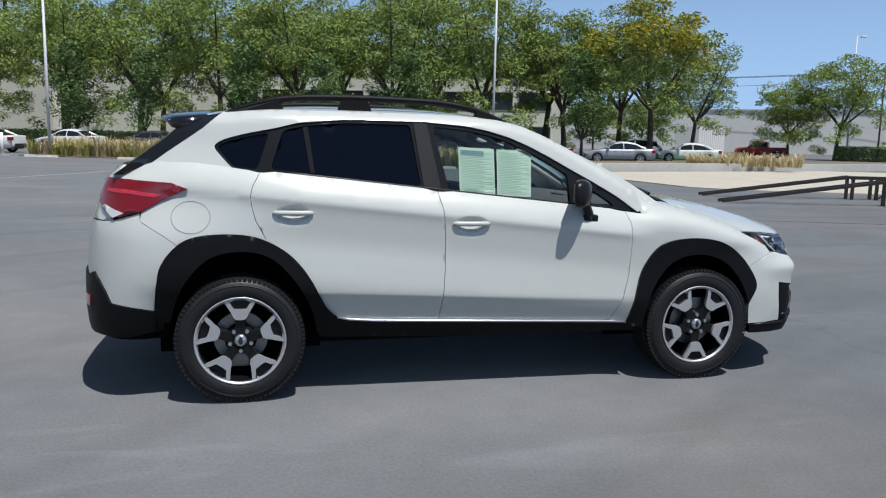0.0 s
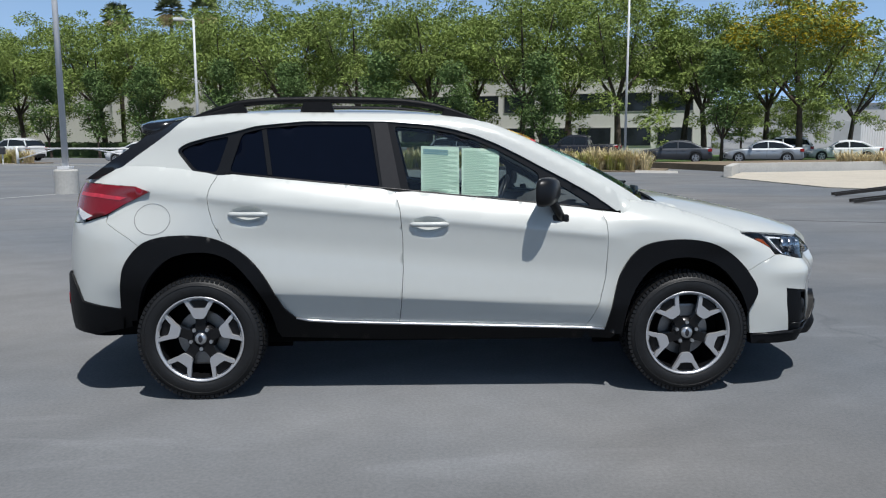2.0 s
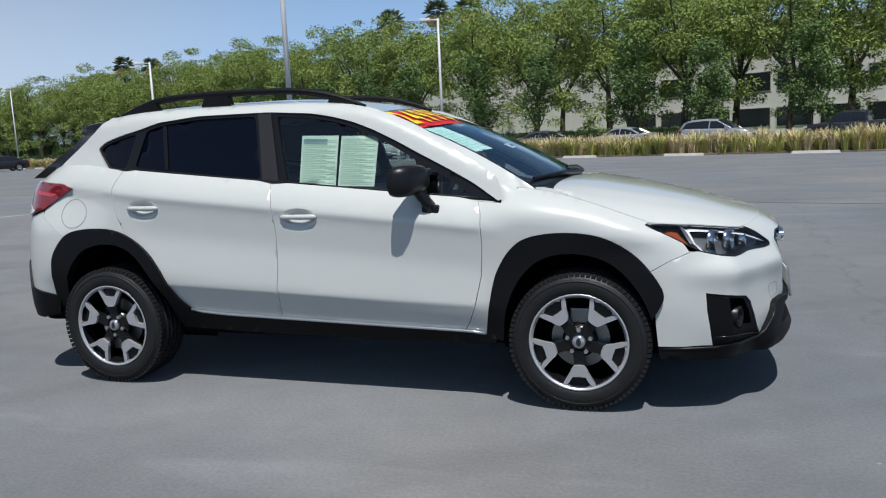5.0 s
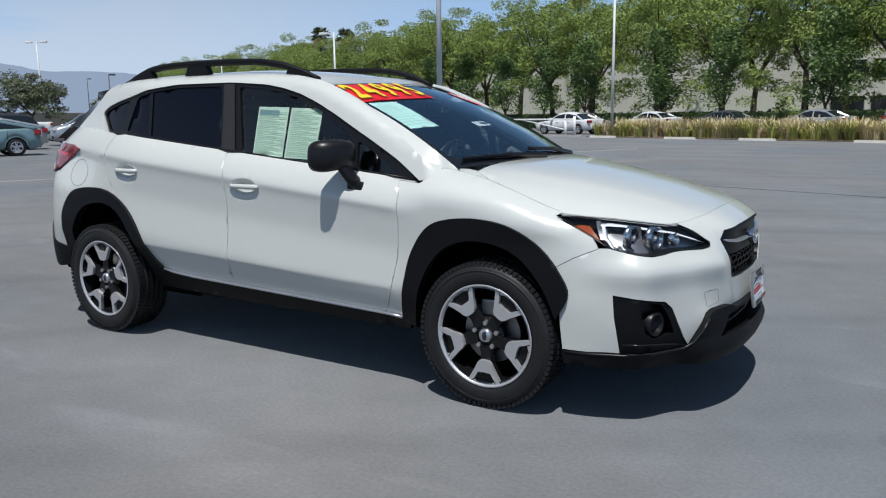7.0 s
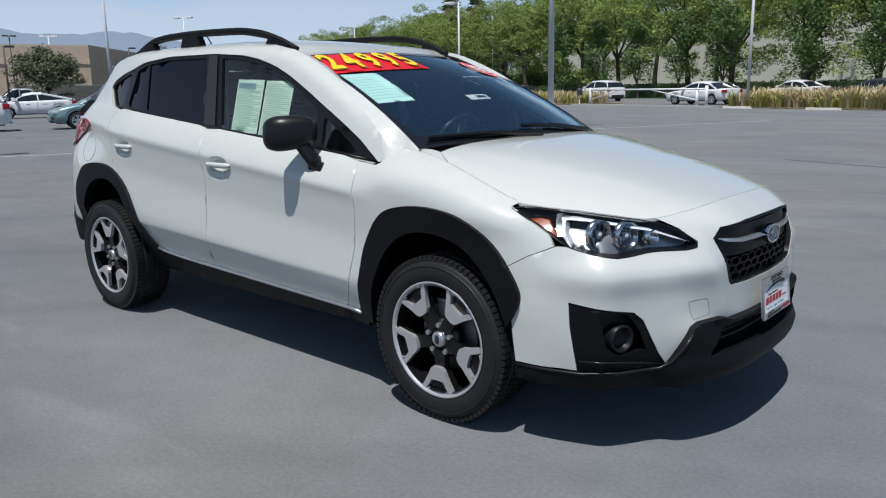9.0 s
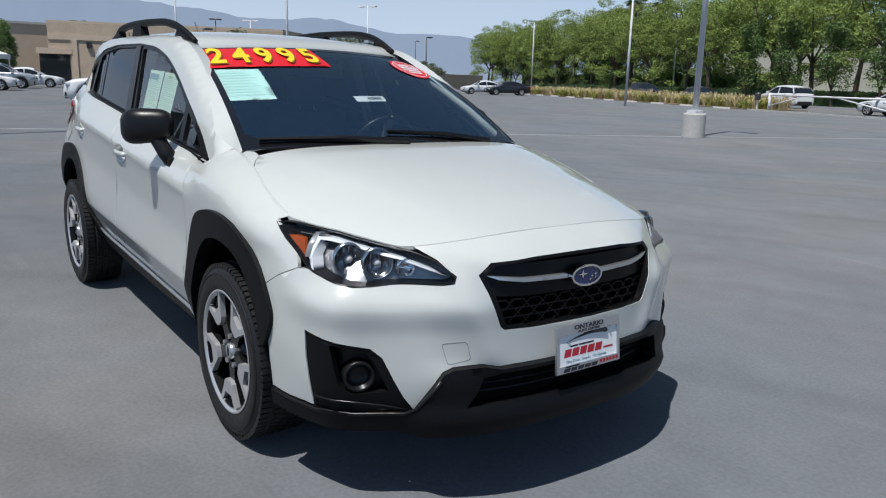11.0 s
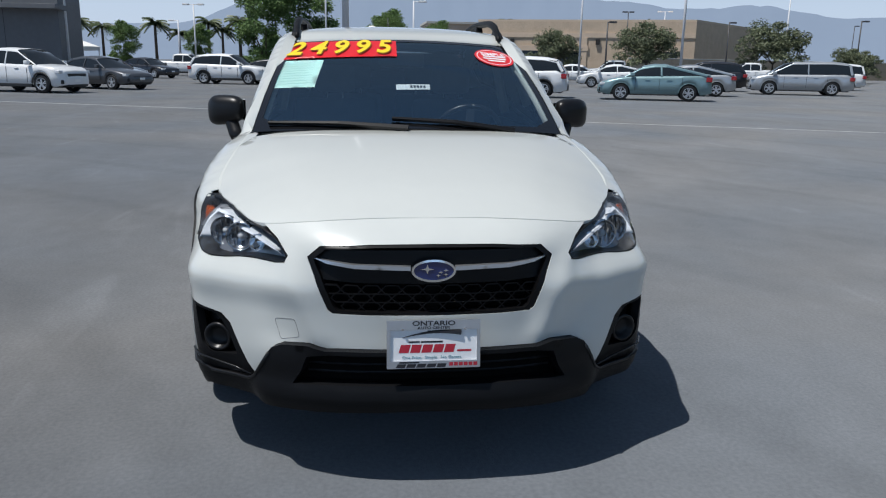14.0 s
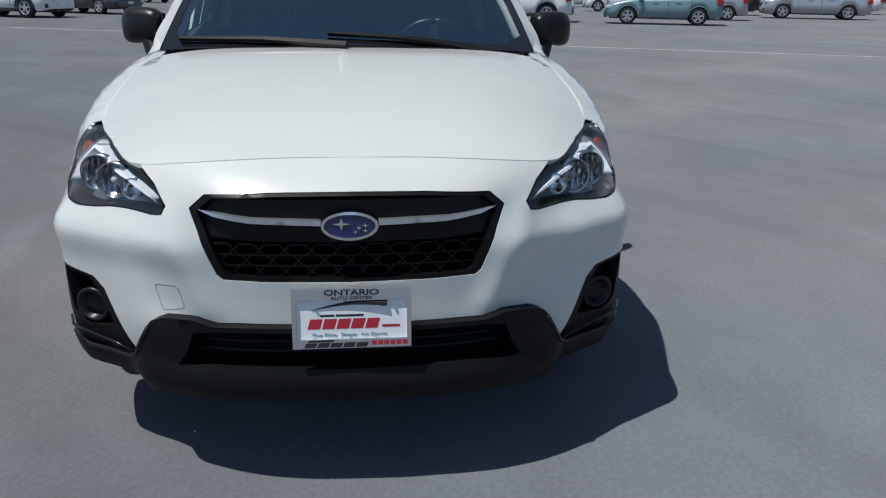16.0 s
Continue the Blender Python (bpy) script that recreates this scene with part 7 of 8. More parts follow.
# roof rails
RAIL = curve([(-1.42, 1.512), (-1.34, 1.546), (-1.22, 1.582), (-1.10, 1.607), (-0.95, 1.619), (-0.70, 1.624), (-0.28, 1.616), (-0.09, 1.594), (0.06, 1.556), (0.185, 1.508)])
pts = [Vector((x, -0.575 + 0.02 * smooth(-1.0, -1.45, x) + 0.012 * smooth(-0.1, 0.2, x), RAIL(x))) for x in [-1.42 + 1.605 * i / 40 for i in range(41)]]
both("roof_rail", sweep(pts, [0.013 + 0.010 * min(1, 6 * min(i, 40 - i) / 40) for i in range(41)], 10, 0.85), M_CLAD, label="raised black roof rail", smooth=True)
for x0, x1 in ((-1.38, -1.10), (-0.80, -0.62), (-0.02, 0.14)):
    bm = bmesh.new()
    a0, a1 = (x0, x1)
    y = -0.575
    lo = [(a0 - 0.01, y - 0.025, roof(a0, y).z - 0.02), (a1 + 0.01, y - 0.025, roof(a1, y).z - 0.02), (a1 + 0.01, y + 0.025, roof(a1, y).z - 0.02), (a0 - 0.01, y + 0.025, roof(a0, y).z - 0.02)]
    hi = [(a0 + 0.02, y - 0.017, RAIL(a0 + 0.02)), (a1 - 0.02, y - 0.017, RAIL(a1 - 0.02)), (a1 - 0.02, y + 0.017, RAIL(a1 - 0.02)), (a0 + 0.02, y + 0.017, RAIL(a0 + 0.02))]
    v = [bm.verts.new(p) for p in lo + hi]
    for f in ((0, 1, 5, 4), (1, 2, 6, 5), (2, 3, 7, 6), (3, 0, 4, 7), (4, 5, 6, 7)):
        bm.faces.new([v[i] for i in f])
    bmesh.ops.recalc_face_normals(bm, faces=bm.faces)
    both("rail_foot", bm, M_CLAD)
part("antenna", tube((-1.35, 0, 1.555), (-1.48, 0, 1.70), 0.006, 0.004, 8), M_SATINB, car)

# windscreen
bm = bmesh.new()
g = [[bm.verts.new(screen(v / 14, -1 + w / 10)) for w in range(21)] for v in range(15)]
for a, b in zip(g, g[1:]):
    for k in range(20):
        bm.faces.new((a[k], a[k + 1], b[k + 1], b[k]))
bmesh.ops.recalc_face_normals(bm, faces=bm.faces)
ws_ob = part("windscreen", bm, M_SCREEN, car, smooth=True)
ws_ob.visible_shadow = False


def glassy(v, w, out=0.0):
    return screen(v, w, out)


BAND = [(-0.0, -1.0), (1.0, -1.0), (1.0, 1.0), (0.0, 1.0)]
INN = rounded([(0.045, -0.955), (0.30, -0.955), (0.7, -0.955), (0.962, -0.950), (0.968, -0.5), (0.968, 0.5), (0.962, 0.950), (0.7, 0.955), (0.30, 0.955), (0.045, 0.955), (0.035, 0.5), (0.035, -0.5)], 1)
panel("windscreen_band", BAND, glassy, M_GLOSSB, out=0.0015, step=0.05, skirt=0.0, mirror=False, holes=[INN])

# wipers
for tip, mid, root in (((0.045, -0.90), (0.02, -0.45), (-0.02, -0.02)), ((0.055, -0.12), (0.03, 0.28), (-0.02, 0.66))):
    wp = part("wiper", sweep([screen(v, w, 0.018) for v, w in (tip, mid, root)], [0.008, 0.012, 0.016], 6), M_SATINB, car)
    part("blade", sweep([screen(tip[0] + (mid[0] - tip[0]) * k * 0.25, tip[1] + (mid[1] - tip[1]) * k * 0.28, 0.010) for k in range(5)], 0.006, 6), M_SATINB, wp)

# ---- mirrors ----
bm = bmesh.new()
prof = [(0.0, 0.0), (0.35, 0.0), (0.7, 0.05), (0.92, 0.25), (1.0, 0.6), (1.0, 1.0)]
MC = Vector((0.545, -0.905, 1.128))
rings = []
for f, r in ((0.062, 0.25), (0.056, 0.55), (0.042, 0.80), (0.014, 0.96), (-0.02, 1.0), (-0.052, 0.97), (-0.057, 0.90)):
    ring = []
    for k in range(28):
        a = 2 * math.pi * k / 28
        ca, sa = math.cos(a), math.sin(a)
        e = 0.62
        y = 0.098 * r * (abs(ca) ** e) * (1 if ca > 0 else -1)
        z = 0.075 * r * (abs(sa) ** e) * (1 if sa > 0 else -1)
        z *= 1.0 + 0.10 * (y / 0.1)
        ring.append(bm.verts.new(MC + Vector((f * 0.8 - 0.48 * y, -y, z + 0.008 * (-y) / 0.1))))
    rings.append(ring)
for a, b in zip(rings, rings[1:]):
    for k in range(28):
        bm.faces.new((a[k], a[(k + 1) % 28], b[(k + 1) % 28], b[k]))
bm.faces.new(rings[0])
bm.faces.new(rings[-1][::-1])
bmesh.ops.recalc_face_normals(bm, faces=bm.faces)
mirr = both("wing_mirror", bm, M_SATINB, label="black door mirror", smooth=True)
bm = sweep([Vector((0.625, -0.825, 0.975)), Vector((0.600, -0.855, 1.02)), Vector((0.565, -0.875, 1.075)), Vector((0.55, -0.885, 1.10))], [0.038, 0.034, 0.034, 0.040], 10, 0.75, (1, 0, 0))
both("mirror_arm", bm, M_SATINB, smooth=True)
both("mirror_foot", box((0.575, -0.86, 0.955), (0.665, -0.81, 1.0), 0.012), M_SATINB)
both("mirror_glass", add_box(bmesh.new(), (-0.050, -0.088, -0.052), (-0.046, 0.088, 0.052), Matrix.Translation(MC) @ pose(0, 0, 0, 0, 0, -25.6), 0.002), M_CHROME)

# ---- door handles ----
for u, z in GRIPS:
    cup = [(u + 0.100 * math.cos(a * math.pi / 18), z + 0.043 * math.sin(a * math.pi / 18) * (1.15 if a < 18 else 0.95)) for a in range(36)]
    panel("handle_cup", cup, plain_skin, M_PEARL, out=0.0010, step=0.02, skirt=0.006, label="recessed handle cup", holes=[shrink(cup, 0.0022)])
    for s in (1, -1):
        pts = [plain_skin(s * (u - 0.105 + 0.021 * k), z + 0.002, 0.003 + 0.007 * math.sin(math.pi * min(1, max(0, (k + 0.3) / 10.6)))) for k in range(11)]
        part("door_handle", sweep(pts, [0.006] + [0.0125] * 9 + [0.006], 10, 1.1), M_PEARL, car, "white door handle", smooth=True)

# ---- plate ----
M_PLATE = mat("white_plate_print", (0.84, 0.85, 0.86), 0.4, vary=0.03, scale=10)
plate = part("licence_plate", box((2.298, -0.152, 0.428), (2.306, 0.152, 0.580), 0.004), M_PLATE, car, "white dealer plate in a pale frame")
plate.matrix_basis = Matrix.Translation((2.338, 0, 0.42)) @ pose(0, 0, 0, 0, -6, 0) @ Matrix.Diagonal((1, 0.95, 0.95, 1)) @ Matrix.Translation((-2.306, 0, -0.415))
bm = bmesh.new()
for lo, hi in (((2.303, -0.158, 0.553), (2.313, 0.158, 0.586)), ((2.303, -0.158, 0.421), (2.313, 0.158, 0.447)), ((2.303, -0.158, 0.445), (2.313, -0.146, 0.555)), ((2.303, 0.146, 0.445), (2.313, 0.158, 0.555))):
    add_box(bm, lo, hi, None, 0.0015)
part("plate_frame", bm, M_SILVERT, plate, "bright metal plate frame")


def writing(name, text, size, m, material, parent, shear=0.0, align="CENTER", thick=0.0008, bold=0.0, squeeze=1.0):
    cu = bpy.data.curves.new(name, "FONT")
    cu.body, cu.size, cu.align_x, cu.align_y, cu.shear, cu.extrude, cu.offset = text, size, align, "CENTER", shear, thick, bold
    t = bpy.data.objects.new(name, cu)
    scene.collection.objects.link(t)
    dg = bpy.context.evaluated_depsgraph_get()
    me = bpy.data.meshes.new_from_object(t.evaluated_get(dg))
    scene.collection.objects.unlink(t)
    bpy.data.objects.remove(t)
    me.materials.clear()
    me.transform(m @ Matrix.Diagonal((squeeze, 1, 1, 1)))
    return part_mesh(name, me, material, parent)


FRONT = Matrix(((0, 0, 1, 0), (1, 0, 0, 0), (0, 1, 0, 0), (0, 0, 0, 1)))  # text x to +y, up z, facing +x


def at_front(x, y, z):
    return Matrix.Translation((x, y, z)) @ FRONT


writing("plate_text", "ONTARIO", 0.022, at_front(2.3135, 0.0, 0.5755), M_PBLACK, plate, bold=0.0006, squeeze=1.45)
writing("plate_text", "AUTO CENTER", 0.0115, at_front(2.3135, 0.0, 0.5605), M_PBLACK, plate, bold=0.0003, squeeze=1.4)
writing("plate_text", "One Price.  Simple.  No Games.", 0.0145, at_front(2.3065, -0.005, 0.4575), M_PAPERB, plate, squeeze=1.08)


def front_bar(name, y0, y1, z0, z1, material, shear=0.0, x=2.3065):
    bm = bmesh.new()
    v = [bm.verts.new((x, y, z)) for y, z in ((y0, z0), (y1, z0), (y1 + shear, z1), (y0 + shear, z1))]
    bm.faces.new(v)
    return part(name, bm, material, plate)


for i in range(5):
    front_bar("red_logo_bar", -0.118 + 0.038 * i, -0.085 + 0.038 * i, 0.474, 0.502, M_PRED, 0.008)
front_bar("name_bar", -0.085, -0.048, 0.508, 0.514, M_PBLACK, 0.002)
front_bar("name_bar", -0.044, 0.03, 0.508, 0.514, M_PBLACK, 0.002)
front_bar("word_bar", 0.080, 0.128, 0.476, 0.483, M_PRED)
for i in range(5):
    front_bar("frame_bar", -0.128 + 0.034 * i, -0.098 + 0.034 * i, 0.4245, 0.4375, M_PBLACK, 0.006, 2.3135)
for i in range(6):
    front_bar("frame_bar", 0.052 + 0.0165 * i, 0.065 + 0.0165 * i, 0.429, 0.441, M_PRED, 0.0, 2.3135)
front_bar("frame_bar", -0.118, -0.05, 0.4395, 0.4455, M_PBLACK, 0.003, 2.3135)
arc = [(2.3066, -0.105 + 0.022 * i, 0.510 + 0.036 * math.sin(math.pi * (0.15 + 0.5 * i / 9))) for i in range(10)]
part("arc_mark", sweep(arc, [0.0008 + 0.0009 * i for i in range(10)], 6, 1.0, (1, 0, 0)), M_PBLACK, plate)
for i in range(3):
    front_bar("arc_tick", -0.015 + 0.014 * i, -0.005 + 0.014 * i, 0.543, 0.550, M_PBLACK, -0.006)
for y in (-0.105, 0.105):
    part("plate_screw", lathe([(0, 0.006), (0.004, 0.006), (0.005, 0.0)], 10, "Z", at_front(2.311, y, 0.557)), M_CHROME, plate)

# ---- papers and price on the glass ----
banner = panel("price_banner", [(0.712, -1.0), (0.716, -0.052), (0.975, -0.042), (0.985, -0.985)], glassy, M_RED, out=0.004, step=0.05, skirt=0.0, mirror=False, label="red film with a yellow price")[0]


def on_screen(me, v0, w0, dv, dw, out):
    """Lay flat writing (unit box) on the windscreen."""
    for q in me.vertices:
        q.co = screen(v0 + q.co.y * dv, w0 + q.co.x * dw, out + q.co.z)


for i, ch in enumerate("24995"):
    for dark in (0, 1):
        o = writing("price_digit", ch, 1.25, Matrix(), M_YEL if not dark else M_PBLACK, banner, shear=0.15, thick=0.0, bold=0.034, squeeze=1.22)
        on_screen(o.data, 0.848 - 0.010 * dark, -0.90 + 0.185 * i + 0.006 * dark, 0.235, 0.165, 0.0125 - 0.002 * dark)
        if dark:
            o.data.materials[0] = mat("dark_red_shadow_print", (0.25, 0.10, 0.01), 0.5)
paper = panel("green_paper", [(0.385, -0.985), (0.378, -0.66), (0.700, -0.64), (0.712, -0.965)], glassy, M_PAPER, out=-0.004, step=0.05, skirt=0.0, mirror=False, label="pale green sheet behind the windscreen")[0]
for i in range(9):
    v = 0.42 + 0.029 * i
    panel("print_line", [(v, -0.945), (v, -0.70 - 0.03 * (i % 3)), (v + 0.007, -0.70 - 0.03 * (i % 3)), (v + 0.007, -0.945)], glassy, M_INKG, out=-0.0028, step=0.2, skirt=0.0, mirror=False, parent=paper)
rs = panel("round_sticker", [(0.772 + 0.128 * math.sin(a * math.pi / 18), 0.785 + 0.168 * math.cos(a * math.pi / 18)) for a in range(36)], glassy, M_RED, out=0.004, step=0.05, skirt=0.0, mirror=False, label="oval red sticker with white lettering")[0]
ring_o = [(0.772 + 0.112 * math.sin(a * math.pi / 18), 0.785 + 0.150 * math.cos(a * math.pi / 18)) for a in range(36)]
panel("sticker_ring", ring_o, glassy, M_PWHITE, out=0.0052, step=0.05, skirt=0.0, mirror=False, parent=rs, holes=[[(0.772 + 0.105 * math.sin(a * math.pi / 18), 0.785 + 0.142 * math.cos(a * math.pi / 18)) for a in range(36)]])
o = writing("sticker_text", "SIMPLE", 0.5, Matrix(), M_PWHITE, rs, thick=0.0, bold=0.012, squeeze=1.35)
on_screen(o.data, 0.812, 0.787, 0.13, 0.105, 0.006)
for k, (v, w0, w1) in enumerate(((0.770, 0.69, 0.89), (0.738, 0.68, 0.88), (0.706, 0.71, 0.86))):
    panel("print_line", [(v, w0), (v, w1), (v + 0.018, w1), (v + 0.018, w0)], glassy, M_PWHITE, out=0.006, step=0.3, skirt=0.0, mirror=False, parent=rs)
tag = panel("mirror_tag", [(0.386, -0.075), (0.393, 0.172), (0.447, 0.178), (0.441, -0.074)], glassy, M_PWHITE, out=-0.03, step=0.1, skirt=0.0, mirror=False, label="small white tag behind the windscreen")[0]
for i in range(5):
    w = 0.03 + 0.024 * i
    panel("print_mark", [(0.405, w), (0.405, w + 0.016), (0.43, w + 0.016), (0.43, w)], glassy, M_PBLACK, out=-0.028, step=0.1, skirt=0.0, mirror=False, parent=tag)
for k, sh in enumerate(([(-0.135, 1.374), (0.076, 1.367), (0.073, 1.109), (-0.136, 1.120)], [(0.092, 1.364), (0.302, 1.357), (0.288, 1.098), (0.085, 1.106)])):
    pp = panel("window_paper", sh, pane, M_PAPER, out=-0.024, step=0.08, skirt=0.0, mirror=False, label="pale green sheet behind the side window")[0]
    (xa, za), (xb, zb), (xc, zc), (xd, zd) = sh
    for i in range(26):
        t = 0.06 + 0.0355 * i
        xl, xr = xa + (xd - xa) * t + 0.012, xb + (xc - xb) * t - 0.012 - (0.05 if (i * 7 + k) % 3 == 0 else 0.0)
        zl, zr = za + (zd - za) * t, zb + (zc - zb) * t
        if k == 0 and i == 0:
            panel("print_header", [(xl, zl), (xr, zr), (xr, zr - 0.028), (xl, zl - 0.028)], pane, M_PAPERB, out=-0.0225, step=0.3, skirt=0.0, mirror=False, parent=pp)
            continue
        panel("print_line", [(xl, zl), (xr, zr), (xr, zr - 0.0032), (xl, zl - 0.0032)], pane, M_INKG, out=-0.0225, step=0.3, skirt=0.0, mirror=False, parent=pp)


# ---- wheels ----
def spoke_shape(pts, y0, y1, bm, m):
    a = [bm.verts.new(m @ Vector((r, y0, w))) for r, w in pts]
    b = [bm.verts.new(m @ Vector((r, y1, w))) for r, w in pts]
    bm.faces.new(a)
    bm.faces.new(b[::-1])
    for i in range(len(pts)):
        j = (i + 1) % len(pts)
        bm.faces.new((a[i], b[i], b[j], a[j]))


def hero_wheel(x, s, turn):
    w = new("wheel")
    w.parent = car
    w.matrix_basis = pose(x, s * 0.775, 0.338) @ (Matrix() if s < 0 else pose(0, 0, 0, 0, 0, 180)) @ pose(0, 0, 0, 0, turn, 0)
    return w


def build_wheel(w):
    """Outside faces -y."""
    R = 0.345
    prof = [(0.226, -0.095), (0.236, -0.108), (0.262, -0.115), (0.29, -0.115), (0.310, -0.107), (0.323, -0.095), (0.3305, -0.082)]
    for y in (-0.055, -0.018, 0.018, 0.055):
        prof += [(0.3325, y - 0.006), (0.325, y - 0.005), (0.325, y + 0.005), (0.3325, y + 0.006)]
    prof += [(0.3305, 0.082), (0.323, 0.095), (0.310, 0.107), (0.29, 0.115), (0.262, 0.115), (0.236, 0.108), (0.226, 0.095)]
    t = part("tyre", lathe(prof, 72), M_TYRE, w, "black all-terrain tyre", smooth=True)
    bm = bmesh.new()
    for i in range(80):
        for y0, y1, off in ((-0.104, -0.062, 0.0), (-0.048, -0.025, 0.5), (-0.011, 0.011, 0.0), (0.025, 0.048, 0.5), (0.062, 0.104, 0.0)):
            m = pose(0, 0, 0, 0, 360.0 * (i + off) / 80, 0)
            add_box(bm, (0.317 if abs(y0 + y1) > 0.12 else 0.322, y0, -0.0095), (0.3375 if abs(y0 + y1) < 0.12 else 0.3345, y1, 0.0095), m)
    part("tread", bm, M_TYRE, t)
    # raised sidewall rings
    part("sidewall_rib", lathe([(0.294, -0.1145), (0.297, -0.1170), (0.300, -0.1125)], 64), M_TYRE, t, smooth=True)
    rim = part("rim", lathe([(0.2335, -0.100), (0.2375, -0.108), (0.2345, -0.1115), (0.2270, -0.1110), (0.2235, -0.100), (0.2165, -0.098)], 64), M_MACH, w, "machined alloy rim with dark pockets", smooth=True)
    part("rim_edge", lathe([(0.2330, -0.100), (0.2390, -0.105), (0.2378, -0.110), (0.2362, -0.1105)], 64), M_DARKRIM, rim, smooth=True)
    part("barrel", lathe([(0.2165, -0.104), (0.212, -0.07), (0.205, 0.0), (0.21, 0.09), (0.232, 0.1)], 48), M_DARKRIM, rim, smooth=True)
    part("rim_back", lathe([(0.0, 0.02), (0.20, 0.02), (0.206, 0.01)], 40), M_INNER, rim)
    part("brake_disc", lathe([(0.0, -0.02), (0.14, -0.02), (0.14, 0.005)], 40), M_DISC, w)
    part("caliper", box((-0.155, -0.045, -0.05), (-0.075, 0.01, 0.06), 0.012), M_DISC, w)
    for k in range(5):
        m = pose(0, 0, 0, 0, 72.0 * k, 0)
        bm = bmesh.new()
        spoke_shape([(0.045, 0.030), (0.10, 0.024), (0.135, 0.032), (0.222, 0.086), (0.222, -0.086), (0.135, -0.032), (0.10, -0.024), (0.045, -0.030)], -0.086, -0.050, bm, m)
        bmesh.ops.recalc_face_normals(bm, faces=bm.faces)
        part("spoke", bm, M_DARKRIM, rim)
        bm = bmesh.new()
        y0, y1 = -0.104, -0.084
        for sg in (1, -1):
            arm = [(0.112, 0.000), (0.114, 0.022), (0.126, 0.034), (0.150, 0.045), (0.2115, 0.082), (0.222, 0.080), (0.2180, 0.066), (0.196, 0.047), (0.170, 0.031), (0.168, 0.000)]
            spoke_shape([(r, sg * ww) for r, ww in arm], y0, y1, bm, m)
        for sg in (1, -1):
            spoke_shape([(0.2200, sg * 0.060), (0.2270, sg * 0.034), (0.2190, sg * 0.030), (0.2080, sg * 0.050)], y0, y1, bm, m)
        bmesh.ops.recalc_face_normals(bm, faces=bm.faces)
        part("spoke_face", bm, M_MACH, rim)
        a = radians(72.0 * k + 36)
        part("lug_nut", tube((0.057 * math.cos(a), -0.095, -0.057 * math.sin(a)), (0.057 * math.cos(a), -0.05, -0.057 * math.sin(a)), 0.0105, None, 6), M_SILVERT, w)
    part("hub", lathe([(0.0, -0.082), (0.05, -0.080), (0.078, -0.066), (0.085, -0.04)], 30), M_DARKRIM, rim, smooth=True)
    part("centre_cap", lathe([(0.0, -0.100), (0.026, -0.099), (0.031, -0.094), (0.031, -0.08)], 28), M_SILVERT, w, "silver centre cap", smooth=True)
    bm = bmesh.new()
    bmesh.ops.create_uvsphere(bm, u_segments=20, v_segments=8, radius=1, matrix=Matrix.Translation((0, -0.0985, 0)) @ Matrix.Diagonal((0.021, 0.003, 0.0125, 1)))
    part("cap_badge", bm, M_PBLACK, w, smooth=True)


first = hero_wheel(1.3345, -1, 90)
build_wheel(first)
for x, s, turn in ((-1.3345, -1, -90), (1.3345, 1, 40), (-1.3345, 1, 10)):
    o = copy_thing(first, pose(x, s * 0.775, 0.338) @ (Matrix() if s < 0 else pose(0, 0, 0, 0, 0, 180)) @ pose(0, 0, 0, 0, turn, 0))

# ---- under and inside ----
part("floor_pan", box((-1.70, -0.70, 0.265), (2.02, 0.70, 0.40), 0.03), M_INNER, car)
for x in (1.3345, -1.3345):
    part("axle", tube((x, -0.68, 0.345), (x, 0.68, 0.345), 0.03), M_INNER, car)
part("firewall", box((0.92, -0.72, 0.40), (1.0, 0.72, 1.02)), M_INNER, car)
bm = bmesh.new()
g = []
for x, z in ((0.55, 0.88), (0.60, 1.00), (0.72, 1.045), (0.95, 1.05), (1.15, 1.045)):
    g.append([bm.verts.new((x + 0.06 * (1 - w * w), w * 0.70, z - 0.02 * abs(w) ** 4 + (0.028 if 0.3 < w < 0.8 and x < 0.75 else 0))) for w in [-1 + i / 8 for i in range(17)]])
for a, b in zip(g, g[1:]):
    for k in range(16):
        bm.faces.new((a[k], a[k + 1], b[k + 1], b[k]))
bmesh.ops.recalc_face_normals(bm, faces=bm.faces)
part("dashboard", bm, M_DASH, car, smooth=True)
part("dash_front", box((0.50, -0.70, 0.45), (0.62, 0.70, 0.90), 0.03), M_DASH, car)
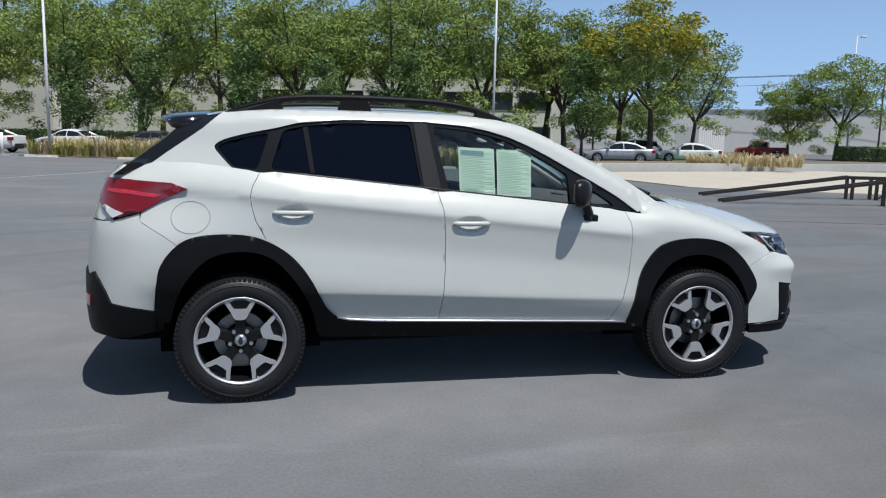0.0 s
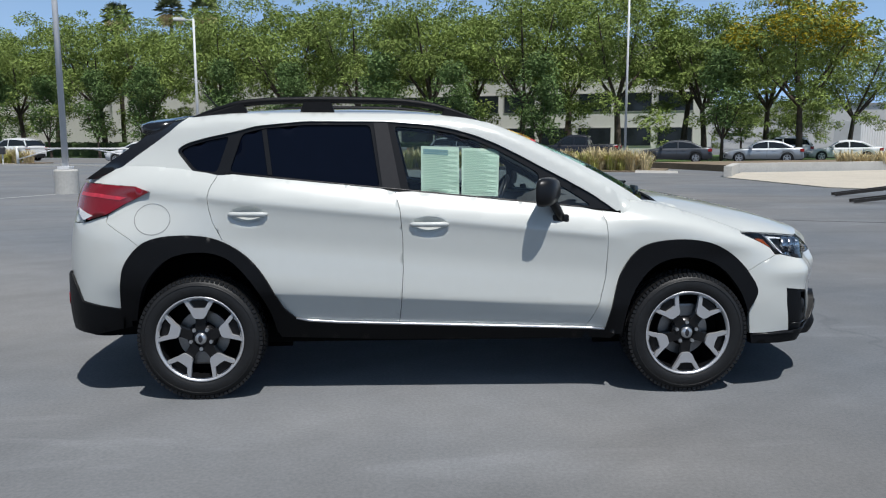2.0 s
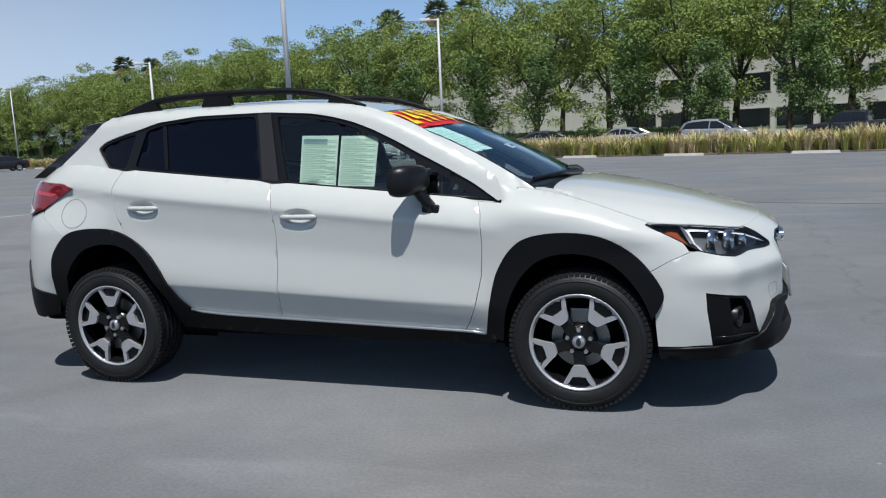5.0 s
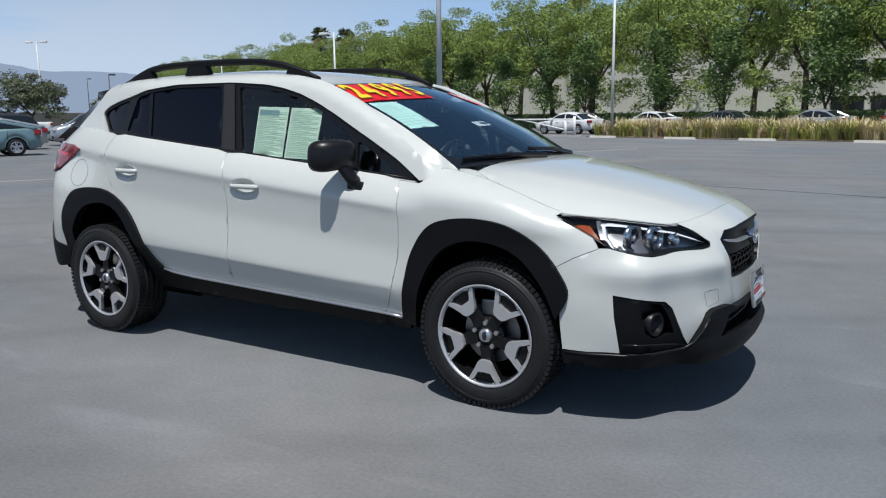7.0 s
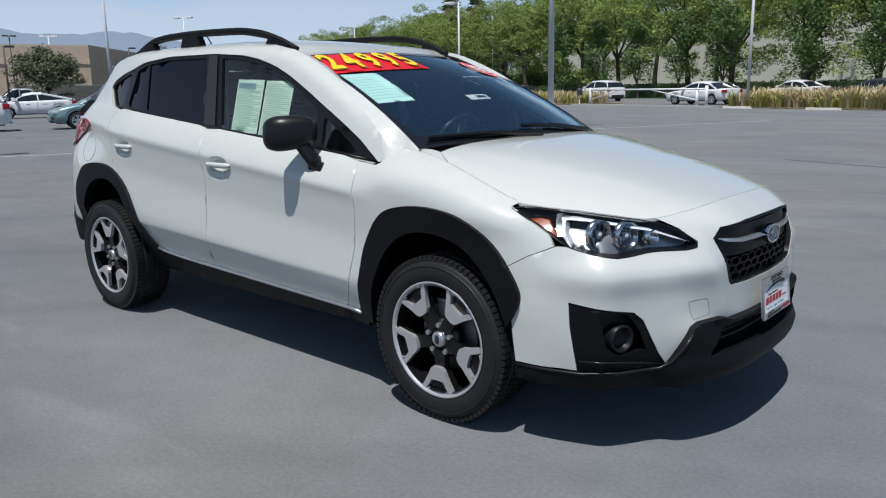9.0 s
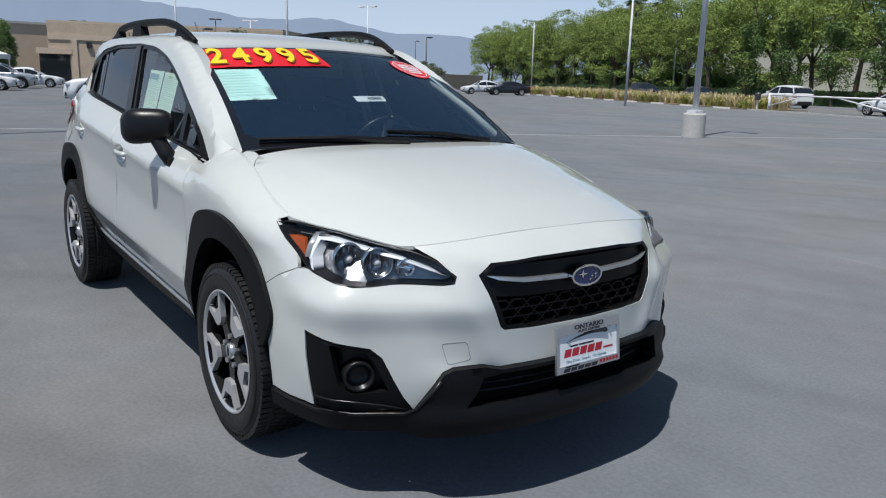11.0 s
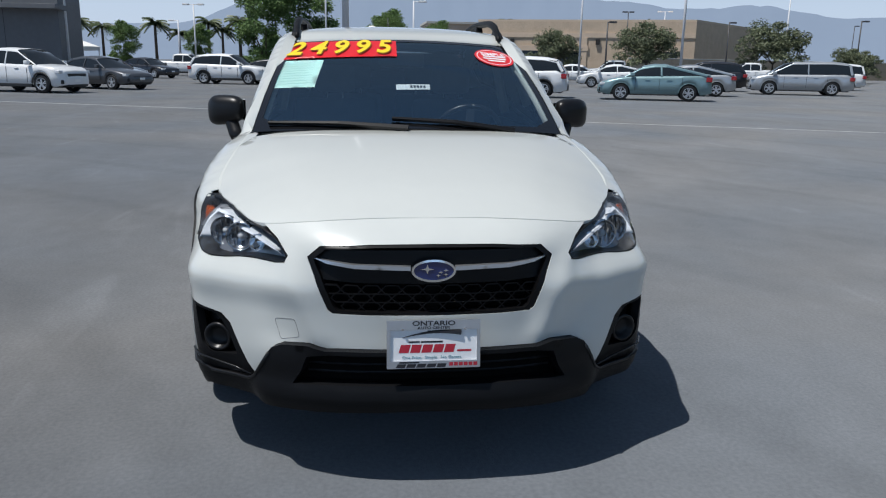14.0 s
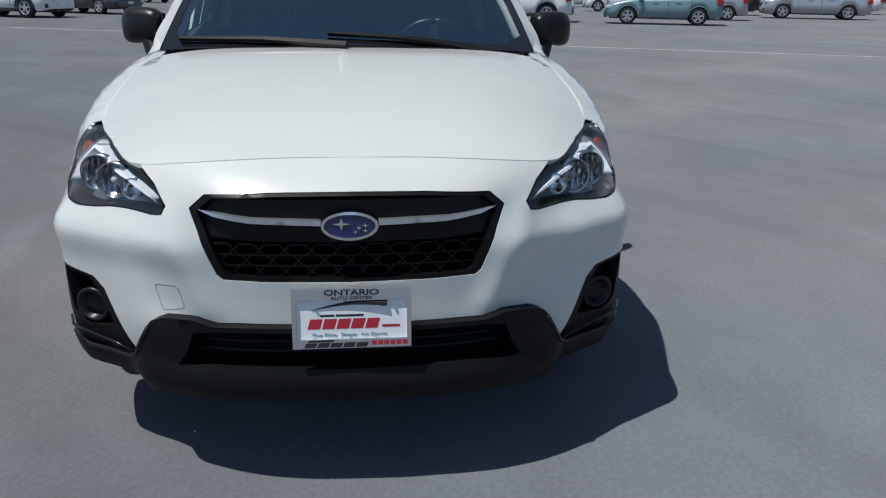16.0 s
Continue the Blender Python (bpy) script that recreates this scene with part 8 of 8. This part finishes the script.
# steering wheel on the car's left
m = Matrix.Translation((0.40, 0.37, 0.985)) @ pose(0, 0, 0, 0, -65, 0)
bm = bmesh.new()
pts = []
for i in range(41):
    a = 2 * math.pi * i / 40
    pts.append(m @ Vector((0.185 * math.cos(a), 0.185 * math.sin(a), 0)))
sw = part("steering_wheel", sweep(pts, 0.0155, 8), M_SATINB, car, smooth=True)
bm = bmesh.new()
for a in (0, 180, 270):
    add_box(bm, (0, -0.02, -0.012), (0.18, 0.02, 0.008), m @ pose(0, 0, 0, 0, 0, a))
add_box(bm, (-0.07, -0.075, -0.02), (0.06, 0.075, 0.018), m, 0.01)
part("hub", bm, M_DASH, sw)


def seat(x, y, wide=0.26):
    s = part("seat", box((x - 0.27, y - wide, 0.42), (x + 0.27, y + wide, 0.60), 0.05), M_SEAT, car, "dark grey cloth seat", smooth=True)
    m = Matrix.Translation((x - 0.24, y, 0.56)) @ pose(0, 0, 0, 0, -14, 0)
    part("backrest", add_box(bmesh.new(), (-0.07, -wide, 0), (0.07, wide, 0.60), m, 0.05), M_SEAT, s, smooth=True)
    part("headrest", add_box(bmesh.new(), (-0.05, -0.13, 0.64), (0.05, 0.13, 0.82), m, 0.045), M_SEAT, s, smooth=True)
    for q in (-0.05, 0.05):
        part("post", add_tube(bmesh.new(), m @ Vector((0, q, 0.58)), m @ Vector((0, q, 0.68)), 0.008), M_CHROME, s)


seat(-0.15, -0.38)
seat(-0.15, 0.38)
seat(-1.0, -0.26, 0.21)
seat(-1.0, 0.26, 0.21)
part("console", box((-0.1, -0.11, 0.40), (0.55, 0.11, 0.62), 0.03), M_DASH, car)
part("rear_mirror", add_box(bmesh.new(), (-0.012, -0.12, -0.035), (0.012, 0.12, 0.035), Matrix.Translation((0.40, 0.0, 1.385)), 0.01), M_SATINB, car, "inside mirror")
part("headliner", sheet([(-1.7, -0.54), (0.18, -0.54), (0.22, 0), (0.18, 0.54), (-1.7, 0.54)], 1.478, 1.484), M_LINER, car)
both("inner_pillar", sweep([screen(v, -0.97, -0.03) for v in (0.05, 0.35, 0.65, 0.97)], 0.022, 6), M_PILLARIN, smooth=True)
both("inner_door", box((-0.86, -0.79, 0.45), (0.82, -0.75, 1.02), 0.02), M_DASH)
both("inner_b_pillar", sweep([Vector((-0.29, -0.70, 1.08)), Vector((-0.36, -0.625, 1.47))], 0.03, 6), M_PILLARIN)
# rear part of the cabin is dark behind its tinted glass
part("cargo_back", box((-1.96, -0.64, 0.5), (-1.90, 0.64, 1.16), 0.01), M_INNER, car)
